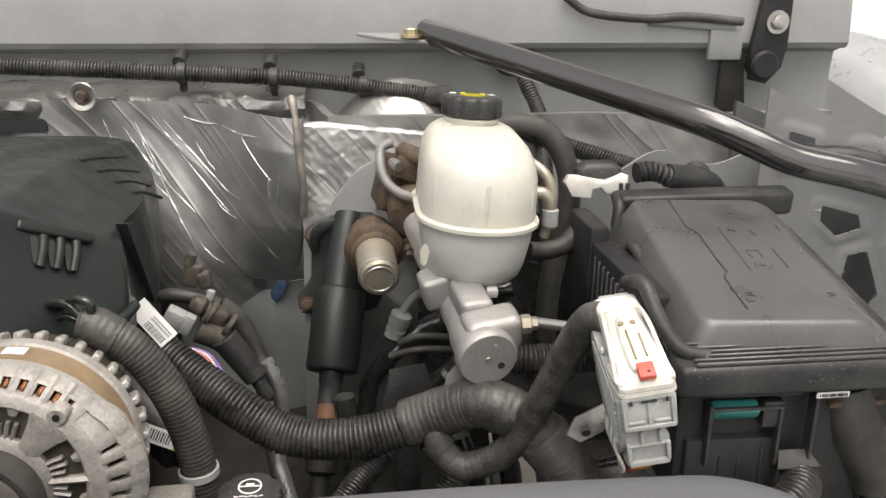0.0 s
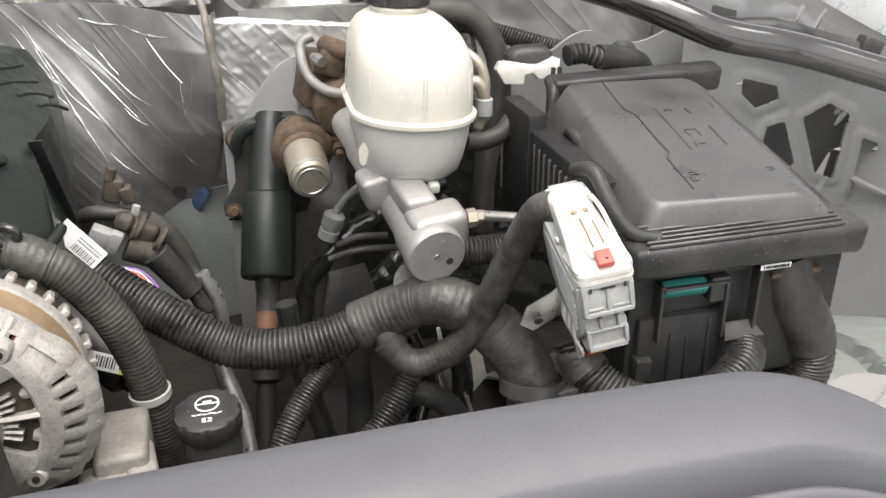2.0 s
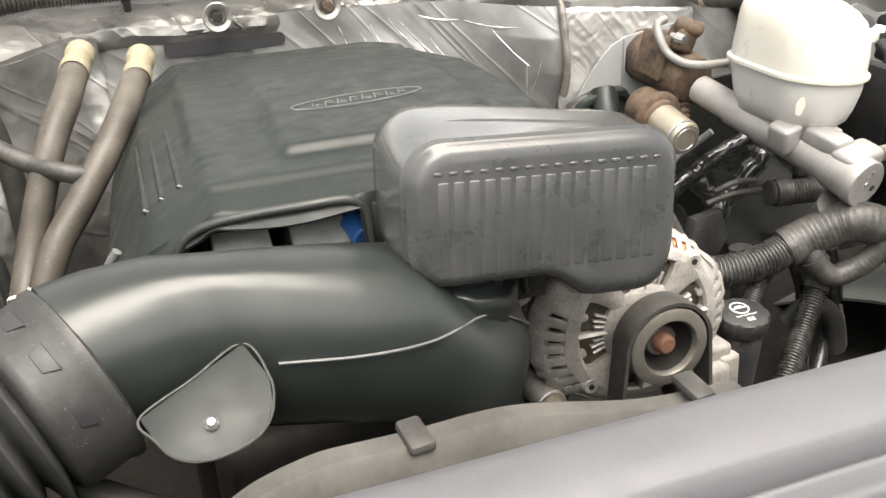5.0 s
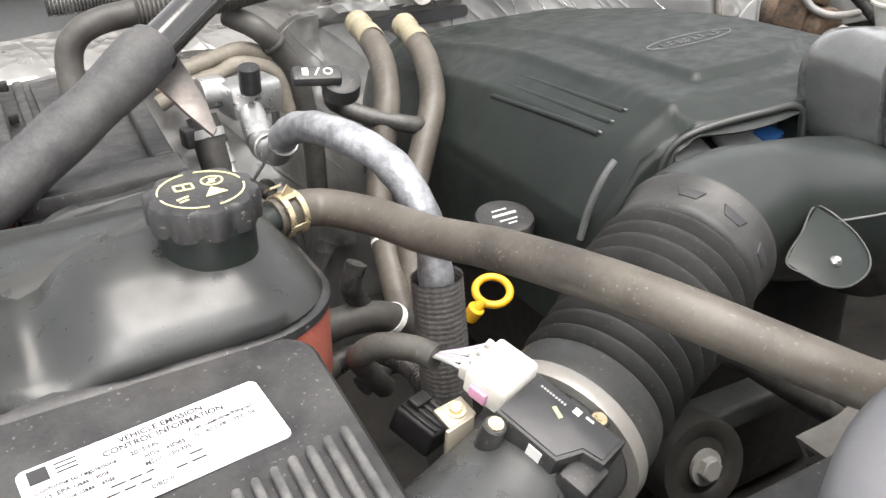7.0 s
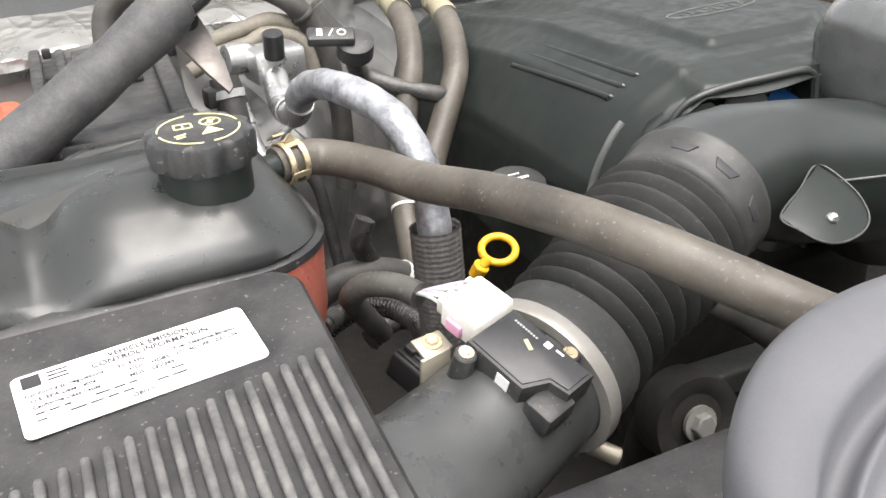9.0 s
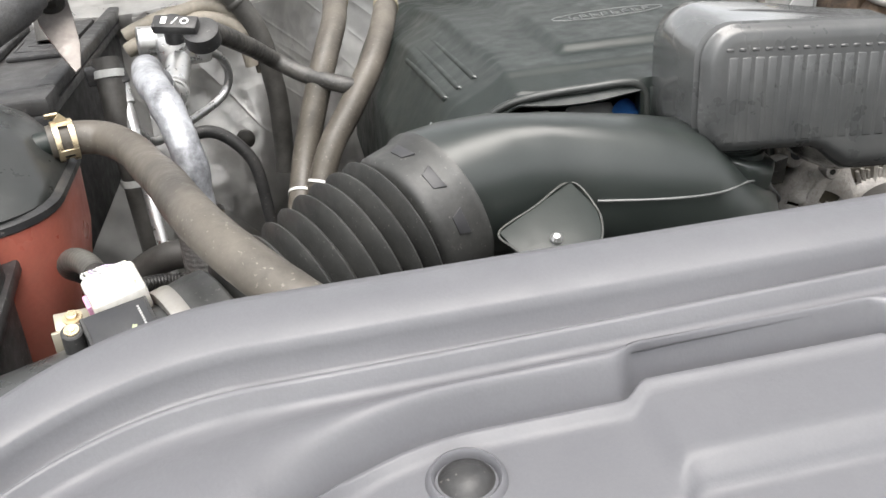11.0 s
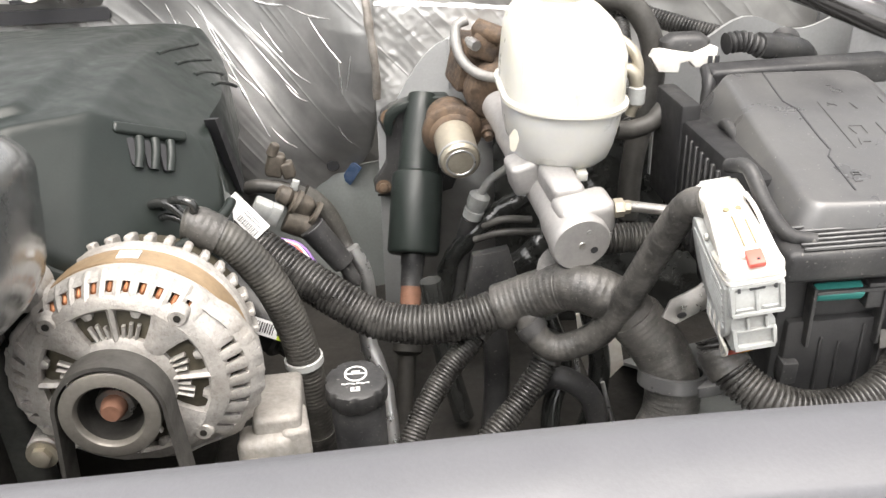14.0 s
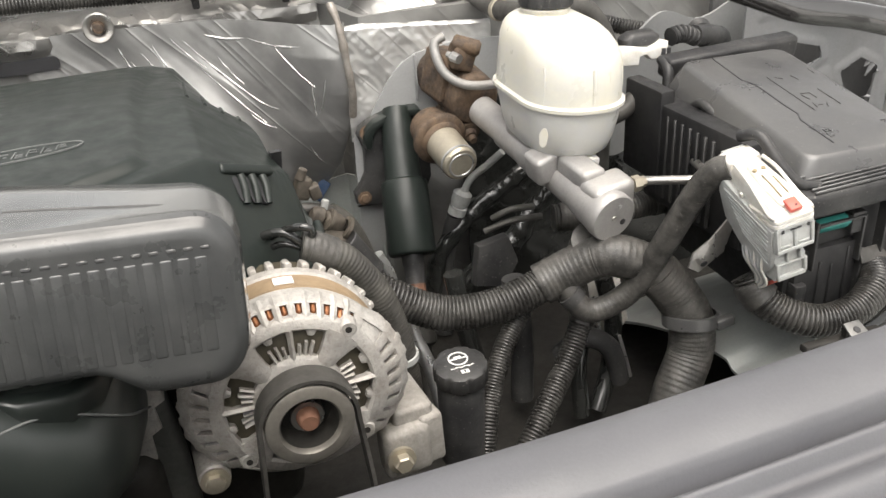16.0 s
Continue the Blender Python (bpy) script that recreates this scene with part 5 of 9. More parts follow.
    # broad spokes with bosses, slim spokes and short teeth in the windows
    for a in (48, 132, 224, 316):
        b = B()
        rows = []
        for r, w in ((0.031, 12), (0.040, 12), (0.049, 13), (0.0580, 15)):
            rows.append([at(a - w, r, 0.0005), at(a - w * 0.4, r, -0.0012), at(a + w * 0.4, r, -0.0012), at(a + w, r, 0.0005), at(a + w, r, 0.011), at(a - w, r, 0.011)])
        loft(b, rows)
        sp = part("broad_spoke", b, M_cast, front)
        b = B()
        p = at(a, 0.0625, -0.0025)
        lathe(b, [(0, 0.0028), (0.0035, 0.0022), (0.0058, 0.0022), (0.0068, 0.0032), (0.0085, 0.012), (0, 0.012)], along(p, p + ax), 20)
        part("boss", b, M_cast, sp)
        b = B()
        lathe(b, [(0, 0.0016), (0.0026, 0.0016), (0.0026, 0.004)], along(p, p + ax), 14)
        part("bolt_hole", b, M_dark, sp)
    for a in (90, 178, 270, 2):
        b = B()
        rows = [[at(a - w, r, 0.001), at(a, r, -0.0008), at(a + w, r, 0.001), at(a + w, r, 0.010), at(a - w, r, 0.010)] for r, w in ((0.032, 3.6), (0.044, 2.6), (0.0565, 2.4))]
        loft(b, rows)
        part("slim_spoke", b, M_cast, front)
    for a0 in (90, 178, 270, 2):
        for d in (-21, -14.5, -8, 8, 14.5, 21):
            a = a0 + d
            b = B()
            rows = [[at(a - w, r, 0.0022), at(a, r, 0.0008), at(a + w, r, 0.0022), at(a + w, r, 0.010), at(a - w, r, 0.010)] for r, w in ((0.032, 2.1), (0.0395, 1.7), (0.0450 - 0.0025 * (abs(d) < 9), 1.4))]
            loft(b, rows)
            part("tooth", b, M_cast, front)
        for d in (-17, 17):
            b = B()
            rows = [[at(a0 + d - w, r, 0.0020), at(a0 + d, r, 0.0010), at(a0 + d + w, r, 0.0020), at(a0 + d + w, r, 0.010), at(a0 + d - w, r, 0.010)] for r, w in ((0.0570, 4.2), (0.0535, 3.6), (0.0505, 2.6))]
            loft(b, rows)
            part("window_lug", b, M_cast, front)
    mr = m @ Matrix.Translation((0, 0, -0.0085))
    # inside: rotor, windings
    b = B()
    lathe(b, [(0, 0.014), (0.050, 0.014), (0.062, 0.022), (0.068, 0.034), (0.069, 0.10), (0, 0.10)], mr, 48)
    part("rotor", b, mat("olive_rotor", (0.060, 0.053, 0.036), 0.6, 0.2, 0.3, 40, 200, 0.3, (0.10, 0.08, 0.055), 0.4, 25), t, "dull olive rotor inside")
    for k in range(40):
        b = B()
        n = mr @ pose(0, 0, 0, 0, 0, 9 * k)
        box(b, (0.0665, 0, 0.022), (0.006, 0.0042, 0.012), (0, 25, 0), 0.0015, 1, m=n)
        part("copper_winding", b, M_copper, t)
    b = B()
    lathe(b, [(0.071, 0.038), (0.0755, 0.040), (0.0755, 0.060), (0.071, 0.062)], mr, 72)
    part("stator_band", b, M_tan, t, "tan lacquered stator band")
    b = B()
    rows = [[mr @ Vector((-r * math.cos(radians(a)), r * math.sin(radians(a)), z)) for r, z in ((0.0757, 0.0445), (0.0765, 0.0445), (0.0765, 0.0555), (0.0757, 0.0555))] for a in np.linspace(80, 91, 6)]
    loft(b, rows)
    part("band_label", b, M_white, t, "pale paper label")
    # rear housing with fins
    b = B()
    lathe(b, [(0.0745, 0.060), (0.077, 0.062), (0.077, 0.070), (0.072, 0.074), (0.066, 0.10), (0.05, 0.112), (0, 0.114)], mr, 72)
    rear = part("rear_housing", b, M_cast, t, "finned rear housing")
    for k in range(36):
        n = mr @ pose(0, 0, 0, 0, 0, 10 * k)
        b = B()
        box(b, (0.0752, 0, 0.078), (0.0075, 0.0060, 0.017), (0, -14, 0), 0.0014, 1, m=n)
        part("fin", b, M_cast, rear)
    # mounting ears
    b = B()
    e = m @ Vector((0.062, 0.060, 0.02))
    cyl(b, e, e + ax.normalized() * 0.03, 0.0145, 0.0145, 24, 0.002)
    box(b, (0.052, 0.050, 0.034), (0.034, 0.02, 0.024), (0, 0, 45), 0.004, m=m)
    ear = part("mounting_ear", b, M_cast, t)
    b = B()
    lathe(b, [(0, -0.0008), (0.0066, -0.0008), (0.0066, 0.002)], along(e, e + ax), 18)
    part("hole", b, M_ink, ear)
    b = B()
    e2 = m @ Vector((0.072, -0.060, 0.012))
    cyl(b, e2, e2 + ax.normalized() * 0.05, 0.013, 0.015, 24, 0.002)
    part("lower_ear", b, M_cast, t)
    b = B()
    bolt(b, e2, -ax, 0.008, 0.008)
    part("bolt", b, M_zinc, t, "yellowed hexagon bolt")
    # pulley and shaft nut
    b = B()
    prof = [(0.012, -0.003), (0.0215, -0.003), (0.0225, -0.0255), (0.0240, -0.0275), (0.0310, -0.0275), (0.0335, -0.026)]
    for k in range(6):
        z = -0.0235 + 0.0036 * k
        prof += [(0.0338, z), (0.0312, z + 0.0018)]
    prof += [(0.0345, -0.002), (0.031, 0.0), (0.012, 0.0)]
    lathe(b, prof, mp, 56)
    part("pulley", b, mat("pulley_steel", (0.17, 0.16, 0.14), 0.45, 0.35, 0.15, 40, 260, 0.15, (0.09, 0.08, 0.07), 0.4, 24), t, "dull brown-grey grooved pulley")
    # inner cone in a dark material that paints the shade inside the pulley
    b = B()
    lathe(b, [(0.010, -0.0045), (0.0200, -0.0045), (0.0213, -0.006), (0.0222, -0.0225)], mp, 40)
    part("recess", b, M_dark, t, "pulley recess, coloured dark for the shade inside")
    b = B()
    lathe(b, [(0, -0.0135), (0.0125, -0.0135), (0.0132, -0.0125), (0.0132, 0)], mp, 28)
    part("shaft_washer", b, M_steel, t, "grey thrust washer")
    b = B()
    lathe(b, [(0, -0.0235), (0.0062, -0.0235), (0.0078, -0.0215), (0.0090, -0.0150), (0.0090, -0.010)], mp, 14)
    part("shaft_nut", b, M_rustshaft, t, "reddish rusted shaft nut")
    return m


AM = alternator()
b = B()
# belt over the alternator pulley, dropping on both sides
pts = [AM @ Vector(p) for p in [(-0.050, -0.22, -0.026), (-0.044, -0.12, -0.026), (-0.039, -0.04, -0.026)]]
pts += [AM @ Vector((0.0362 * math.cos(a), 0.0362 * math.sin(a), -0.026)) for a in np.linspace(math.pi * 1.02, -0.02 * math.pi, 24)]
pts += [AM @ Vector(p) for p in [(0.039, -0.04, -0.026), (0.044, -0.12, -0.026), (0.050, -0.22, -0.026)]]
rows = []
axd = (AM.to_3x3() @ Vector((0, 0, 1))).normalized()
for p in pts:
    rows.append([p - axd * 0.0115, p + axd * 0.0115])
shell(b, rows, 0.003)
solo("drive_belt", b, M_rubber, "grey-black ribbed drive belt round the alternator pulley", "belt")

br = thing("alternator_bracket", (-0.155, 0.54, 1.02), "rough cast aluminium bracket block beside the alternator", "bracket")
M_rough = mat("rough_cast", (0.30, 0.285, 0.262), 0.65, 0.25, 0.22, 40, 260, 0.7, (0.18, 0.16, 0.14), 0.4, 24)
for name, c, d, r, w in (("block", (-0.164, 0.610, 1.016), (0.038, 0.070, 0.040), 4, 0.005), ("web", (-0.150, 0.590, 1.002), (0.022, 0.040, 0.050), 10, 0.004), ("foot", (-0.172, 0.578, 1.000), (0.044, 0.030, 0.05), 4, 0.008)):
    b = B()
    box(b, c, d, (-4, 0, r), w, 3)
    part(name, b, M_rough, br)
b = B()
bolt(b, (-0.180, 0.562, 1.000), (0, -1, 0.06), 0.0085, 0.012)
part("bolt", b, M_zinc, br, "zinc hexagon bolt")


def engine_cover():
    t = thing("engine_cover", (-0.42, 0.85, 1.05), "matte dark green-black moulded plastic engine cover", "engine cover")

    def panel(x, y):
        """1 on the raised middle panel that carries the badge, 0 off it, with a chamfer between."""
        right = -0.338 - 0.058 * sstep(0.695, 0.645, y) + 0.012 * sstep(0.8, 1.1, y)
        return sstep(-0.526, -0.514, x) * sstep(right + 0.008, right - 0.004, x) * sstep(0.640, 0.652, y) * sstep(1.12, 1.09, y)

    def top(x, y):
        """Height of the crown: nearly flat, with a shoulder to the passenger's side and a rounded corner to the driver's."""
        z = 1.2585 - 0.040 * sstep(0.80, 1.16, y) + 0.0068 * panel(x, y)
        z -= 0.0045 * sstep(0.612, 0.600, y) + 0.25 * max(0.600 - y, 0) * sstep(-0.47, -0.57, x)
        d = max(-0.580 - x, 0)
        z -= 0.55 * d + 1.1 * max(d - 0.045, 0) + 0.003 * sstep(0.0, 0.010, d)
        e = max(x + 0.335, 0)
        z -= 0.10 * e + (0.62 + 0.5 * sstep(0.9, 1.1, y)) * max(x + 0.290, 0)
        s = (x + 0.277) * 0.62 - (y - 0.704) * 0.78
        z -= 1.35 * max(s, 0) * sstep(-0.41, -0.33, x) * sstep(-0.004, 0.006, s)
        return z

    def foot(x, y):
        if x < -0.60:
            return 1.05 + 0.13 * sstep(0.600, 0.586, y)
        if y < 0.60 and x < -0.478:
            return top(x, y) - 0.007                       # over the opening
        return 1.160 - 0.012 * sstep(-0.24, -0.34, x) * (y < 0.75) - 0.06 * sstep(0.76, 0.80, y)

    out = [(-0.668, 0.612), (-0.660, 0.598), (-0.645, 0.590), (-0.628, 0.587), (-0.615, 0.585), (-0.608, 0.583)]
    out += [(x, 0.580 - 0.022 * sstep(-0.61, -0.50, x)) for x in np.linspace(-0.600, -0.482, 22)]
    out += [(-0.476, 0.5575), (-0.465, 0.558), (-0.44, 0.559), (-0.40, 0.562), (-0.37, 0.574), (-0.345, 0.588)]
    out += [(-0.325 + 0.122 * math.sin(a), 0.722 - 0.122 * math.cos(a)) for a in np.linspace(0.1, math.pi / 2, 26)]
    out += [(-0.203 - 0.018 * sstep(0.72, 0.80, y) - 0.030 * sstep(0.85, 1.06, y), y) for y in np.linspace(0.735, 1.06, 34)]
    out += [(-0.256, 1.085), (-0.266, 1.11), (-0.285, 1.13), (-0.31, 1.142)] + [(x, 1.145) for x in np.linspace(-0.34, -0.60, 20)] + [(-0.635, 1.14), (-0.655, 1.12)]
    out += [(-0.662 - 0.006 * f, 1.10 - 0.47 * f) for f in np.linspace(0, 1, 36)]
    mid = Vector((-0.44, 0.86, 0))
    rows = []
    for flare, drop in ((0.004, 1.0), (0.002, 0.7), (0.0, 0.4), (-0.001, 0.2), (-0.002, 0.08), (-0.004, 0.02)):
        row = []
        for x, y in out:
            k = (Vector((x, y, 0)) - mid).normalized() * flare
            zt, zf = top(x, y), foot(x, y)
            row.append(Vector((x + k.x, y + k.y, zt - drop * max(zt - zf, 0.004))))
        rows.append(row)
    for f in [0.985, 0.97, 0.955, 0.94, 0.925] + list(np.linspace(0.91, 0.60, 32)) + list(np.linspace(0.58, 0.04, 22)):
        row = []
        for x, y in out:
            px, py = mid.x + (x - mid.x) * f, mid.y + (y - mid.y) * f
            row.append(Vector((px, py, top(px, py))))
        rows.append(row)
    b = B()
    loft(b, rows, (False, True))
    bmesh.ops.recalc_face_normals(b, faces=b.faces[:])
    bmesh.ops.solidify(b, geom=b.faces[:], thickness=0.003)
    part("shell", b, M_engine, t, smooth=50)
    # arched lip over the front opening
    b = B()
    lip = [(-0.613, 0.584, 1.165), (-0.611, 0.5835, 1.200), (-0.608, 0.583, 1.218), (-0.602, 0.581, 1.231), (-0.592, 0.578, 1.2395), (-0.575, 0.573, 1.2455), (-0.55, 0.567, 1.2495), (-0.52, 0.560, 1.2525), (-0.497, 0.5575, 1.2535), (-0.486, 0.557, 1.2505), (-0.480, 0.557, 1.243), (-0.478, 0.557, 1.228), (-0.477, 0.557, 1.20)]
    hose(b, lip, 0.0032, 10, 0.003)
    part("lip", b, M_lipedge, t, "rounded lip of the front opening", 60)
    # inner side wall of the opening
    b = B()
    box(b, (-0.470, 0.572, 1.205), (0.012, 0.03, 0.085), (0, 0, 0), 0.004)
    part("opening_cheek", b, M_engine, t)
    # raised oval badge, its lettering as bars
    m = pose(-0.438, 0.7415, 1.2656, -0.5, 0, 5)
    b = B()
    for k in range(72):
        a, a2 = 2 * math.pi * k / 72, 2 * math.pi * (k + 1) / 72
        p, q = Vector((0.059 * math.cos(a), 0.0150 * math.sin(a), 0)), Vector((0.059 * math.cos(a2), 0.0150 * math.sin(a2), 0))
        d = q - p
        box(b, tuple((p + q) / 2), (d.length * 1.1, 0.0013, 0.0018), (0, 0, math.degrees(math.atan2(d.y, d.x))), 0, m=m)
    # outline and bars are paler than the cover to paint their lit edges
    badge = part("badge", b, M_litedge, t, "raised oval outline, coloured pale as edges catching light")
    for k in range(8):
        b = B()
        x = -0.040 + 0.0112 * k
        h = 0.0155 * math.sqrt(max(1 - (x / 0.062) ** 2, 0.1))
        box(b, (x, 0.0, 0), (0.0012, h * 0.95, 0.0014), (0, 0, -14), 0, m=m)
        box(b, (x + 0.0040, h * 0.36 * (1 if k % 2 else -1), 0), (0.0066, 0.0013, 0.0014), (0, 0, 0), 0, m=m)
        box(b, (x + 0.0044, h * -0.05, 0), (0.0058 if k % 3 else 0.003, 0.0012, 0.0014), (0, 0, 0), 0, m=m)
        part("raised_bar", b, M_litedge, badge)
    # three ridges on the passenger's shoulder, ending in pale tips
    for x, w in ((-0.597, 0.0), (-0.611, 0.001), (-0.624, 0.002)):
        b = B()
        hose(b, [(x - 0.004 * f, 0.648 + 0.17 * f, top(x - 0.004 * f, 0.648 + 0.17 * f) - 0.0016 - 0.002 * f) for f in (0, 0.25, 0.5, 0.75, 1)], 0.0034, 8)
        r = part("shoulder_ridge", b, M_engine, t, smooth=60)
        b = B()
        box(b, (x, 0.6455, top(x, 0.6455) + 0.0005), (0.006, 0.0022, 0.0026), (0, 30, 0), 0.001, 1)
        part("pale_tip", b, M_litedge, r, "pale tip")
    b = B()
    hose(b, [(-0.646, 0.597, 1.226), (-0.655, 0.600, 1.212), (-0.664, 0.606, 1.185), (-0.669, 0.611, 1.155)], 0.0034, 8)
    part("corner_rib", b, M_litedge, t, "pale rib on the front corner", 60)
    # louvred corner towards the driver's side
    e = Vector((0.048, 0.038, -0.026)).normalized()
    n = Vector((0.62 * 0.80, -0.78 * 0.80, 0.6)).normalized()
    n = (n - e * n.dot(e)).normalized()
    f = n.cross(e)
    o = Vector((-0.255, 0.7215, 1.2290))
    g = Matrix(((e.x, f.x, n.x, o.x), (e.y, f.y, n.y, o.y), (e.z, f.z, n.z, o.z), (0, 0, 0, 1)))
    b = B()
    box(b, (0.0, -0.004, 0.001), (0.064, 0.010, 0.007), (0, 0, 0), 0.003, 3, m=g)
    ledge = part("louvre_ledge", b, M_engine, t, "ledge over the louvres", 45)
    for k in range(3):
        b = B()
        prism(b, rrect(0.0068, 0.024, 0.0032, 4), 0.0040, g @ pose(-0.016 + 0.0135 * k, -0.0225 - 0.001 * k, -0.0028, 0, 0, 8), 0)
        part("louvre", b, M_ink, ledge, "dark louvre slot")
        b = B()
        hose(b, [g @ Vector(p) for p in ((-0.0105 + 0.0135 * k, -0.010, 0.002), (-0.0110 + 0.0135 * k, -0.022, 0.0026), (-0.0125 + 0.0135 * k, -0.036, 0.0005))], 0.0038, 10)
        part("louvre_blade", b, M_engine, ledge, smooth=60)
    # slanting dark gap and a board behind it on the driver's flank
    b = B()
    prism(b, [(0.778, 1.214), (0.800, 1.208), (0.864, 1.116), (0.846, 1.112)], 0.010, Matrix(((0, 0, 1, -0.2235), (1, 0, 0, 0), (0, 1, 0, 0), (0, 0, 0, 1))), 0)
    part("gap", b, M_ink, t, "slanting dark gap in the flank")
    for k in range(4):
        b = B()
        hose(b, [(x, y, top(x, y) + 0.0002) for x, y in [(-0.285 + 0.016 * k + 0.004 * f, 0.90 + (0.16 - 0.02 * k) * f) for f in (0, 0.2, 0.4, 0.6, 0.8, 1.0)]], 0.0022, 8)
        part("rear_fin", b, M_engine, t, smooth=60)
    b = B()
    hose(b, [(-0.325 + 0.126 * math.sin(a), 0.722 - 0.126 * math.cos(a), 1.1595 - 0.011 * sstep(0.9, 0.0, a)) for a in np.linspace(-0.1, math.pi / 2, 16)], 0.0045, 10)
    part("skirt_bead", b, M_engine, t, "rounded bead along the skirt", 60)


engine_cover()
# intake runners seen through the opening
man = thing("intake_manifold", (-0.54, 0.62, 1.1), "grey intake runners under the engine cover", "manifold")
for x in (-0.566, -0.508):
    b = B()
    box(b, (x, 0.640, 1.196), (0.046, 0.07, 0.05), (18, 0, 0), 0.008, 3)
    part("runner", b, M_black, man)
for x in (-0.563, -0.507):
    b = B()
    box(b, (x, 0.598, 1.2125), (0.042, 0.030, 0.008), (24, 0, 0), 0.003)
    part("pale_pad", b, M_greyplug, man, "pale grey pad")
b = B()
cyl(b, (-0.481, 0.60, 1.217), (-0.476, 0.578, 1.211), 0.0105, 0.0105, 18)
part("blue_plug", b, M_blue, man, "blue plastic plug")
b = B()
box(b, (-0.44, 0.86, 1.0), (0.38, 0.38, 0.26), (0, 0, 0), 0.03, 3)
box(b, (-0.49, 0.60, 0.95), (0.24, 0.10, 0.24), (0, 0, 0), 0.02, 3)
solo("engine_block", b, M_dark, "dark sooty engine block below the cover", "engine")
M_front = mat("dusty_dark_cast", (0.050, 0.053, 0.050), 0.55, 0.1, 0.3, 25, 240, 0.4, (0.13, 0.125, 0.11), 0.4, 14)
tc = thing("timing_cover", (-0.42, 0.59, 0.92), "dusty dark grey engine front cover beside the alternator", "engine cover")
b = B()
stack(b, [(0.90, .16, .03, .01, 0, 0), (1.05, .15, .03, .01, 0, 0), (1.11, .11, .028, .01, 0.015, 0), (1.125, .08, .02, .008, 0.02, 0)], Matrix.Translation((-0.425, 0.592, 0)))
part("panel", b, M_front, tc)
for x in (-0.455, -0.405):
    b = B()
    box(b, (x, 0.574, 1.0), (0.006, 0.012, 0.19), (0, 4, 0), 0.002)
    part("web", b, M_front, tc)


def resonator():
    t = thing("air_resonator", (-0.38, 0.53, 1.16), "satin black plastic air intake resonator box with ribbed front", "resonator")
    # front plane: left edge to right edge, leaning back towards the bottom
    o = Vector((-0.380, 0.473, 1.250))
    ux = Vector((0.1, -0.004, -0.0065)).normalized()
    uz = Vector((0.0, 0.16, 1.0)).normalized()
    uz = (uz - ux * uz.dot(ux)).normalized()
    uy = uz.cross(ux)
    m = Matrix(((ux.x, uz.x, -uy.x, o.x), (ux.y, uz.y, -uy.y, o.y), (ux.z, uz.z, -uy.z, o.z), (0, 0, 0, 1)))

    def ring(w, h, r, d, dz=0.0, drop=0.0, fall=0.0):
        out = []
        q = rrect(w, h, r, 7)
        dense = []
        for i, ((x0, z0), (x1, z1)) in enumerate(zip(q, q[1:] + q[:1])):
            cut = 14 if i % 8 == 7 else 1
            dense += [(x0 + (x1 - x0) * k / cut, z0 + (z1 - z0) * k / cut) for k in range(cut)]
        for x, z in dense:
            lo = sstep(0.0, -h / 2, z)
            out.append((x, z + dz - drop * lo * sstep(0.0, 0.035, x) - fall * sstep(0, h / 2, z) * sstep(-0.06, 0.08, x), d))
        return out

    b = B()
    rings = [ring(.156, .0665, .016, .0, .009, .014), ring(.168, .0765, .020, .0, .009, .014), ring(.175, .0835, .022, -.0015, .009, .016), ring(.1800, .0885, .024, -.006, .009, .018), ring(.1835, .0915, .025, -.0075, .009, .018), ring(.179, .087, .024, -.009, .009, .017), ring(.179, .087, .024, -.0125, .009, .017), ring(.187, .0935, .026, -.014, .0095, .020),
             ring(.192, .098, .026, -.030, .011, .024, .007), ring(.193, .106, .028, -.060, .0155, .024, .010), ring(.190, .104, .030, -.085, .016, .022, .011), ring(.178, .092, .030, -.100, .012, .018, .010), ring(.15, .07, .022, -.108, .007, .012, .008)]
    loft(b, rings[:8], m=m)
    part("case", b, M_reso, t, smooth=42)
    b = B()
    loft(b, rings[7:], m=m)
    part("rear_case", b, M_topgloss, t, "glossy black rear half, its colour greyed for the sky's reflection", 42)
    for k in range(15):
        x = -0.070 + 0.0100 * k
        b = B()
        box(b, (x, 0.0012, -0.0012), (0.0082, 0.062, 0.0034), (0, 0, 0), 0.00165, 4, m=m)
        part("front_rib", b, M_reso, t, smooth=70)
    # row of slightly paler dashes, painting the highlights above the ribs
    for k in range(16):
        x = -0.0735 + 0.0098 * k
        b = B()
        box(b, (x, 0.0372, 0.0002), (0.0056, 0.0022, 0.0012), (0, 0, 0), 0.0005, 1, m=m)
        part("highlight_dash", b, M_lid, t)
    b = B()
    hose(b, [m @ Vector(p) for p in ((-0.078, 0.0605, -.040), (-0.04, 0.0622, -.040), (0.02, 0.0578, -.040), (0.072, 0.0530, -.040))], 0.0009, 6)
    part("seam", b, M_ink, t)
    b = B()
    n = along((-0.429, 0.523, 1.190), (-0.424, 0.524, 1.268))
    lathe(b, [(0.0335, 0.0), (0.0335, 0.0135), (0.0315, 0.015), (0.0315, 0.0175), (0.0330, 0.0185), (0.0330, 0.0215), (0.0300, 0.023), (0.0300, 0.0255), (0.0312, 0.0265), (0.0312, 0.029), (0.0265, 0.031), (0.026, 0.075), (0, 0.075)], n, 40)
    part("neck", b, M_engine, t, "stepped round neck")


resonator()


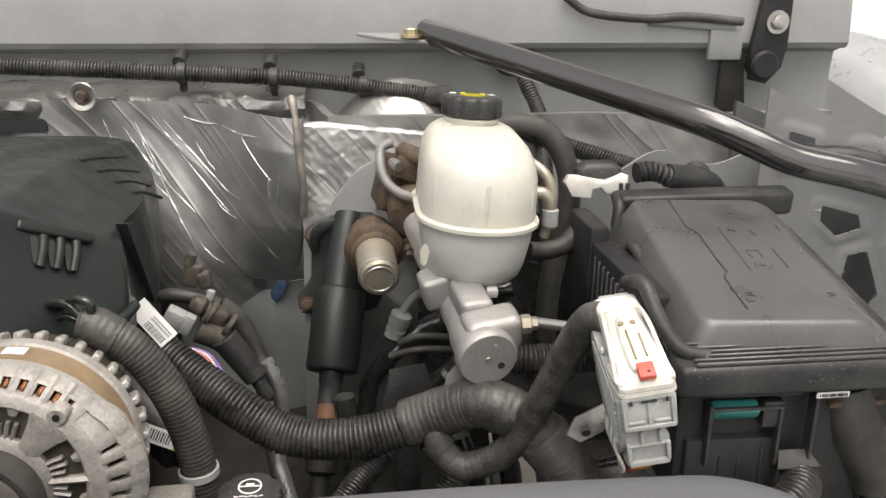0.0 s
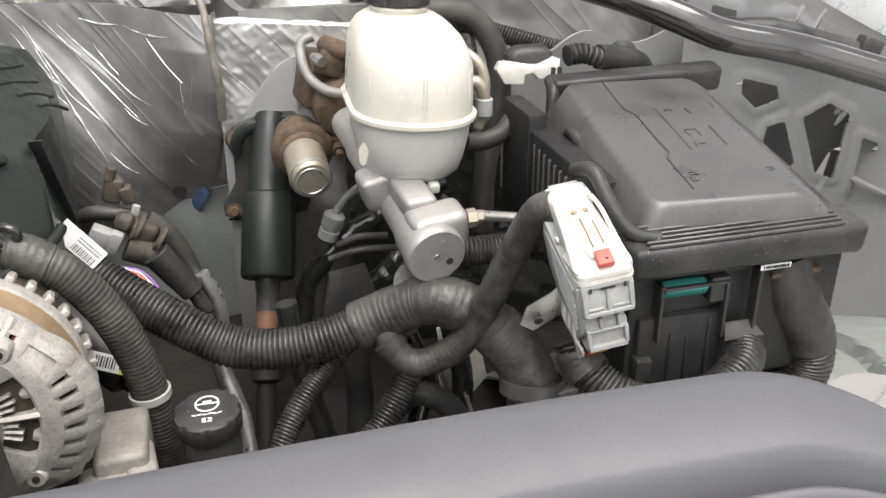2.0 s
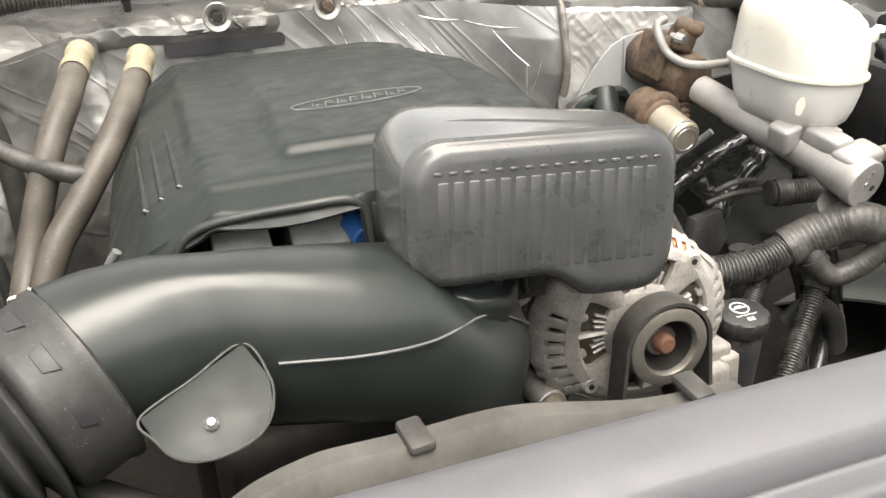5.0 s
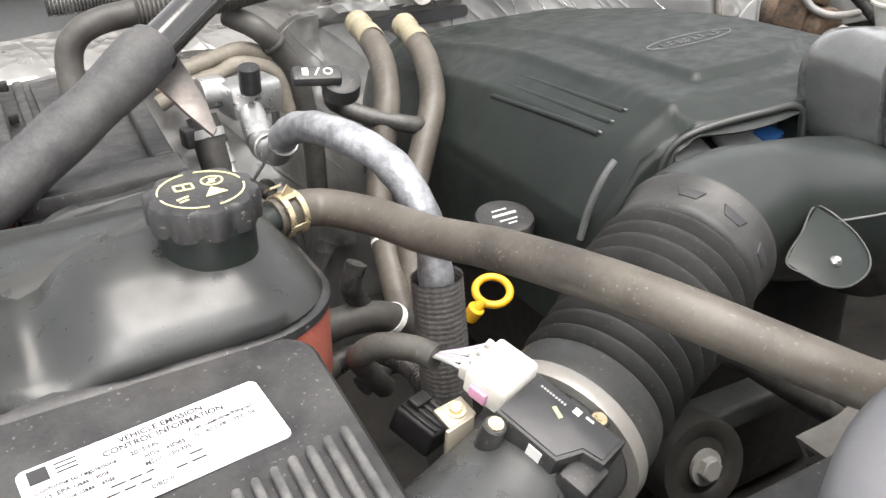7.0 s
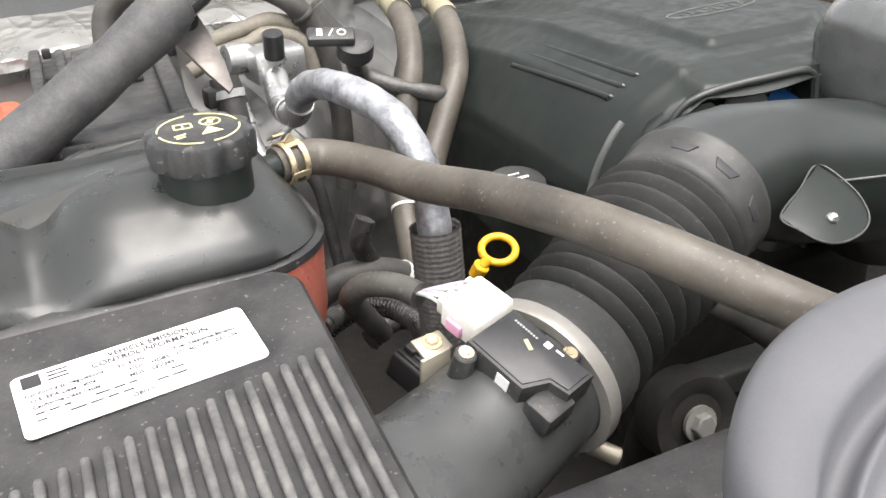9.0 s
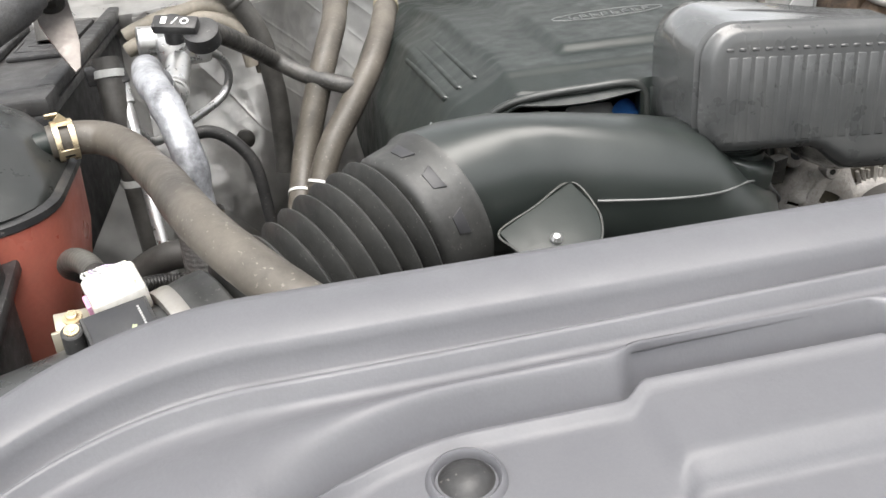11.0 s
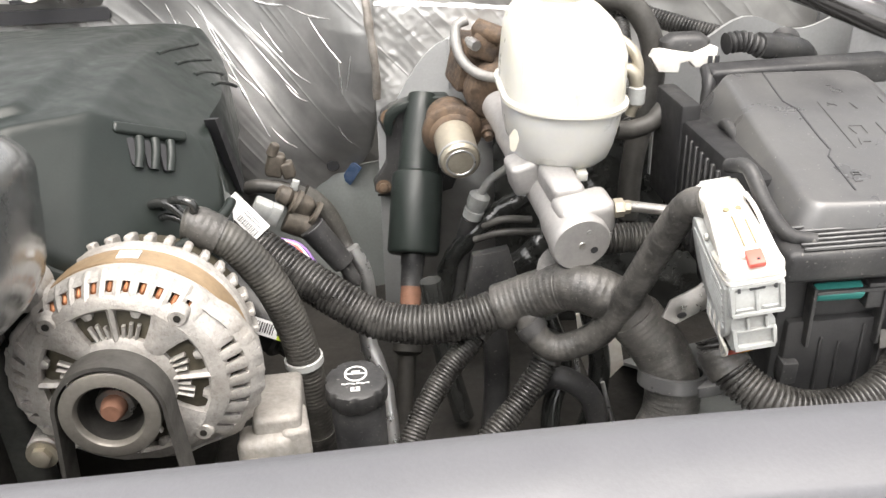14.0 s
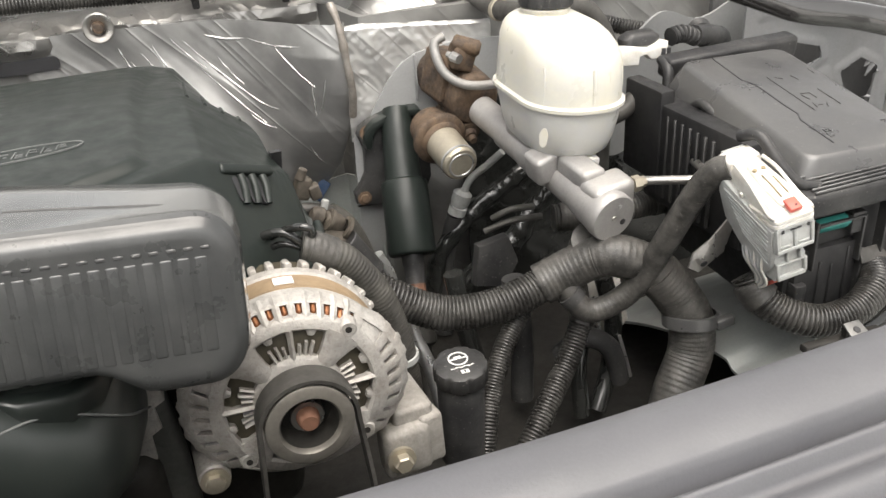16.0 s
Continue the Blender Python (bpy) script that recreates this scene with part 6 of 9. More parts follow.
def oval(c, d, rx, rz, n=28, up=(0, 0, 1), p=2.3):
    """A ring about c, square to d."""
    m = along(c, Vector(c) + Vector(d), up)
    out = []
    for k in range(n):
        a = 2 * math.pi * k / n
        u, v = math.cos(a), math.sin(a)
        s = (abs(u) ** p + abs(v) ** p) ** (-1 / p)
        out.append(m @ Vector((rx * u * s, rz * v * s, 0)))
    return out


def intake_tube():
    t = thing("intake_duct", (-0.52, 0.46, 1.12), "satin black moulded air intake duct with a bolted tab", "air duct")
    line = [((-0.678, 0.444, 1.203), (1, .30, .02), .047, .047), ((-0.655, 0.450, 1.204), (1, .24, 0), .048, .048), ((-0.62, 0.458, 1.204), (1, .18, 0), .050, .051), ((-0.595, 0.462, 1.203), (1, .16, -.01), .051, .0535), ((-0.57, 0.466, 1.202), (1, .14, -.03), .052, .056),
            ((-0.52, 0.474, 1.198), (1, .14, -.08), .054, .057), ((-0.480, 0.483, 1.186), (1, .16, -.20), .055, .058), ((-0.446, 0.491, 1.150), (1, .28, -.26), .055, .057), ((-0.428, 0.500, 1.140), (1, .65, -.16), .053, .056), ((-0.420, 0.520, 1.138), (.6, 1, -.1), .051, .056), ((-0.416, 0.550, 1.141), (.15, 1, -.05), .050, .055), ((-0.415, 0.585, 1.140), (0, 1, 0), .049, .055)]
    b = B()
    hoops = [oval(Vector(c) + Vector((0, 0.018 + 0.014 * sstep(-0.57, -0.655, c[0]), -0.008 + 0.020 * sstep(-0.50, -0.655, c[0]))), d, u, v) for c, d, u, v in line]
    for h, (c, d, u, v) in zip(hoops, line):
        mid = sum(h, Vector()) / len(h)
        hollow = 0.017 * math.exp(-((mid.x + 0.590) / 0.045) ** 2)
        for p in h:
            p.y += hollow * sstep(0.15, 0.9, (mid.y - p.y) / u)
    loft(b, hoops)
    part("tube", b, M_satin, t, smooth=60)
    b = B()
    goal = (1.208, 1.204, 1.198, 1.188, 1.176, 1.150, 1.120)
    seam = []
    for i, (h, z) in enumerate(zip(hoops[4:11], goal)):
        mid = sum(h, Vector()) / len(h)
        out = Vector((max(0.0, i - 3) / 3, -1 + max(0.0, i - 3) / 3, 0))
        side = [p for p in h if (p - mid).dot(out) > 0.02]
        hi = min((p for p in side if p.z >= z), key=lambda p: p.z, default=max(side, key=lambda p: p.z))
        lo = max((p for p in side if p.z < z), key=lambda p: p.z, default=hi)
        p = lo.lerp(hi, (z - lo.z) / (hi.z - lo.z) if hi.z - lo.z > 1e-5 else 0.0)
        seam.append(p + (p - mid).normalized() * 0.0016)
    hose(b, seam, 0.0010, 6, 0.004)
    part("mould_seam", b, M_litedge, t)
    # sloping deck that carries the resonator's neck
    deck = [(-0.4665, 0.556, 1.2195), (-0.454, 0.515, 1.2135), (-0.4425, 0.480, 1.2080), (-0.430, 0.476, 1.2035), (-0.404, 0.486, 1.1955), (-0.386, 0.512, 1.1890), (-0.378, 0.545, 1.1850), (-0.380, 0.580, 1.1850), (-0.42, 0.592, 1.200), (-0.455, 0.585, 1.214)]
    mid = Vector((-0.422, 0.532, 0))
    b = B()
    tiers = []
    for grow, drop in ((0.96, 0.0), (1.0, -0.0015), (1.01, -0.008), (0.97, -0.022), (0.8, -0.04)):
        tiers.append([mid + (Vector((x, y, 0)) - mid) * grow + Vector((0, 0, z + drop)) for x, y, z in deck])
    loft(b, tiers)
    part("neck_saddle", b, M_satin, t, smooth=50)
    # hanging teardrop tab
    m = pose(-0.604, 0.413, 1.199, 28, 0, 0)
    out = [(0.024, 0.045), (0.0345, 0.021), (0.0335, 0.004), (0.0275, -0.008), (0.0165, -0.0155), (0.002, -0.0190), (-0.011, -0.0185), (-0.022, -0.0125), (-0.029, -0.002), (-0.0355, 0.0125), (-0.006, 0.029)][::-1]
    b = B()
    prism(b, out, 0.003, m, 0.0006)
    tab = part("tab", b, M_engine, t, "teardrop mounting tab")
    b = B()
    hose(b, [m @ Vector((x, z, 0.0032)) for x, z in out + out[:1]], 0.0008, 6, 0.003)
    part("rim", b, M_front, tab)
    b = B()
    lathe(b, [(0, 0.008), (0.0022, 0.0075), (0.0042, 0.005), (0.0042, 0.003)], m @ pose(0, 0, 0), 18)
    part("rivet", b, M_alu, tab, "bright rivet")


intake_tube()


def throttle_body():
    t = thing("throttle_body", (-0.36, 0.59, 1.05), "dull cast aluminium throttle body behind the intake duct", "throttle body")
    b = B()
    out = [(-0.395, 1.045), (-0.372, 1.060), (-0.372, 1.083), (-0.363, 1.088), (-0.365, 1.108), (-0.356, 1.113), (-0.358, 1.128), (-0.348, 1.134), (-0.350, 1.141), (-0.395, 1.150)]
    prism(b, [(x, z) for x, z in out], 0.03, Matrix(((1, 0, 0, 0), (0, 0, -1, 0.602), (0, 1, 0, 0), (0, 0, 0, 1))), 0.0015)
    part("casting", b, M_cast, t)
    b = B()
    prism(b, [(-0.385, 1.183), (-0.366, 1.178), (-0.358, 1.172), (-0.350, 1.160), (-0.336, 1.163), (-0.338, 1.138), (-0.380, 1.138)], 0.014, Matrix(((1, 0, 0, 0), (0, 0, -1, 0.582), (0, 1, 0, 0), (0, 0, 0, 1))), 0.0015)
    part("motor_cover", b, M_dusty, t, "dusty plastic actuator cover")
    b = B()
    cyl(b, (-0.360, 0.566, 1.176), (-0.356, 0.566, 1.145), 0.0025, seg=10)
    part("cover_rib", b, M_dusty, t)


throttle_body()


def bellows():
    t = thing("intake_bellows", (-0.76, 0.41, 1.14), "dusty black ribbed rubber intake bellows between duct and air meter", "bellows")
    p0, p1 = Vector((-0.826, 0.403, 1.168)), Vector((-0.677, 0.474, 1.206))
    m = along(p0, p1)
    L = (p1 - p0).length
    prof = [(0.046, -0.0105), (0.0494, -0.0105), (0.0500, -0.0095), (0.0500, 0.0060), (0.0490, 0.0075), (0.0487, 0.0130), (0.0480, 0.0145), (0.0455, 0.016)]
    n = 9
    for k in range(n):
        z = 0.018 + (L - 0.058) * k / (n - 1)
        r = 0.0505 + 0.0065 * sstep(2, 6, k)
        prof += [(r - 0.018, z), (r - 0.015, z + 0.0016), (r - 0.002, z + 0.0052), (r, z + 0.0068), (r - 0.0008, z + 0.0082), (r - 0.013, z + 0.0118)]
    prof += [(0.0505, L - 0.026), (0.0535, L - 0.024), (0.0545, L - 0.020), (0.0545, L + 0.004), (0.0565, L + 0.006), (0.0565, L + 0.011), (0.053, L + 0.013), (0.049, L + 0.013)]
    b = B()
    lathe(b, prof, m, 64)
    part("ribbed_tube", b, mat("bellows_rubber", (0.034, 0.0345, 0.033), 0.46, 0, 0.2, 30, 260, 0.12, DUST, 0.16, 20, spec=0.45, speck=(0.26, 0.25, 0.23), speck_amt=0.35, speck_scale=420, speck_lo=0.68), t, smooth=50)
    for a in (66, 100, 136):
        # tapered slot in the cuff, on the upper and forward side
        b = B()
        k = m @ Matrix.Rotation(radians(a + 28), 4, 'Z') @ Matrix(((0, 0, 1, 0.0530), (1, 0, 0, 0), (0, 1, 0, L - 0.008), (0, 0, 0, 1)))
        prism(b, [(-0.0095, 0.0042), (-0.0060, -0.0042), (0.0060, -0.0042), (0.0095, 0.0042)], 0.0021, k, 0.0003)
        part("slot", b, M_ink, t)


bellows()


def air_meter():
    t = thing("air_flow_meter", (-0.885, 0.35, 1.15), "black air flow meter with white plug on its housing", "air meter")
    p0, p1 = Vector((-0.955, 0.345, 1.146)), Vector((-0.826, 0.403, 1.166))
    m = along(p0, p1)
    b = B()
    L = (p1 - p0).length
    lathe(b, [(0.060, -0.02), (0.056, 0.0), (0.047, 0.03), (0.044, 0.06), (0.044, L), (0.03, L)], m, 48)
    part("housing", b, M_reso, t, "grey-black tapering housing")
    b = B()
    lathe(b, [(0.0445, L - 0.022), (0.0515, L - 0.022), (0.0520, L - 0.021), (0.0520, L - 0.0125), (0.0515, L - 0.0112), (0.0445, L - 0.0105)], m, 48)
    part("band_clamp", b, mat("pale_steel", (0.33, 0.315, 0.29), 0.4, 0.35, 0.1, 40, 260, 0.1, (0.25, 0.23, 0.2), 0.3, 20), t, "pale steel band clamp")
    b = B()
    cyl(b, (-0.815, 0.383, 1.112), (-0.800, 0.372, 1.104), 0.006, 0.006, 12)
    box(b, (-0.825, 0.378, 1.128), (0.006, 0.006, 0.03), (0, 20, 0), 0.001)
    part("clamp_screw", b, M_zinc, t)
    # electronics box on top: x across, y towards the plug
    gx = Vector((0.935, 0.35, 0.05)).normalized()
    gy = Vector((-0.14, 0.91, 0.36))
    gy = (gy - gx * gy.dot(gx)).normalized()
    gz = gx.cross(gy)
    o = Vector((-0.8680, 0.3605, 1.2075))
    g = Matrix(((gx.x, gy.x, gz.x, o.x), (gx.y, gy.y, gz.y, o.y), (gx.z, gy.z, gz.z, o.z), (0, 0, 0, 1)))
    b = B()
    prism(b, [(-0.0185, 0.0285), (0.0195, 0.0285), (0.0195, -0.0290), (-0.0015, -0.0290), (-0.0035, -0.0175), (-0.0185, -0.0110)], 0.018, g @ Matrix.Translation((0, 0, -0.018)), 0.0012)
    sb = part("sensor_box", b, M_black, t, "flat black sensor box")
    b = B()
    prism(b, [(-0.0165, 0.0265), (0.0172, 0.0265), (0.0172, -0.0268), (0.0000, -0.0268), (-0.0018, -0.0158), (-0.0165, -0.0092)], 0.0008, g, 0.0003)
    lid = part("flush_lid", b, mat("blue_black_lid", (0.022, 0.023, 0.026), 0.40, 0, 0.12, 30, 400, 0.05, DUST, 0.12), sb, "dull blue-black lid panel")
    b = B()
    box(b, (-0.0075, -0.0235, -0.0130), (0.022, 0.018, 0.014), (0, 0, 0), 0.002, m=g)
    part("lower_step", b, M_black, sb)
    for k in range(9):
        b = B()
        box(b, (0.0128, 0.0215 - 0.0019 * k, 0.0009), (0.0013, 0.0011, 0.0003), (0, 0, 0), 0, m=g)
        part("print_bar", b, M_greyplug, lid)
    b = B()
    box(b, (0.0055, 0.0060, 0.0010), (0.0026, 0.0075, 0.0003), (0, 0, -24), 0, m=g)
    part("paint_dab", b, mat("pale_green_dab", (0.30, 0.33, 0.20), 0.5), lid, "pale green paint dab")
    for x, y, w, d in ((0.0140, -0.0010, 0.0040, 0.0040), (0.0150, -0.0085, 0.0012, 0.0050)):
        b = B()
        box(b, (x, y, 0.0010), (w, d, 0.0004), (0, 0, 0), 0, m=g)
        part("print", b, M_mark, lid)
    b = B()
    box(b, (-0.0187, 0.0010, -0.0070), (0.0006, 0.0085, 0.0080), (0, 0, 0), 0, m=g)
    part("side_label", b, M_mark, sb, "small pale square label")
    for x, y, z in ((-0.0240, 0.0235, -0.0100), (0.0215, -0.0110, -0.0100)):
        b = B()
        cyl(b, g @ Vector((x, y, z - 0.012)), g @ Vector((x, y, z + 0.0085)), 0.0068, 0.0062, 18, 0.001)
        lug = part("screw_lug", b, M_black, sb)
        b = B()
        lathe(b, [(0, 0.0016), (0.0020, 0.0014), (0.0022, 0.0006), (0.0042, 0.0006), (0.0042, -0.003)], g @ pose(x, y, z + 0.0090), 14)
        part("screw", b, M_gold, lug, "brass screw")
    # white plug and its wires
    hx = Vector((0.94, 0.33, 0.14)).normalized()
    hy = Vector((-0.24, 0.90, 0.30))
    hy = (hy - hx * hy.dot(hx)).normalized()
    hz = hx.cross(hy)
    o = Vector((-0.8770, 0.4030, 1.2170))
    h = Matrix(((hx.x, hy.x, hz.x, o.x), (hx.y, hy.y, hz.y, o.y), (hx.z, hy.z, hz.z, o.z), (0, 0, 0, 1))) @ Matrix.Scale(0.88, 4)
    b = B()
    stack(b, [(-0.011, .034, .029, .002, 0, 0), (-0.010, .036, .031, .003, 0, 0), (0.007, .036, .031, .003, 0, 0), (0.009, .034, .029, .0025, 0, 0)], h, 4)
    plug = part("white_plug", b, M_nylon, t, "white wiring plug")
    b = B()
    stack(b, [(0.008, .0200, .024, .002, .004, .002), (0.0125, .0190, .022, .002, .004, .002), (0.0135, .0170, .020, .002, .004, .002)], h, 4)
    part("latch", b, M_nylon, plug, "raised white latch")
    for k in range(4):
        b = B()
        box(b, (-0.0125 + 0.0083 * k, 0.0175, -0.001), (0.0052, 0.008, 0.012), (0, 0, 0), 0.001, m=h)
        part("comb_tooth", b, M_nylon, plug)
    for x, y in ((-0.004, 0.010), (0.011, 0.010), (0.0035, -0.004)):
        b = B()
        box(b, (x, y, 0.0138), (0.0030, 0.0026, 0.0006), (0, 0, 0), 0, m=h)
        part("slot", b, M_greyplug, plug)
    b = B()
    box(b, (-0.0190, 0.002, -0.003), (0.004, 0.013, 0.010), (0, 0, 0), 0.0015, m=h)
    part("pink_lock", b, mat("pink_clip", (0.62, 0.30, 0.45), 0.4), plug, "pink locking clip")
    for k in range(6):
        b = B()
        hose(b, [h @ Vector((-0.0125 + 0.005 * k, 0.020, -0.001 + 0.003 * (k % 2))), h @ Vector((-0.015 + 0.003 * k, 0.028, 0.001)), Vector((-0.897 + 0.0008 * k, 0.447, 1.212))], 0.0011, 6)
        part("wire", b, (M_greyplug, M_nylon, mat("lilac_wire", (0.40, 0.33, 0.45), 0.4))[k % 3], plug, smooth=60)
    b = B()
    wrapped(b, [(-0.8955, 0.443, 1.212), (-0.903, 0.458, 1.213), (-0.915, 0.478, 1.208), (-0.922, 0.492, 1.196), (-0.915, 0.515, 1.175), (-0.89, 0.54, 1.13)], 0.0078, 0.004)
    part("taped_lead", b, M_dusty, t, "taped wiring lead")


air_meter()


def air_box():
    t = thing("air_filter_box", (-1.09, 0.37, 1.0), "dark grey air filter box with ribbed lid and white label", "air box")

    def lz(y):
        return 1.2265 + 0.16 * (y - 0.43)

    m = Matrix.Translation((-1.075, 0.355, lz(0.355))) @ pose(0, 0, 0, 9, 0, 0)
    b = B()
    stack(b, [(-0.20, .22, .24, .02, 0, 0), (-0.03, .238, .262, .022, 0, 0), (-0.012, .238, .262, .022, 0, 0), (-0.004, .234, .256, .02, 0, 0), (0.0, .228, .248, .018, 0, 0)], m)
    body = part("box", b, M_black, t)
    b = B()
    box(b, (0, 0, -0.032), (0.246, 0.278, 0.012), (0, 0, 0), 0.003, m=m)
    part("rim", b, M_black, t)
    for k in range(22):
        b = B()
        x = 0.105 - 0.0097 * k
        y1 = 0.045 - 0.0022 * k
        box(b, (x, (y1 - 0.115) / 2, 0.0010), (0.0052, y1 + 0.115, 0.0085), (0, 0, 0), 0.0025, 3, m=m)
        part("rib", b, M_rib, body)
    # emission label
    lm = Matrix.Translation((-1.0535, 0.4235, lz(0.4235) + 0.0009)) @ pose(0, 0, 0, 9, 0, 6.5)
    b = B()
    prism(b, rrect(0.118, 0.046, 0.004), 0.0005, lm, 0)
    lab = part("emission_label", b, M_white, t, "white printed emission label")
    for txt, size, x, y in (("VEHICLE EMISSION", 0.0050, 0.008, 0.0180), ("CONTROL INFORMATION", 0.0050, 0.008, 0.0130), ("Conforms to regulations", 0.0037, -0.036, 0.0066), ("2015 FFV", 0.0037, -0.004, 0.0066), ("Fuel: Gasoline/Ethanol", 0.0037, 0.034, 0.0066),
                            ("U.S. EPA class / stds", 0.0037, -0.0375, 0.0018), ("HDV / HD85 - 10   40 CFR 1037.104", 0.0037, 0.022, 0.0018), ("California class / stds", 0.0037, -0.037, -0.003), ("MDV / LEV395", 0.0037, 0.004, -0.003), ("OBD II", 0.0037, -0.004, -0.0176)):
        words(txt, size, lm @ pose(x, y, 0.0008), M_ink, lab, depth=0.0001)
    rnd = random.Random(4)
    for r in range(2):
        b = B()
        x = -0.052
        while x < 0.02:
            w = rnd.uniform(0.003, 0.008)
            if rnd.random() < 0.78:
                box(b, (x + w / 2, -0.0078 - 0.0048 * r, 0.0007), (w, 0.0011, 0.0002), (0, 0, 0), 0, m=lm)
            x += w + 0.0018
        part("print_line", b, M_ink, lab)
    b = B()
    box(b, (0.0, 0.0096, 0.0007), (0.108, 0.0003, 0.0002), (0, 0, 0), 0, m=lm)
    part("rule", b, M_ink, lab)
    b = B()
    box(b, (-0.050, 0.0165, 0.0007), (0.009, 0.009, 0.0002), (0, 0, 0), 0, m=lm)
    part("printed_square", b, M_ink, lab)
    for j in range(3):
        b = B()
        box(b, (-0.0375, 0.0195 - 0.0028 * j, 0.0007), (0.010, 0.0010, 0.0002), (0, 0, 0), 0, m=lm)
        part("print_line", b, M_ink, lab)
    b = B()
    bolt(b, (-1.165, 0.462, lz(0.462)), (0, -0.1, 1), 0.007, 0.004)
    part("lid_screw", b, M_dark, t)


air_box()


def coolant_tank():
    t = thing("coolant_tank", (-1.08, 0.56, 1.08), "black-shielded coolant surge tank with red-brown lower half and screw cap", "coolant tank")
    m = Matrix.Translation((-1.112, 0.572, 0))
    b = B()
    lv = [(1.232, .362, .174, .05, 0, 0), (1.237, .364, .176, .05, 0, 0), (1.244, .356, .168, .05, 0, .002), (1.252, .344, .15, .05, 0, .006), (1.264, .328, .125, .048, 0, .010), (1.271, .30, .095, .04, 0, .012), (1.274, .25, .06, .028, 0, .012)]
    rings = []
    for z, w, d, r, dx, dy in lv:
        ring = []
        outl = rrect(w, d, r, 8)
        dense = []
        for i, ((x0, y0), (x1, y1)) in enumerate(zip(outl, outl[1:] + outl[:1])):
            cut = 24 if i % 9 == 8 else 1
            dense += [(x0 + (x1 - x0) * k / cut, y0 + (y1 - y0) * k / cut) for k in range(cut)]
        for x, y in dense:
            q = Vector((x + dx - 1.112, y + dy + 0.572, z))
            h = (z - 1.232) / 0.042
            dip = math.exp(-((q.x + 1.093) / 0.017) ** 2)
            swell = math.exp(-((q.x + 1.050) / 0.028) ** 2) + math.exp(-((q.x + 1.140) / 0.030) ** 2)
            q.z += h * (0.007 * swell - 0.015 * dip + 0.011 * math.exp(-((q.x + 0.99) / 0.035) ** 2) - 0.014 * sstep(-1.16, -1.27, q.x))
            q.y += 4 * h * (1 - h) * (0.010 * dip - 0.008 * swell - 0.010 * math.exp(-((q.x + 0.985) / 0.04) ** 2)) * (1 if y < 0 else -0.5)
            w = noise.noise(Vector((q.x * 15, q.y * 9, 3))) + 0.4 * noise.noise(Vector((q.x * 34, q.y * 26, 5)))
            q += Vector((0, -0.003, 0.0035)) * w * min(h * 3, 1) * min((1.1 - h) * 3, 1)
            ring.append(q)
        rings.append(ring)
    loft(b, rings)
    part("shield", b, M_shield, t, "satin black upper shield", 60)
    b = B()
    stack(b, [(1.226, .370, .182, .055, 0, 0), (1.228, .374, .186, .057, 0, 0), (1.233, .374, .186, .057, 0, 0), (1.236, .366, .178, .055, 0, 0)], m, 10)
    part("seam_flange", b, M_black, t)
    b = B()
    stack(b, [(1.06, .31, .13, .04, 0, 0), (1.08, .33, .145, .045, 0, 0), (1.18, .366, .180, .054, 0, 0), (1.227, .371, .184, .056, 0, 0)], m, 10)
    part("lower_half", b, M_coolant, t, "red-brown translucent lower half")
    c = Vector((-0.991, 0.535, 1.2855))
    n = along(c, c + Vector((0.02, -0.06, 1))) @ Matrix.Scale(0.92, 4)
    b = B()
    lathe(b, [(0.030, -0.022), (0.030, 0.002), (0.032, 0.003), (0.032, 0.007), (0, 0.007)], n, 36)
    part("neck", b, M_engine, t)
    b = B()
    rings = []
    for r, h in ((0.033, 0.004), (0.035, 0.005), (0.0355, 0.009), (0.0355, 0.020), (0.034, 0.0235), (0.030, 0.0245)):
        ring = []
        for a in np.linspace(0, 2 * math.pi, 112, endpoint=False):
            f = 1 - 0.105 * (0.5 + 0.5 * math.cos(10 * a)) ** 1.5 * (1 if h < 0.024 else 0.4)
            ring.append((r * f * math.cos(a), r * f * math.sin(a), h))
        rings.append(ring)
    loft(b, rings, m=n)
    cap = part("cap", b, M_black, t, "black fluted pressure cap with cream signs", 50)
    b = B()
    for k in range(48):
        a = 2 * math.pi * k / 48
        if (k % 12) not in (0, 1):
            box(b, (0.0258 * math.cos(a), 0.0258 * math.sin(a), 0.0248), (0.0010, 0.0036, 0.0005), (0, 0, math.degrees(a)), 0, m=n)
    for k in range(20):
        a = 2 * math.pi * k / 20
        box(b, (0.009 + 0.0065 * math.cos(a), 0.009 + 0.0065 * math.sin(a), 0.0248), (0.0010, 0.0024, 0.0005), (0, 0, math.degrees(a)), 0, m=n)
    box(b, (0.009, 0.009, 0.0248), (0.010, 0.0014, 0.0005), (0, 0, 40), 0, m=n)
    box(b, (0.009, 0.009, 0.0248), (0.003, 0.006, 0.0005), (0, 0, 0), 0, m=n)
    for q in ((-0.009, 0.011, .010, .0012, 0), (-0.009, 0.003, .010, .0012, 0), (-0.0145, 0.007, .0012, .008, 0), (-0.0035, 0.007, .0012, .008, 0), (-0.009, 0.007, .0012, .008, 0), (-0.013, -0.008, .008, .0014, 20), (-0.013, -0.012, .006, .0014, 20)):
        box(b, (q[0], q[1], 0.0248), (q[2], q[3], 0.0005), (0, 0, q[4]), 0, m=n)
    prism(b, [(0.0, -0.012), (0.014, -0.010), (0.006, 0.0)], 0.0005, n @ pose(0, 0, 0.0246), 0)
    part("cream_sign", b, M_markyel, cap)
    # outlet stub for the hose
    b = B()
    hose(b, [(-0.962, 0.575, 1.252), (-0.94, 0.587, 1.254), (-0.915, 0.594, 1.254)], 0.010, 16)
    part("outlet", b, M_engine, t)


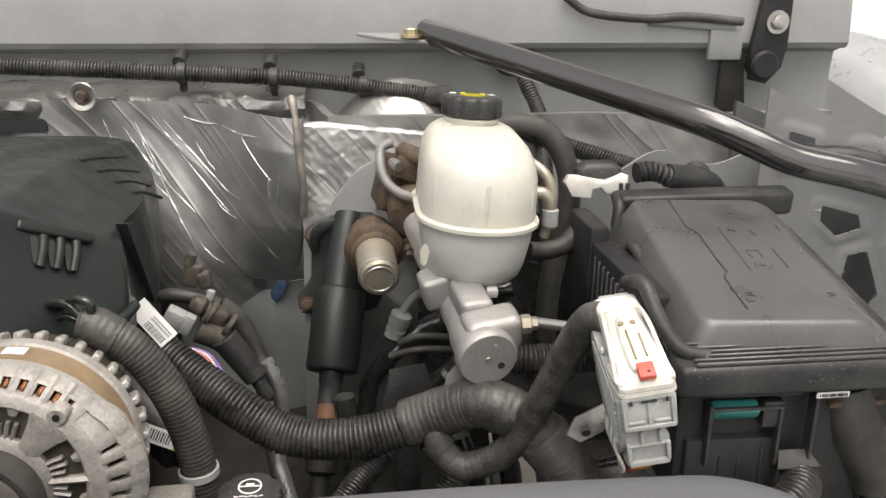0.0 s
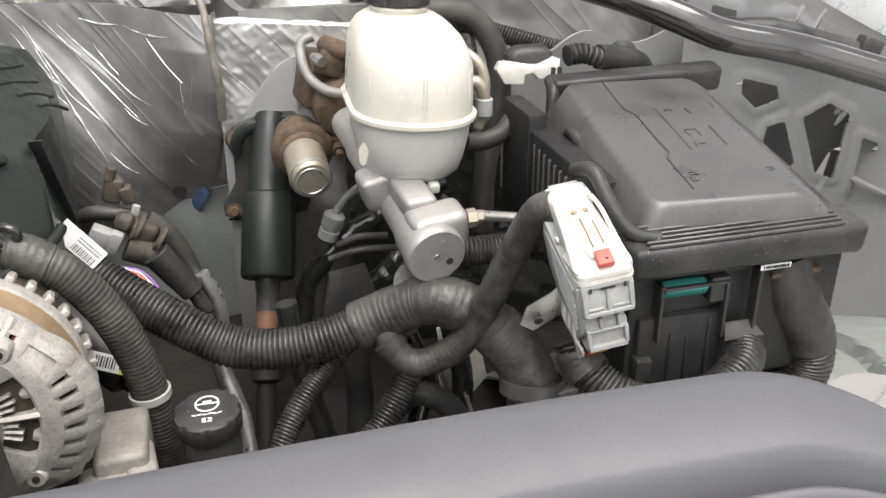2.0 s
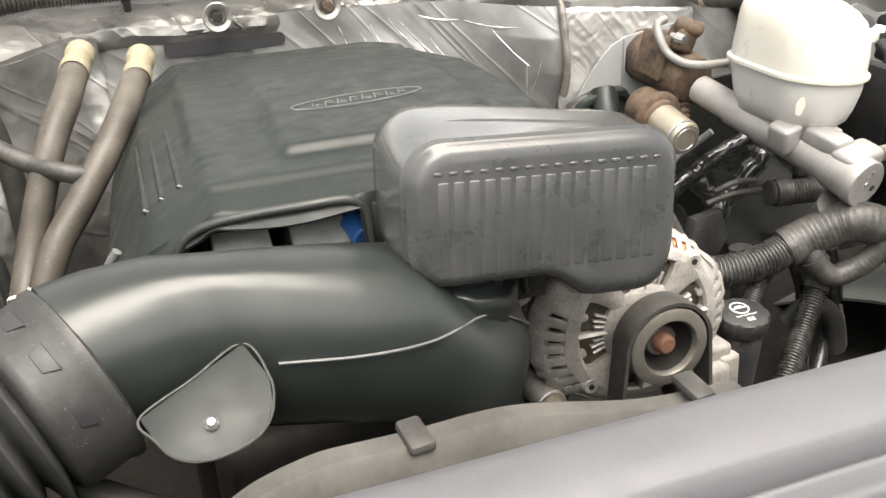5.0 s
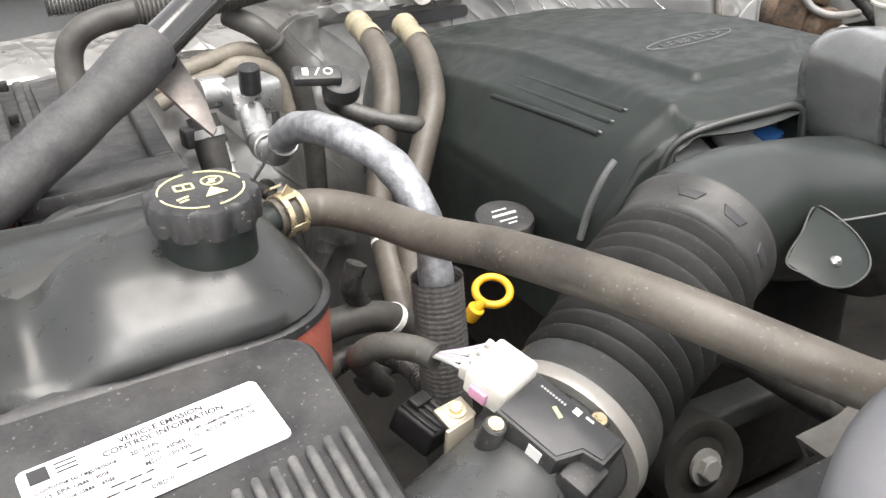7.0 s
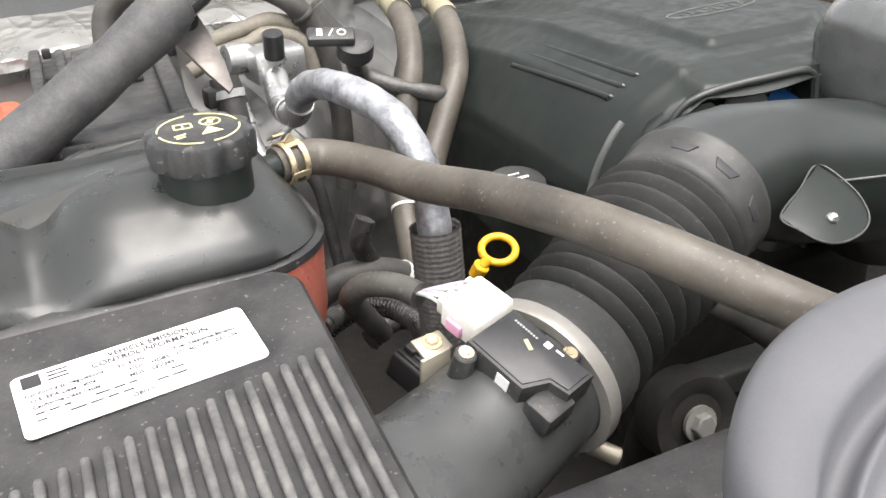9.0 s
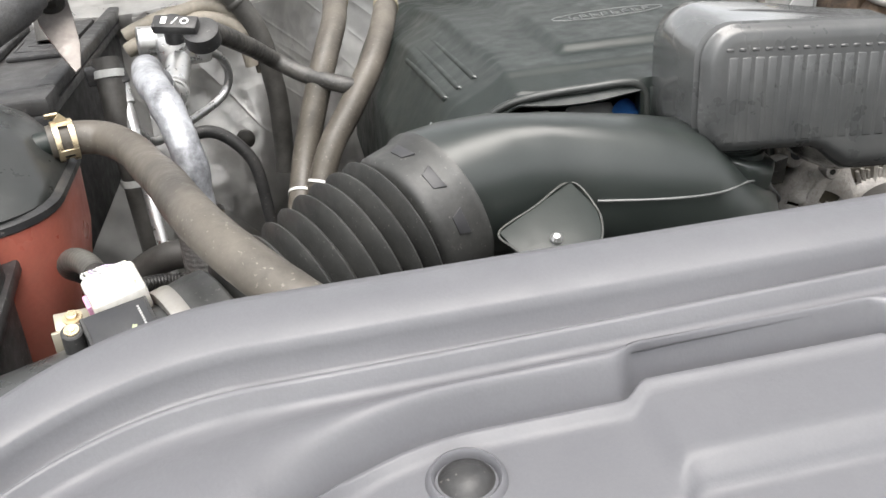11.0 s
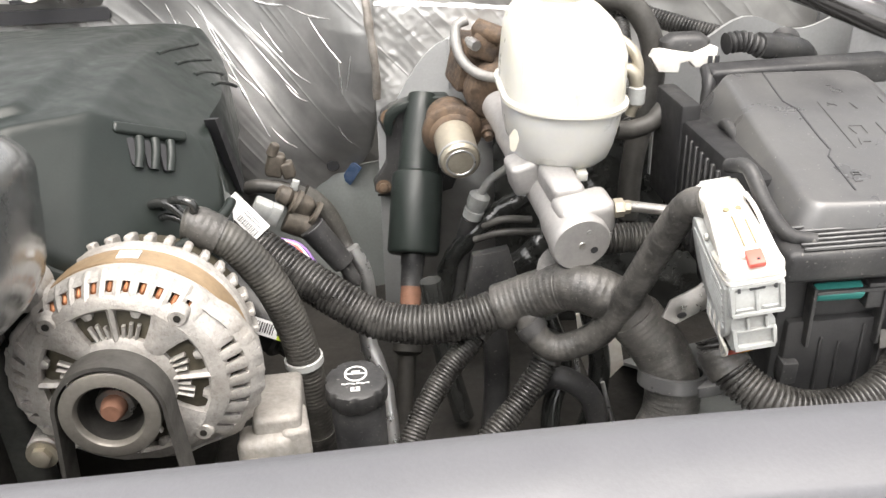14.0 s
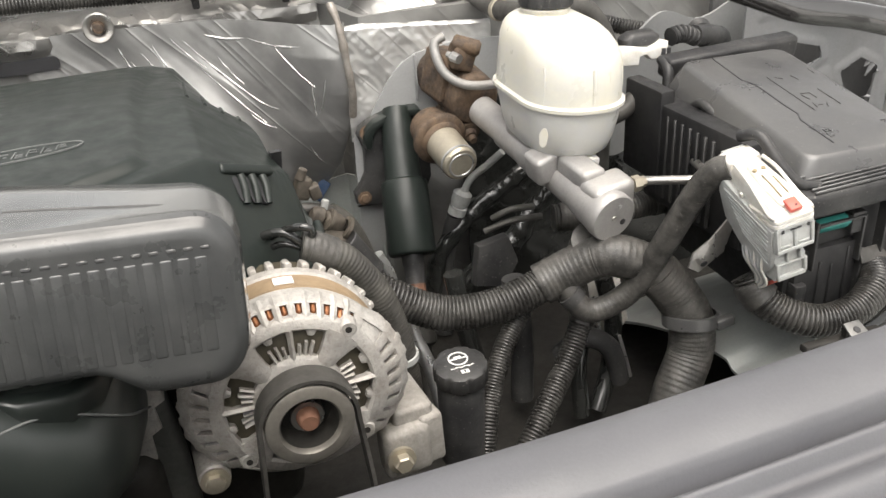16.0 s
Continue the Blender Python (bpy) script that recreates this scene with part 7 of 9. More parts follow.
coolant_tank()
hz = thing("coolant_hose", (-0.83, 0.43, 1.23), "dusty brown-grey rubber coolant hose with a gold spring clamp", "hose")
b = B()
hose(b, [(-0.938, 0.589, 1.254), (-0.918, 0.594, 1.254), (-0.898, 0.592, 1.251), (-0.876, 0.56, 1.25), (-0.86, 0.515, 1.251), (-0.843, 0.455, 1.261), (-0.827, 0.395, 1.267), (-0.806, 0.345, 1.264), (-0.775, 0.305, 1.25), (-0.745, 0.28, 1.235), (-0.70, 0.262, 1.21), (-0.64, 0.25, 1.17)], 0.0130, 20, wob=0.02)
part("hose", b, M_hose, hz, smooth=60)
b = B()
n = along((-0.936, 0.5885, 1.254), (-0.918, 0.594, 1.254))
lathe(b, [(0.0141, 0.002), (0.0156, 0.002), (0.0156, 0.006), (0.0141, 0.006)], n, 28)
lathe(b, [(0.0141, 0.013), (0.0156, 0.013), (0.0156, 0.017), (0.0141, 0.017)], n, 28)
for a in (60, 110, 200, 290, 340):
    k = n @ pose(0, 0, 0, 0, 0, a)
    box(b, (0.0150, 0, 0.0095), (0.0014, 0.005, 0.014), (0, 0, 0), 0.0004, 1, m=k)
box(b, (0.019, 0.004, 0.0045), (0.010, 0.0014, 0.009), (0, 0, 90), 0, m=n @ pose(0, 0, 0, 0, 0, 60))
box(b, (0.0, 0.0, 0.0), (0.007, 0.0014, 0.007), (0, 0, 0), 0, m=Matrix.Translation((-0.926, 0.588, 1.271)) @ pose(0, 0, 0, 0, 50, 20))
part("spring_clamp", b, M_gold, hz, "gold-coloured spring clamp")

# heater hoses with pale sleeves at the bulkhead
for pts in ([(-0.674, 1.058, 1.264), (-0.680, 1.010, 1.257), (-0.690, 0.955, 1.240), (-0.708, 0.908, 1.212), (-0.728, 0.886, 1.164), (-0.748, 0.860, 1.111), (-0.765, 0.80, 1.06), (-0.78, 0.74, 1.03)],
            [(-0.612, 1.060, 1.252), (-0.619, 1.012, 1.243), (-0.634, 0.955, 1.228), (-0.656, 0.902, 1.203), (-0.689, 0.866, 1.164), (-0.722, 0.832, 1.126), (-0.743, 0.800, 1.071), (-0.755, 0.74, 1.01)]):
    hh = thing("heater_hose", pts[3], "olive-brown rubber heater hose with a pale quick coupling", "hose", "heater hoses")
    b = B()
    hose(b, pts[1:], 0.0145, 18)
    part("hose", b, M_hose, hh, smooth=60)
    b = B()
    n = along(pts[1], pts[0])
    lathe(b, [(0.0145, -0.012), (0.0155, -0.010), (0.0155, 0.004), (0.0135, 0.006), (0.0135, 0.03), (0.0155, 0.032), (0.0155, 0.046), (0, 0.046)], n, 24)
    part("coupling", b, mat("amber_nylon", (0.30, 0.265, 0.18), 0.4), hh, "pale amber plastic coupling")
    for f in (0.78,):
        q = spline(pts, 12)
        i = int(f * len(q))
        b = B()
        lathe(b, [(0.0147, -0.0015), (0.0154, -0.0015), (0.0154, 0.0015), (0.0147, 0.0015)], along(q[i], q[i + 1]), 24)
        part("white_band", b, M_mark, hh)

# ---- passenger's side ----
b = B()
box(b, (-1.022, 0.945, 1.160), (0.126, 0.43, 0.146), (0, 0, -2), 0.008)
bt = thing("battery", (-1.02, 0.92, 1.10), "black battery under a flat ribbed cover behind the coolant tank", "battery")
part("case", b, M_body, bt)
b = B()
prism(b, [(-1.088, 0.726), (-0.964, 0.726), (-0.944, 1.160), (-1.090, 1.165)], 0.010, pose(0, 0, 1.2315), 0.003)
lid = part("cover", b, M_black, bt, "flat black battery cover")
for x0, x1, w, h in ((-0.972, -0.952, 0.017, 0.014), (-1.058, -1.056, 0.010, 0.010), (-1.081, -1.082, 0.012, 0.012)):
    m = along((x0, 0.762, 1.2415), (x1, 1.150, 1.2415))
    b = B()
    box(b, (0, h / 2, 0.194), (w, h, 0.388), (0, 0, 0), 0.003, 3, m=m)
    part("rail", b, M_black, lid, "raised edge rail")
for y in (0.83, 0.96, 1.09):
    b = B()
    box(b, (-1.0695, y, 1.249), (0.009, 0.011, 0.010), (0, 0, 0), 0.0015)
    part("clip", b, M_body, lid)
b = B()
prism(b, [(-1.086, 0.716), (-0.963, 0.716), (-0.961, 0.758), (-1.086, 0.758)], 0.016, pose(0, 0, 1.2395), 0.003)
part("front_bar", b, M_black, lid, "broad front bar")
b = B()
box(b, (-1.024, 0.719, 1.207), (0.122, 0.012, 0.066), (0, 0, 0), 0.003)
part("front_wall", b, M_body, bt)
b = B()
prism(b, rrect(0.032, 0.017, 0.003), 0.002, Matrix.Translation((-1.016, 0.7135, 1.222)) @ pose(0, 0, 0, 90, 0, 0), 0)
part("hand_slot", b, M_ink, bt, "dark hand slot")
b = B()
box(b, (-1.012, 0.711, 1.219), (0.018, 0.003, 0.003), (0, 8, 0), 0.001)
part("slot_tongue", b, M_litedge, bt)
b = B()
prism(b, [(-1.045, 0.93), (-0.985, 0.93), (-0.976, 1.12), (-1.045, 1.12)], 0.006, pose(0, 0, 1.2415), 0.002)
part("raised_field", b, M_black, lid)
for a, c in (((-1.040, 0.950), (-1.040, 1.0)), ((-1.040, 0.950), (-0.995, 0.945)), ((-1.030, 0.975), (-0.998, 0.97)), ((-1.020, 0.99), (-1.005, 0.962)), ((-0.995, 0.945), (-0.992, 0.99))):
    b = B()
    d = math.hypot(c[0] - a[0], c[1] - a[1])
    box(b, ((a[0] + c[0]) / 2, (a[1] + c[1]) / 2, 1.2478), (d, 0.0022, 0.0018), (0, 0, math.degrees(math.atan2(c[1] - a[1], c[0] - a[0]))), 0.0006, 1)
    part("moulded_line", b, M_black, lid)
rb = thing("terminal_cover", (-1.14, 0.77, 1.19), "orange-red plastic cover over the battery terminal", "terminal cover")
b = B()
box(b, (-1.152, 0.815, 1.205), (0.116, 0.19, 0.09), (0, 0, 2), 0.010, 3)
part("cover", b, M_red, rb)
b = B()
box(b, (-1.152, 0.815, 1.2505), (0.08, 0.14, 0.004), (0, 0, 2), 0.001)
part("top_panel", b, M_red, rb)

st = thing("brace_bar", (-1.0, 0.75, 1.3), "black brace bar in a woven protective sleeve", "brace bar")
b = B()
hose(b, [(-0.80, 0.92, 1.42), (-0.87, 0.84, 1.380), (-0.97, 0.755, 1.334)], 0.0155, 20)
part("bar", b, M_bar, st, "bare satin black bar")
b = B()
q = resample(spline([(-0.962, 0.764, 1.340), (-0.972, 0.758, 1.334), (-1.008, 0.745, 1.312), (-1.064, 0.73, 1.280), (-1.126, 0.71, 1.246), (-1.20, 0.68, 1.20), (-1.28, 0.64, 1.15)], 24), 0.002)
sweep(b, q, 28, lambda i, s: (0.0190 if s < 0.006 else 0.0208) + 0.0003 * (i % 2) + 0.0022 * noise.noise(Vector((s * 22, 0, 0))))
part("sleeve", b, M_weave, st, "dark woven cloth sleeve")
b = B()
hose(b, [(-0.90, 1.0, 1.321), (-0.940, 1.0, 1.3215), (-0.968, 1.0, 1.319), (-0.990, 1.0, 1.311), (-1.003, 1.0, 1.296), (-1.008, 0.995, 1.275), (-1.009, 0.985, 1.248)], 0.0135, 16)
corrugated(b, [(-0.935, 1.0, 1.3215), (-0.88, 1.0, 1.322), (-0.80, 1.02, 1.325), (-0.70, 1.06, 1.33)], 0.0155, 0.0046, 0.0018)
solo("hose_bend", b, M_rubber, "black rubber hose curving up behind the battery", "hose", smooth=60)

# worn bracket that hangs from the brace
hb = thing("brace_bracket", (-0.935, 0.75, 1.26), "worn grey steel bracket hanging from the brace bar", "bracket")
tip, root = Vector((-0.935, 0.734, 1.268)), Vector((-0.956, 0.795, 1.320))
ka = (root - tip).normalized()
kb = Vector((1, 0.2, 0))
kb = (kb - ka * kb.dot(ka)).normalized()
kn = kb.cross(ka)
g = Matrix(((kb.x, ka.x, kn.x, tip.x), (kb.y, ka.y, kn.y, tip.y), (kb.z, ka.z, kn.z, tip.z), (0, 0, 0, 1)))
b = B()
prism(b, [(-0.002, 0.0), (0.004, 0.004), (0.011, 0.030), (0.014, 0.060), (0.016, 0.105), (-0.018, 0.105), (-0.016, 0.060), (-0.009, 0.025)], 0.004, g, 0.001)
part("plate", b, mat("worn_steel", (0.17, 0.155, 0.145), 0.45, 0.4, 0.2, 40, 220, 0.2, (0.11, 0.09, 0.075), 0.4, 25), hb)
b = B()
bolt(b, tuple(g @ Vector((0.0, 0.080, 0.004))), tuple(kn), 0.0085, 0.008)
part("bolt", b, M_dark, hb)
b = B()
hose(b, [(-0.925, 0.82, 1.26), (-0.922, 0.80, 1.20), (-0.918, 0.79, 1.12), (-0.915, 0.79, 1.03)], 0.0135, 14)
dd = thing("dark_duct", (-0.92, 0.80, 1.1), "black rubber hose with a pale clamp going down beside the battery", "hose")
part("hose", b, M_rubber, dd, smooth=60)
for p, q in (((-0.9243, 0.815, 1.245), (-0.9235, 0.808, 1.225)), ((-0.9190, 0.793, 1.140), (-0.9185, 0.791, 1.125))):
    b = B()
    lathe(b, [(0.0135, -0.004), (0.0153, -0.0035), (0.0153, 0.0035), (0.0135, 0.004)], along(p, q), 24)
    part("clamp", b, M_greyplug, dd, "pale band clamp")

# refrigerant lines
ac = thing("refrigerant_line", (-0.86, 0.8, 1.1), "aluminium air-conditioning line in a crumpled foil sleeve", "refrigerant line")
b = B()
hose(b, [(-0.872, 0.765, 1.243), (-0.875, 0.735, 1.260), (-0.871, 0.69, 1.276), (-0.863, 0.63, 1.282), (-0.851, 0.592, 1.274), (-0.842, 0.571, 1.252), (-0.837, 0.56, 1.225), (-0.838, 0.552, 1.188)], 0.0122, 24, 0.004, wob=0.14)
part("foil_sleeve", b, M_sleeve, ac, "crumpled foil sleeve")
b = B()
braided(b, [(-0.838, 0.552, 1.198), (-0.838, 0.549, 1.15), (-0.837, 0.548, 1.09), (-0.836, 0.55, 1.02)], 0.0185)
part("braided_sleeve", b, M_braid, ac, "dark braided sleeve")
b = B()
hose(b, [(-0.868, 0.855, 1.216), (-0.868, 0.82, 1.215), (-0.870, 0.79, 1.224), (-0.872, 0.762, 1.242)], 0.0125, 18)
lathe(b, [(0.0125, -0.004), (0.0145, -0.004), (0.0145, 0.010), (0.0125, 0.010)], along((-0.868, 0.835, 1.2155), (-0.868, 0.81, 1.217)), 24)
part("tube", b, M_alu, ac)
b = B()
box(b, (-0.858, 0.905, 1.245), (0.055, 0.045, 0.035), (0, 0, 8), 0.006)
cyl(b, (-0.880, 0.92, 1.25), (-0.905, 0.915, 1.252), 0.016, 0.016, 20)
cyl(b, (-0.862, 0.90, 1.24), (-0.868, 0.85, 1.216), 0.013, 0.014, 20)
part("manifold_block", b, M_alu, ac, "machined aluminium block")
b = B()
cyl(b, (-0.862, 0.882, 1.255), (-0.862, 0.876, 1.281), 0.0105, 0.0105, 16)
part("valve_cap", b, M_black, ac, "small black valve cap")
b = B()
hose(b, [(-0.84, 0.915, 1.235), (-0.825, 0.945, 1.22), (-0.818, 0.96, 1.195), (-0.83, 0.955, 1.17), (-0.865, 0.91, 1.16), (-0.90, 0.85, 1.16), (-0.91, 0.80, 1.19)], 0.0048, 12)
part("thin_pipe", b, M_alu, ac, "thin bright pipe")
pp = thing("refrigerant_pipe", (-0.905, 0.77, 1.05), "thin aluminium pipe with black service cap", "pipe")
b = B()
hose(b, [(-0.917, 0.815, 1.232), (-0.912, 0.80, 1.21), (-0.908, 0.785, 1.185), (-0.903, 0.755, 1.13), (-0.897, 0.73, 1.085), (-0.892, 0.715, 1.04)], 0.0062, 12)
cyl(b, (-0.918, 0.817, 1.235), (-0.914, 0.806, 1.215), 0.0095, 0.0095, 16)
part("pipe", b, M_alu, pp)
b = B()
cyl(b, (-0.917, 0.815, 1.234), (-0.922, 0.82, 1.258), 0.0115, 0.0105, 10)
box(b, (-0.935, 0.815, 1.245), (0.022, 0.016, 0.018), (0, 0, 10), 0.003)
part("service_cap", b, M_black, pp)
cn = thing("sensor_plug", (-0.85, 0.78, 1.29), "black pressure switch cap with white printed signs", "plug")
g = Matrix.Translation((-0.845, 0.735, 1.301)) @ pose(0, 0, 0, 30, 5, -14) @ Matrix.Scale(0.8, 4)
b = B()
box(b, (0, 0, 0), (0.05, 0.02, 0.012), (0, 0, 0), 0.003, m=g)
lathe(b, [(0.017, -0.02), (0.020, -0.018), (0.020, 0.0), (0.016, 0.002), (0, 0.002)], g @ pose(0.026, 0.0, -0.006, 0, 0, 0), 24)
part("cap", b, M_black, cn)
b = B()
box(b, (-0.012, 0, 0.0065), (0.006, 0.010, 0.0006), (0, 0, 0), 0, m=g)
box(b, (0.0, 0, 0.0065), (0.0014, 0.011, 0.0006), (0, 0, -25), 0, m=g)
for k in range(12):
    a = 2 * math.pi * k / 12
    box(b, (0.011 + 0.004 * math.cos(a), 0.004 * math.sin(a), 0.0065), (0.0014, 0.0022, 0.0006), (0, 0, math.degrees(a)), 0, m=g)
part("white_signs", b, M_mark, cn)
b = B()
wrapped(b, [(-0.822, 0.77, 1.288), (-0.79, 0.85, 1.25), (-0.766, 0.911, 1.218), (-0.735, 0.90, 1.20), (-0.70, 0.88, 1.19), (-0.67, 0.88, 1.18)], 0.0095, 0.012)
solo("sensor_lead", b, M_tape, "black taped lead running across to the hoses", "wiring conduit")
b = B()
hose(b, [(-0.835, 1.03, 1.300), (-0.812, 1.0, 1.286), (-0.790, 1.0, 1.258), (-0.775, 1.0, 1.222), (-0.769, 1.0, 1.178), (-0.766, 1.0, 1.135), (-0.77, 1.0, 1.05)], 0.0125, 16)
lathe(b, [(0.0126, -0.004), (0.0142, -0.003), (0.0142, 0.003), (0.0126, 0.004)], along((-0.797, 1.0, 1.268), (-0.790, 1.0, 1.258)), 20)
solo("drain_hose", b, M_rubber, "black rubber hose bent over the refrigerant block", "hose", smooth=60)
b = B()
hose(b, [(-0.90, 1.0, 1.11), (-0.85, 1.01, 1.11), (-0.81, 1.0, 1.07), (-0.80, 0.99, 1.0), (-0.795, 0.98, 0.93)], 0.008, 12)
solo("lower_lead", b, M_black, "thin black lead hanging on the bulkhead", "wiring conduit", smooth=60)

for pts in ([(-0.93, 1.0, 1.225), (-0.90, 1.0, 1.238), (-0.865, 1.0, 1.245), (-0.84, 1.0, 1.253), (-0.808, 1.0, 1.244), (-0.796, 1.0, 1.227), (-0.79, 1.0, 1.19)], [(-0.93, 1.01, 1.240), (-0.895, 1.01, 1.254), (-0.858, 1.01, 1.262), (-0.828, 1.01, 1.265), (-0.798, 1.01, 1.249), (-0.783, 1.01, 1.22), (-0.778, 1.01, 1.18)]):
    b = B()
    hose(b, pts, 0.0088, 14, wob=0.1)
    solo("wrapped_hose", b, mat("beige_wrap", (0.24, 0.215, 0.175), 0.6, 0, 0.2, 40, 260, 0.3, (0.14, 0.125, 0.10), 0.5, 30), "beige cloth-wrapped hose bent behind the refrigerant block", "hose", "wrapped hoses", smooth=60)

# dipstick, filler cap, sensor, idler behind the duct
ds = thing("dipstick", (-0.765, 0.62, 1.08), "yellow looped oil dipstick handle", "dipstick")
b = B()
n = along((-0.757, 0.612, 1.131), (-0.767, 0.572, 1.222))
q = [n @ Vector((0.0145 * math.cos(a), 0.0145 * math.sin(a), 0)) for a in np.linspace(0, 2 * math.pi, 40)]
sweep(b, q, 10, lambda i, s: 0.0034, False)
cyl(b, (-0.7755, 0.606, 1.124), (-0.780, 0.612, 1.112), 0.0072, 0.0065, 16)
cyl(b, (-0.768, 0.606, 1.129), (-0.776, 0.607, 1.122), 0.0045, 0.0045, 12)
part("loop", b, M_yellow, ds)
b = B()
hose(b, [(-0.779, 0.611, 1.114), (-0.785, 0.64, 1.07), (-0.79, 0.68, 0.98), (-0.78, 0.69, 0.90), (-0.74, 0.70, 0.815)], 0.005, 10)
part("tube", b, M_dark, ds)
oc = thing("oil_filler_cap", (-0.692, 0.70, 1.12), "black oil filler cap with white print", "filler cap")
n = along((-0.692, 0.70, 1.128), (-0.692, 0.688, 1.2))
b = B()
rings = []
for r, h in ((0.026, 0), (0.028, 0.002), (0.0285, 0.018), (0.027, 0.022), (0.023, 0.0225)):
    rings.append([(r * (1 - 0.07 * (math.cos(7 * a) > 0.6) * (h < 0.02)) * math.cos(a), r * (1 - 0.07 * (math.cos(7 * a) > 0.6) * (h < 0.02)) * math.sin(a), h) for a in np.linspace(0, 2 * math.pi, 84, endpoint=False)])
loft(b, rings, m=n)
part("cap", b, M_black, oc, smooth=50)
b = B()
for k, (y, w) in enumerate(((0.010, 0.014), (0.002, 0.026), (-0.007, 0.018), (-0.013, 0.010))):
    x = -w / 2
    while x < w / 2 - 0.001:
        box(b, (-x - 0.001, y, 0.0228), (0.0022, 0.0034 if k == 1 else 0.002, 0.0004), (0, 0, 0), 0, m=n)
        x += 0.0032
part("print_bars", b, M_mark, oc)
id_ = thing("idler_wheel", (-0.69, 0.43, 1.0), "dark steel idler wheel with hexagon nut below the bellows", "idler")
n = along((-0.69, 0.426, 1.05), (-0.685, 0.50, 1.03))
b = B()
lathe(b, [(0.010, 0.002), (0.022, 0.004), (0.028, 0.0), (0.036, 0.0), (0.037, 0.003), (0.037, 0.03), (0, 0.03)], n, 36)
part("wheel", b, M_dark, id_)
b = B()
hose(b, [(-0.688, 0.45, 1.04), (-0.685, 0.49, 1.0), (-0.68, 0.51, 0.92), (-0.68, 0.52, 0.81)], 0.016, 12)
part("arm", b, M_dark, id_)
b = B()
bolt(b, (-0.69, 0.427, 1.05), (0, -1, 0.25), 0.0095, 0.010)
part("nut", b, M_dull, id_, "worn steel nut")
b = B()
box(b, (-0.580, 0.486, 1.030), (0.180, 0.030, 0.024), (0, 2, 0), 0.005, 3)
box(b, (-0.520, 0.484, 1.046), (0.050, 0.022, 0.012), (0, 2, 0), 0.004, 2)
part("bracket", b, M_front, id_, "dusty cast tensioner bracket")
b = B()
hose(b, [(-0.690, 0.462, 1.146), (-0.660, 0.452, 1.130), (-0.632, 0.45, 1.109), (-0.585, 0.45, 1.068), (-0.531, 0.45, 1.022), (-0.472, 0.45, 0.972), (-0.42, 0.46, 0.93)], 0.0105, 16)
solo("lower_coolant_hose", b, M_rubber, "dark rubber coolant hose running down below the intake bellows", "hose", smooth=60)
sp = thing("lower_sensor", (-0.868, 0.52, 1.08), "black sensor plug with latch ribs beside the air box", "plug")
g = Matrix.Translation((-0.872, 0.520, 1.103)) @ pose(0, 0, 0, 20, 10, 28)
b = B()
box(b, (0, 0, 0), (0.030, 0.036, 0.022), (0, 0, 0), 0.003, 3, m=g)
part("body", b, M_body, sp)
for x in (-0.011, -0.004, 0.003, 0.010):
    b = B()
    box(b, (x, 0, 0.0118), (0.0026, 0.032, 0.003), (0, 0, 0), 0.0008, 1, m=g)
    part("rib", b, M_black, sp)
b = B()
box(b, (0.002, 0.010, 0.0145), (0.018, 0.010, 0.004), (0, 0, 0), 0.0015, m=g)
part("latch", b, M_black, sp)
corr("sensor_conduit", [(-0.925, 0.575, 1.125), (-0.902, 0.603, 1.118), (-0.877, 0.617, 1.110), (-0.855, 0.606, 1.104), (-0.844, 0.580, 1.100), (-0.846, 0.550, 1.097), (-0.856, 0.532, 1.096)], 0.0072, "thin glossy corrugated conduit bending to the sensor plug", pitch=0.0032, depth=0.0007)
b = B()
corrugated(b, [(-0.93, 0.63, 1.07), (-0.90, 0.632, 1.092), (-0.866, 0.63, 1.10), (-0.846, 0.592, 1.10), (-0.852, 0.548, 1.10), (-0.862, 0.535, 1.09)], 0.0095, 0.0036, 0.001)
solo("sensor_conduit", b, M_corr, "thin black corrugated conduit curling behind the air box", "wiring conduit", smooth=60)

pc = thing("lower_hose", (-0.85, 0.66, 1.05), "dark rubber hose with pale bands low beside the engine", "hose")
b = B()
hose(b, [(-0.93, 0.66, 1.09), (-0.892, 0.66, 1.112), (-0.86, 0.66, 1.114), (-0.829, 0.66, 1.103), (-0.80, 0.665, 1.07), (-0.79, 0.67, 1.0)], 0.0135, 16)
part("hose", b, M_rubber, pc, smooth=60)
b = B()
hose(b, [(-0.856, 0.66, 1.165), (-0.863, 0.66, 1.146), (-0.855, 0.665, 1.125), (-0.84, 0.67, 1.10)], 0.009, 12)
part("branch", b, M_corr, pc, smooth=60)
b = B()
lathe(b, [(0.0137, -0.003), (0.0146, -0.003), (0.0146, 0.003), (0.0137, 0.003)], along((-0.829, 0.66, 1.103), (-0.80, 0.665, 1.07)), 20)
part("pale_band", b, M_mark, pc)
corr("lower_conduit", [(-0.87, 0.64, 1.06), (-0.843, 0.65, 1.067), (-0.81, 0.655, 1.049), (-0.79, 0.66, 1.01)], 0.010, "thin black corrugated conduit low beside the engine")
mb = thing("meter_bracket", (-0.906, 0.402, 1.17), "small plated steel bracket with a screw beside the air meter", "bracket")
b = B()
box(b, (-0.9055, 0.4040, 1.2030), (0.020, 0.014, 0.0025), (20, 4, 14), 0.0008)
part("plate", b, M_zinc, mb)
b = B()
box(b, (-0.907, 0.398, 1.189), (0.020, 0.0025, 0.026), (8, 0, 14), 0.0008)
part("flange", b, M_zinc, mb)
b = B()
bolt(b, (-0.9050, 0.4040, 1.2045), (0, -0.3, 1), 0.0038, 0.004)
part("screw", b, M_gold, mb, "brassy screw")

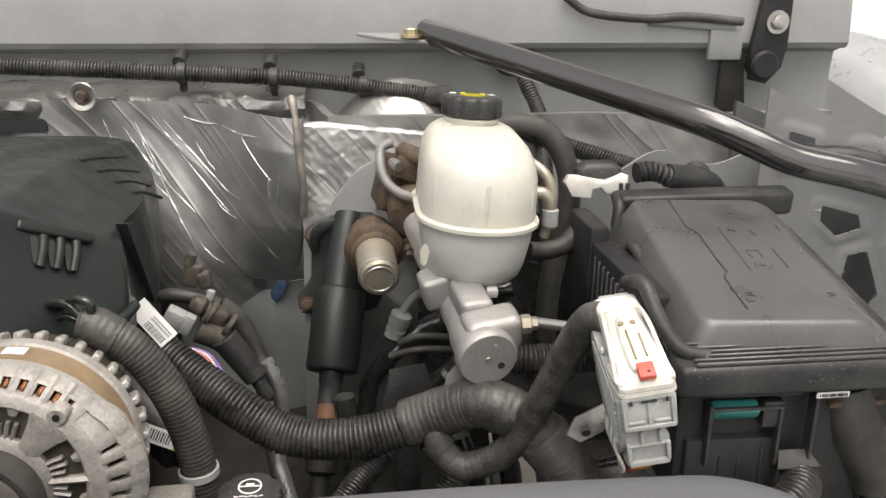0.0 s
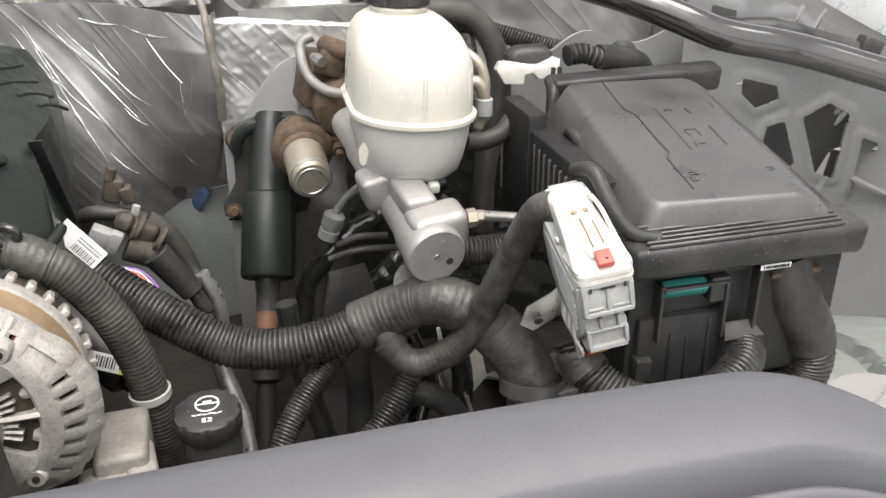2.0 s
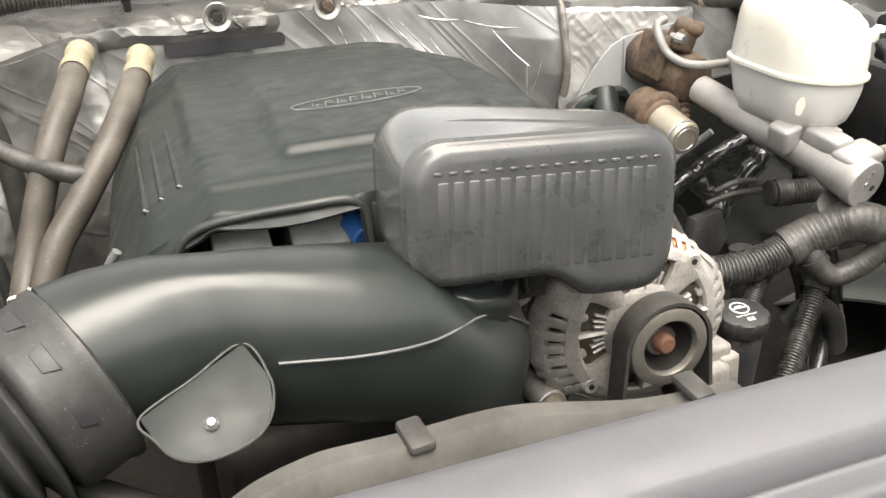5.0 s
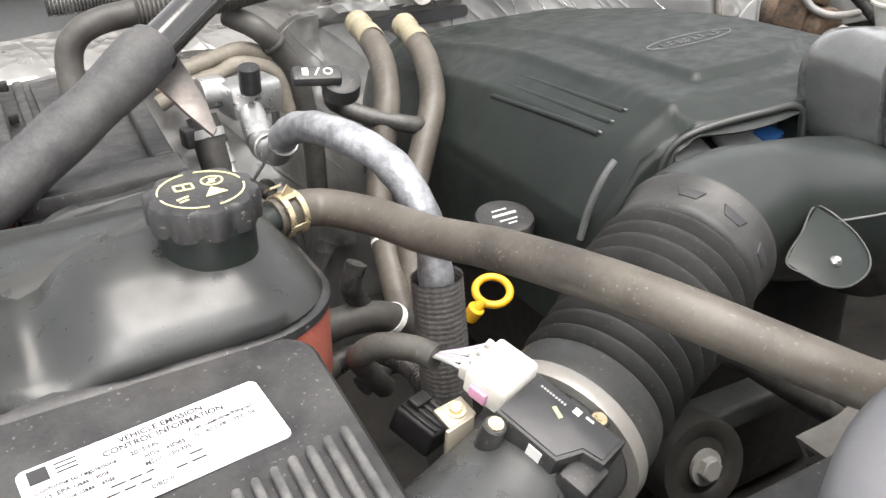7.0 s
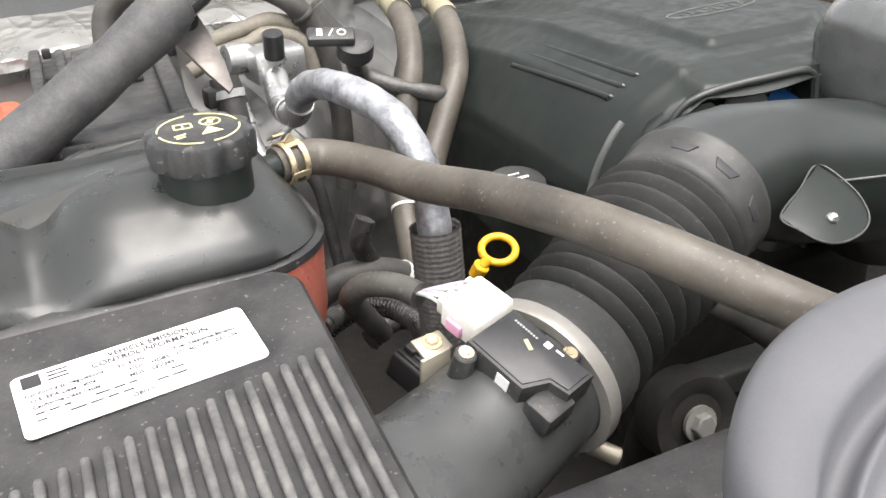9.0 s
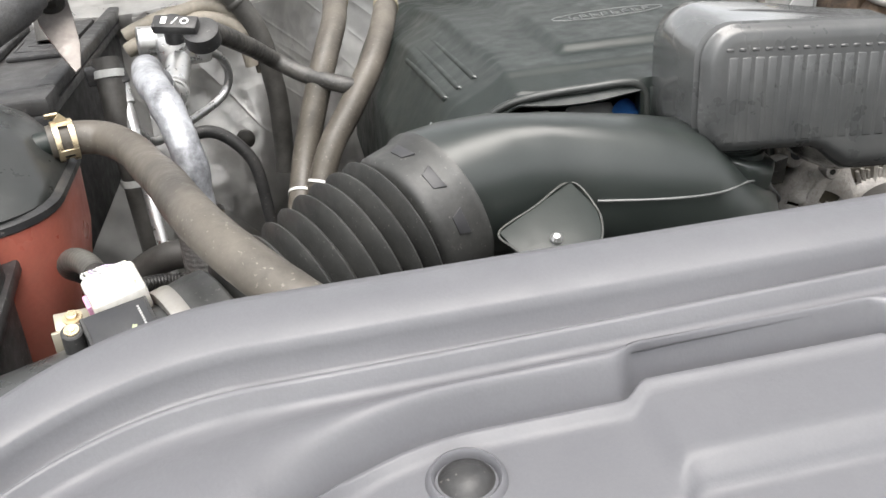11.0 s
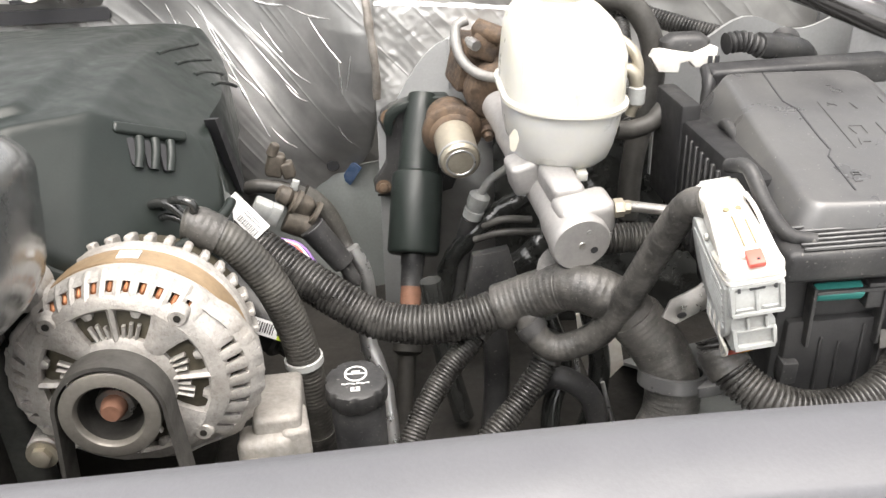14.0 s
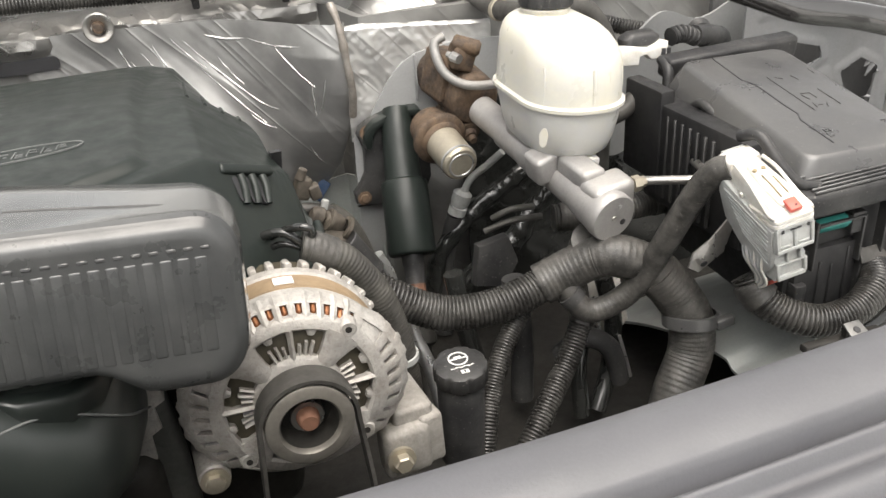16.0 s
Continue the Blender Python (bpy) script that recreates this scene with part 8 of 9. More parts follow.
# fan carrier ledge behind the cover
b = B()
rows = []
for y, z in ((0.312, 1.10), (0.314, 1.19), (0.319, 1.218), (0.327, 1.227), (0.338, 1.227), (0.346, 1.218), (0.350, 1.19), (0.351, 1.08)):
    rows.append([Vector((x, y - 0.02 * sstep(-0.6, -0.68, x) * (y > 0.33), z - 0.004 * sstep(-0.555, -0.585, x) - 0.07 * sstep(-0.575, -0.69, x) - 0.020 * sstep(-0.50, -0.34, x) - 0.09 * sstep(-0.34, -0.28, x) + 0.003 * noise.noise(Vector((x * 14, y * 9, 3))))) for x in np.linspace(-0.72, -0.25, 80)])
shell(b, rows, 0.003)
fs = thing("fan_shroud", (-0.4, 0.35, 1.08), "dusty brown-grey plastic fan shroud edge behind the cover", "fan shroud")
part("edge", b, mat("dusty_shroud", (0.055, 0.052, 0.047), 0.6, 0, 0.2, 20, 200, 0.15, (0.15, 0.143, 0.13), 0.55, 14), fs)
for x in (-0.515, -0.365):
    b = B()
    box(b, (x, 0.332, 1.2275 if x < -0.4 else 1.214), (0.013, 0.022, 0.006), (4, 0, 6), 0.0025)
    part("lug", b, M_rubber, fs)

# ---- cowl, wiring along it, brace bar, wing details ----
b = B()
corrugated(b, [(-1.0, 1.225, 1.30), (-0.75, 1.222, 1.298), (-0.494, 1.22, 1.296), (-0.253, 1.22, 1.286), (-0.10, 1.22, 1.278), (0.0, 1.215, 1.267), (0.09, 1.20, 1.256), (0.14, 1.17, 1.245), (0.20, 1.12, 1.225), (0.28, 1.06, 1.205), (0.33, 1.02, 1.195)], 0.0115, 0.0042, 0.0014)
cw = thing("cowl_harness", (-0.3, 1.22, 1.28), "black corrugated wiring conduit along the cowl", "wiring conduit")
part("conduit", b, M_corr, cw, smooth=60)
for x, z in ((-0.62, 1.297), (-0.24, 1.286), (0.0, 1.267), (-0.12, 1.279)):
    b = B()
    lathe(b, [(0.012, -0.006), (0.0138, -0.005), (0.0138, 0.005), (0.012, 0.006)], along((x, 1.219, z), (x + 0.02, 1.219, z - 0.001)), 20)
    box(b, (x, 1.224, z - 0.016), (0.010, 0.012, 0.018), (10, 0, 0), 0.003)
    cyl(b, (x - 0.006, 1.235, z + 0.012), (x - 0.006, 1.262, z + 0.02), 0.009, 0.009, 16)
    part("clip", b, M_black, cw, "black plastic clip")
b = B()
hose(b, [(0.09, 1.20, 1.256), (0.11, 1.17, 1.26), (0.125, 1.05, 1.245), (0.14, 0.96, 1.262), (0.165, 0.945, 1.266), (0.197, 0.945, 1.256), (0.219, 0.94, 1.222), (0.222, 0.93, 1.18), (0.212, 0.92, 1.14), (0.20, 0.91, 1.09), (0.195, 0.90, 1.03)], 0.0125, 16)
vh = thing("vacuum_hose", (0.2, 0.94, 1.1), "black rubber hose arching behind the reservoir", "hose")
part("hose", b, M_rubber, vh, smooth=60)
b = B()
lathe(b, [(0.0128, -0.004), (0.0142, -0.0035), (0.0142, 0.0035), (0.0128, 0.004)], along((0.125, 1.05, 1.245), (0.14, 0.96, 1.262)), 20)
part("hose_clip", b, M_zinc, vh, "thin steel hose clip")
corr("rear_conduit", [(0.215, 1.24, 1.30), (0.222, 1.20, 1.27), (0.235, 1.17, 1.235), (0.228, 1.10, 1.20), (0.205, 0.93, 1.10), (0.199, 0.91, 1.06), (0.196, 0.90, 1.0)], 0.0105, "black corrugated conduit dropping from the cowl", pitch=0.004, depth=0.0012)
b = B()
lathe(b, [(0, -0.002), (0.026, -0.002), (0.030, 0.003), (0.026, 0.008), (0, 0.008)], along((0.215, 1.285, 1.30), (0.215, 1.2, 1.298)), 28)
solo("grommet", b, M_black, "black rubber grommet in the cowl", "grommet")
pipe("brake_pipe", [(0.145, 0.716, 1.134), (0.165, 0.70, 1.137), (0.185, 0.685, 1.14), (0.20, 0.69, 1.142), (0.225, 0.75, 1.13)], 0.0048, M_steel, "thin dark steel brake pipe from the master cylinder")
pipe("booster_pipe", [(0.030, 1.0, 1.236), (0.017, 0.998, 1.230), (0.016, 0.985, 1.212), (0.022, 0.975, 1.197), (0.036, 0.96, 1.187), (0.056, 0.95, 1.184), (0.09, 0.945, 1.184)], 0.0058, M_dull, "bent dull grey pipe on the brake booster")
pipe("return_pipe", [(0.15, 0.90, 1.245), (0.175, 0.87, 1.235), (0.186, 0.862, 1.215), (0.184, 0.86, 1.18), (0.18, 0.86, 1.165)], 0.0055, M_zinc, "thin pale pipe beside the reservoir")
hp = thing("return_hose", (0.19, 0.85, 1.13), "short grey rubber hose with a crimped pipe beside the reservoir", "hose")
b = B()
hose(b, [(0.16, 0.84, 1.158), (0.178, 0.845, 1.155), (0.20, 0.85, 1.16), (0.213, 0.855, 1.172), (0.225, 0.87, 1.168)], 0.0095, 14)
part("hose", b, M_rubber, hp, smooth=60)
b = B()
hose(b, [(0.162, 0.86, 1.205), (0.17, 0.86, 1.213), (0.18, 0.858, 1.21), (0.1845, 0.858, 1.195), (0.184, 0.858, 1.175)], 0.0068, 12)
part("pipe", b, M_zinc, hp, smooth=60)
b = B()
cyl(b, (0.185, 0.857, 1.196), (0.1845, 0.857, 1.178), 0.0085, 0.0085, 14)
part("crimp", b, M_greyplug, hp)
hpl = thing("brake_hose_end", (0.04, 0.98, 0.95), "grey hose end fitting and black sleeve below the booster", "hose")
b = B()
hose(b, [(0.085, 0.955, 1.09), (0.068, 0.97, 1.068), (0.05, 0.98, 1.05), (0.038, 0.982, 1.03)], 0.0048, 12)
lathe(b, [(0, 0), (0.012, 0.001), (0.0125, 0.012), (0.0105, 0.013), (0.013, 0.02), (0.013, 0.032), (0.008, 0.036), (0, 0.036)], along((0.028, 0.985, 1.0), (0.04, 0.982, 1.035)), 16)
part("fitting", b, M_greyplug, hpl, "pale grubby hose fitting")
b = B()
hose(b, [(0.027, 0.986, 0.999), (0.015, 0.99, 0.95), (0.005, 0.99, 0.88), (0.0, 0.98, 0.82)], 0.0115, 14)
part("sleeve", b, M_black, hpl)

bb = thing("brace_bar", (0.4, 0.95, 1.25), "glossy black bent tubular brace bar from cowl to wing", "brace bar")
b = B()
hose(b, [(0.085, 1.235, 1.338), (0.17, 1.125, 1.319), (0.27, 1.01, 1.295), (0.355, 0.915, 1.275), (0.40, 0.885, 1.258), (0.445, 0.868, 1.24), (0.50, 0.855, 1.229), (0.545, 0.845, 1.218), (0.65, 0.80, 1.188), (0.80, 0.735, 1.15)], 0.0168, 24)
part("bar", b, M_bar, bb, smooth=60)
b = B()
prism(b, [(-0.085, 0.0), (-0.05, -0.012), (0.08, -0.016), (0.10, 0.0), (0.07, 0.016), (-0.03, 0.02)], 0.005, Matrix.Translation((0.075, 1.225, 1.326)) @ pose(0, 0, 0, 8, 4, -8), 0.0015)
part("foot_plate", b, M_paint, bb, "pale steel foot plate")
b = B()
bolt(b, (0.065, 1.22, 1.332), (0, 0, 1), 0.010, 0.012)
part("bolt", b, M_gold, bb, "brassy bolt head")

# bonnet hinge and bracket
hg = thing("bonnet_hinge", (0.61, 1.28, 1.25), "dark steel bonnet hinge arm with bolts", "hinge")
b = B()
prism(b, [(0.560, 1.268), (0.585, 1.262), (0.606, 1.285), (0.612, 1.315), (0.612, 1.43), (0.578, 1.44), (0.566, 1.38), (0.556, 1.31)], 0.014, Matrix(((1, 0, 0, 0), (0, 0, -1, 1.262), (0, 1, 0, 0), (0, 0, 0, 1))), 0.004)
part("arm", b, M_body, hg)
b = B()
cyl(b, (0.578, 1.240, 1.290), (0.578, 1.27, 1.290), 0.021, 0.021, 28, 0.004)
part("pivot", b, M_body, hg)
# dark plate drawn as the shadow stripe next to the hinge arm
b = B()
prism(b, [(0.522, 1.308), (0.556, 1.300), (0.566, 1.228), (0.540, 1.215), (0.521, 1.228)], 0.012, Matrix(((1, 0, 0, 0), (0, 0, -1, 1.278), (0, 1, 0, 0), (0, 0, 0, 1))), 0.003)
part("foot", b, M_dark, hg, "dark strip painted for the shadow beside the hinge")
b = B()
bolt(b, (0.590, 1.247, 1.350), (0, -1, 0), 0.011, 0.009)
part("bolt", b, M_steel, hg)
b = B()
box(b, (0.522, 1.262, 1.318), (0.05, 0.012, 0.045), (0, 0, 0), 0.003)
box(b, (0.47, 1.262, 1.346), (0.13, 0.014, 0.012), (0, 4, 0), 0.003)
solo("cowl_bracket", b, M_paint, "grey painted bracket under the cowl lip", "bracket")
b = B()
hose(b, [(0.28, 1.255, 1.385), (0.32, 1.252, 1.362), (0.40, 1.25, 1.354), (0.46, 1.25, 1.357), (0.54, 1.25, 1.35)], 0.006, 10)
solo("seal_strip", b, M_rubber, "black rubber seal along the cowl lip", "seal", smooth=60)

# pressed stay panel of the inner wing with its cut-outs
HOLES = [[(0.555, 1.152), (0.605, 1.138), (0.612, 1.12), (0.581, 1.11), (0.556, 1.132)], [(0.651, 1.092), (0.687, 1.109), (0.721, 1.091), (0.715, 1.001), (0.684, 1.013)],
         [(0.749, 1.056), (0.773, 1.046), (0.808, 0.982), (0.747, 0.982)], [(0.794, 1.082), (0.84, 1.076), (0.86, 0.997), (0.832, 0.998)], [(0.588, 1.224), (0.612, 1.222), (0.647, 1.196), (0.635, 1.189), (0.599, 1.198)],
         [(0.60, 1.085), (0.625, 1.09), (0.65, 1.03), (0.625, 0.99), (0.59, 1.0)], [(0.50, 1.245), (0.535, 1.235), (0.53, 1.205), (0.50, 1.20)]]


def nearest_on(poly, x, z):
    best, inside, n = None, False, len(poly)
    for i in range(n):
        (x0, z0), (x1, z1) = poly[i], poly[(i + 1) % n]
        if (z0 > z) != (z1 > z) and x < (x1 - x0) * (z - z0) / (z1 - z0) + x0:
            inside = not inside
        dx, dz = x1 - x0, z1 - z0
        u = min(max(((x - x0) * dx + (z - z0) * dz) / (dx * dx + dz * dz), 0), 1)
        px, pz = x0 + u * dx, z0 + u * dz
        d = math.hypot(px - x, pz - z)
        if best is None or d < best[0]:
            best = (d, px, pz)
    return inside, best


b = B()
NX, NZ = 130, 100
verts, state = {}, {}
for i in range(NX + 1):
    for j in range(NZ + 1):
        x = 0.47 + 0.39 * i / NX
        z = 0.95 + (0.325 - 0.42 * (x - 0.52)) * j / NZ
        hole = False
        for poly in HOLES:
            inside, (d, px, pz) = nearest_on(poly, x, z)
            if d < 0.0019:
                x, z = px, pz
                break
            hole = hole or inside
        rim = min(min(nearest_on(p, x, z)[1][0] for p in HOLES), 0.02)
        state[i, j] = hole
        verts[i, j] = b.verts.new((x, 1.0 - 0.0025 * sstep(0.016, 0.004, rim) + 0.02 * (x - 0.6), z))
for i in range(NX):
    for j in range(NZ):
        k = ((i, j), (i + 1, j), (i + 1, j + 1), (i, j + 1))
        if not any(state[q] for q in k):
            b.faces.new([verts[q] for q in k])
bmesh.ops.delete(b, geom=[v for v in b.verts if not v.link_faces], context='VERTS')
b.normal_update()
bmesh.ops.solidify(b, geom=b.faces[:], thickness=0.004)
solo("wing_stay_panel", b, mat("grey_primer", (0.22, 0.222, 0.227), 0.45, 0.15, 0.1, 12, 250, 0.05, DUST, 0.3), "grey pressed steel stay panel with angular cut-outs", "panel", kind="structure")
# backing sheet whose dark colour paints the shade seen through the cut-outs
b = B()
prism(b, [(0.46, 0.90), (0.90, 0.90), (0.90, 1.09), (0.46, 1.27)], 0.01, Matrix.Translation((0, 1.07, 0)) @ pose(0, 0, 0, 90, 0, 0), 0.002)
solo("wing_recess_shade", b, mat("painted_shade", (0.075, 0.076, 0.078), 0.5, 0, 0.15, 20, 260, 0.1, DUST, 0.2), "sheet behind the stay panel, coloured dark for the shade in its cut-outs", "recess", kind="structure")
b = B()
hose(b, [(0.52, 1.0, 1.215), (0.58, 0.985, 1.213), (0.63, 0.975, 1.20), (0.68, 0.965, 1.185)], 0.013, 12, wob=0.15)
box(b, (0.70, 0.965, 1.19), (0.03, 0.02, 0.022), (0, 20, 0), 0.004)
solo("wing_harness", b, M_black, "black taped lead with a clip on the inner wing", "wiring conduit", smooth=60)

# white and black plug behind the fuse box
wp = thing("white_plug", (0.25, 0.89, 1.19), "white plug with black cap behind the fuse box", "wiring plug")
b = B()
prism(b, [(-0.039, 0.004), (-0.034, 0.012), (-0.022, 0.012), (0.010, 0.004), (0.032, 0.011), (0.039, 0.008), (0.036, -0.013), (0.012, -0.013), (0.005, -0.005), (-0.004, -0.006), (-0.007, -0.017), (-0.030, -0.014)], 0.022, Matrix.Translation((0.240, 0.899, 1.212)) @ pose(0, 0, 0, 82, -4, -6) @ Matrix.Scale(0.86, 4), 0.003)
sh = part("shell", b, M_nylon, wp)
for x in (0.262, 0.269):
    b = B()
    box(b, (x, 0.8745, 1.212), (0.004, 0.003, 0.010), (0, 0, -6), 0)
    part("slot", b, M_ink, sh)
b = B()
stack(b, [(0, .046, .024, .01, 0, 0), (0.008, .046, .024, .01, 0, 0), (0.014, .03, .014, .006, 0, 0)], Matrix.Translation((0.243, 0.901, 1.219)) @ pose(0, 0, 0, 0, 0, 0) @ Matrix.Scale(1.1, 4))
part("black_cap", b, M_black, wp, smooth=50)
b = B()
corrugated(b, [(0.285, 0.897, 1.222), (0.302, 0.90, 1.223), (0.318, 0.90, 1.218), (0.34, 0.905, 1.21)], 0.011, 0.006, 0.003)
hose(b, [(0.32, 0.90, 1.218), (0.35, 0.91, 1.212), (0.38, 0.93, 1.20), (0.40, 0.95, 1.18)], 0.013, 12)
part("lead", b, M_black, wp)

# strut top beyond the fuse box
b = B()
shell(b, [[Vector((x, 1.0 + 0.05 * math.sin((x - 0.3) * 9), z + 0.012 * math.sin(x * 40))) for x in np.linspace(0.24, 0.56, 24)] for z in (1.05, 1.12, 1.18, 1.205)], 0.004)
solo("suspension_tower", b, M_paint, "grey painted tower panel behind the fuse box", "panel", kind="structure")
b = B()
lathe(b, [(0, 0), (0.016, 0), (0.018, 0.004), (0.012, 0.012), (0.004, 0.014), (0.004, 0.022), (0, 0.022)], along((0.385, 0.985, 1.195), (0.38, 0.95, 1.20)), 20)
solo("rubber_plug", b, M_black, "black rubber plug in the tower panel", "grommet")

# washer filler
wf = thing("washer_filler_cap", (0.21, 0.295, 1.14), "grey plastic washer filler cap with moulded windscreen sign", "filler cap")
wc = Vector((0.2105, 0.295, 1.218))
nz = Vector((0.05, -0.10, 1)).normalized()
nx = Vector((0, 1, 0)).cross(nz).normalized()
ny = nz.cross(nx)
n = Matrix(((nx.x, ny.x, nz.x, wc.x), (nx.y, ny.y, nz.y, wc.y), (nx.z, ny.z, nz.z, wc.z), (0, 0, 0, 1))) @ pose(0, 0, 0, 0, 0, 0) @ Matrix.Scale(1.38, 4)
b = B()
lathe(b, [(0.0165, -0.0078), (0.0190, -0.0072), (0.0197, -0.0055), (0.0199, -0.0008), (0.0193, 0.0006), (0.0170, 0.0008), (0.012, 0.0004), (0, 0.0002)], n, 56)
capw = part("cap", b, M_capgrey, wf)
b = B()
prism(b, [(-0.0255, 0.0015), (-0.019, 0.004), (-0.0165, 0.001), (-0.0175, -0.009), (-0.020, -0.0105), (-0.0235, -0.006)], 0.005, n @ pose(0, 0, -0.004), 0.0015)
part("pull_tab", b, M_capgrey, capw, "small moulded pull tab")
# moulded sign: windscreen, spray and open book
arcs = [[(6.4, 11.2), (1.8, 8.2), (-2.8, 5.1)], [(-2.8, 5.1), (-2.2, 1.2), (-2.8, -2.2), (-4.1, -4.8)], [(-4.1, -4.8), (4.4, -11.3)], [(4.4, -11.3), (7.2, -6.2), (9.0, -1.0), (9.2, 3.0), (8.4, 7.2), (6.4, 11.2)],
        [(-5.6, 0), (-4.2, 0)], [(-1.0, 0), (1.0, 0)], [(2.4, 0), (4.4, 0)], [(5.8, 0), (7.8, 0)], [(10.4, 0), (12.4, 0)],
        [(10.4, 8.8), (12.0, 8.1)], [(13.3, 7.1), (14.1, 5.6)], [(14.3, 4.2), (14.0, 2.6)], [(13.0, -1.0), (13.9, -2.5)], [(14.2, -4.2), (13.8, -5.6)], [(12.6, -7.0), (10.6, -8.2)],
        [(-14.9, 4.2), (-7.6, 3.6), (-8.2, 1.8)], [(-14.9, 4.2), (-13.6, 2.2), (-14.6, 0.8), (-14.9, -4.3), (-8.8, -4.2), (-8.0, 0.9), (-12.6, 0.6), (-12.9, -2.4), (-9.6, -2.4), (-9.3, -0.8), (-11.6, -0.9)]]
b = B()
for line in arcs:
    for (x0, y0), (x1, y1) in zip(line, line[1:]):
        d = math.hypot(x1 - x0, y1 - y0) / 1000
        box(b, ((x0 + x1) / 2000, (y0 + y1) / 2000, 0.0006), (d + 0.0006, 0.0007, 0.0009), (0, 0, math.degrees(math.atan2(y1 - y0, x1 - x0))), 0.0002, 1, m=n)
part("moulded_sign", b, M_capgrey, capw, "moulded windscreen sign")
b = B()
lathe(b, [(0.0192 + 0.0006 * (k % 2), -0.0078 - 0.0016 * k) for k in range(9)], n, 40)
cyl(b, n @ Vector((0, 0, -0.018)), n @ Vector((0, 0, -0.14)), 0.0170, 0.016, 24)
part("filler_neck", b, M_black, wf, "ribbed black neck")

# bracket with a hole in front of the fuse box, leads behind it
fb = thing("front_bracket", (0.24, 0.5, 1.0), "dark bracket strip with a drilled grey tab below the conduit", "bracket")
b = B()
box(b, (0.232, 0.508, 1.040), (0.09, 0.010, 0.008), (0, 4, 2), 0.002)
box(b, (0.237, 0.506, 1.047), (0.012, 0.006, 0.016), (0, 0, 0), 0.001)
part("strip", b, M_dark, fb)
b = B()
prism(b, [(-0.010, -0.009), (0.010, -0.009), (0.0085, 0.010), (-0.0085, 0.010)], 0.002, Matrix.Translation((0.237, 0.498, 1.0535)) @ pose(0, 0, 0, 25, 0, 0), 0.0005)
tab = part("tab", b, mat("bare_zinc", (0.15, 0.148, 0.142), 0.45, 0.3, 0.15, 40, 260, 0.1), fb, "bare grey drilled tab")
b = B()
cyl(b, (0.237, 0.4985, 1.0545), (0.237, 0.4975, 1.0565), 0.0035, 0.0035, 18)
part("hole", b, M_ink, tab)
b = B()
hose(b, [(0.25, 0.545, 0.995), (0.285, 0.55, 1.0), (0.32, 0.555, 1.003), (0.345, 0.565, 1.004), (0.37, 0.585, 0.985)], 0.010, 14)
solo("black_lead", b, M_gloss, "black lead below the fuse box conduit", "cable", smooth=60)
b = B()
hose(b, [(0.25, 0.53, 0.985), (0.29, 0.535, 0.988), (0.33, 0.54, 0.992), (0.36, 0.56, 0.985)], 0.007, 12)
solo("black_lead", b, M_gloss, "thinner black lead below the fuse box conduit", "cable", smooth=60)

# plug with label by the alternator, tag on the harness, fittings behind it
sl = thing("starter_plug", (-0.19, 0.71, 1.0), "black wiring plug with white and lime label beside the alternator", "wiring plug")
b = B()
cyl(b, (-0.235, 0.75, 1.075), (-0.165, 0.70, 1.03), 0.025, 0.022, 20, 0.003)
cyl(b, (-0.165, 0.70, 1.03), (-0.15, 0.69, 1.02), 0.015, 0.013, 16, 0.003)
part("plug", b, M_black, sl)
g = Matrix.Translation((-0.181, 0.6865, 1.052)) @ pose(0, 0, 0, 52, 28, 4)
b = B()
box(b, (0, 0, 0), (0.026, 0.014, 0.0012), (0, 0, 0), 0, m=g)
lb = part("label", b, M_white, sl, "white label")
b = B()
box(b, (0.0165, 0, 0), (0.008, 0.014, 0.0013), (0, 0, 0), 0, m=g)
part("lime_end", b, M_lime, lb, "lime end of the label")
b = B()
for k in range(9):
    box(b, (-0.010 + 0.0022 * k, 0, 0.0008), (0.0008 + 0.0005 * (k % 2), 0.009, 0.0004), (0, 0, 0), 0, m=g)
part("print_bars", b, M_ink, lb)
hl = thing("harness_tag", (-0.208, 0.8, 1.09), "white printed tag wrapped on the conduit", "tag")
tz = Vector((0.24, -0.87, 0.43)).normalized()
tx = Vector((0.57, 0, -0.82))
tx = (tx - tz * tx.dot(tz)).normalized()
ty = tz.cross(tx)
g = Matrix(((tx.x, ty.x, tz.x, -0.2005), (tx.y, ty.y, tz.y, 0.7775), (tx.z, ty.z, tz.z, 1.1185), (0, 0, 0, 1))) @ Matrix.Scale(0.8, 4)
b = B()
box(b, (0, 0, 0), (0.056, 0.024, 0.001), (0, 0, 0), 0, m=g)
part("tag", b, M_white, hl)
for r, (y, h, n) in enumerate(((0.0055, 0.0016, 16), (0.002, 0.0022, 14), (-0.006, 0.008, 12))):
    b = B()
    for k in range(n):
        box(b, (-0.004 + 0.0021 * k * (14 / n), y, 0.0007), (0.0008 + 0.0005 * (k % 2), h, 0.0004), (0, 0, 0), 0, m=g)
    part("print_line", b, M_ink, hl)
M_brownfit = mat("brown_fitting", (0.060, 0.050, 0.040), 0.6, 0.1, 0.35, 40, 200, 0.4, (0.16, 0.14, 0.11), 0.5, 25)
bs = thing("fuel_line_fitting", (-0.16, 0.86, 1.0), "brown and grey fuel line couplings behind the harness", "coupling")
b = B()
box(b, (-0.160, 0.865, 1.086), (0.026, 0.022, 0.022), (10, 30, 20), 0.006, 3)
for f in (0, 1):
    lathe(b, [(0.009, 0), (0.0135, 0.001), (0.0135, 0.005), (0.009, 0.006)], along((-0.166 + 0.018 * f, 0.86, 1.094 - 0.014 * f), (-0.13, 0.86, 1.066)), 18)
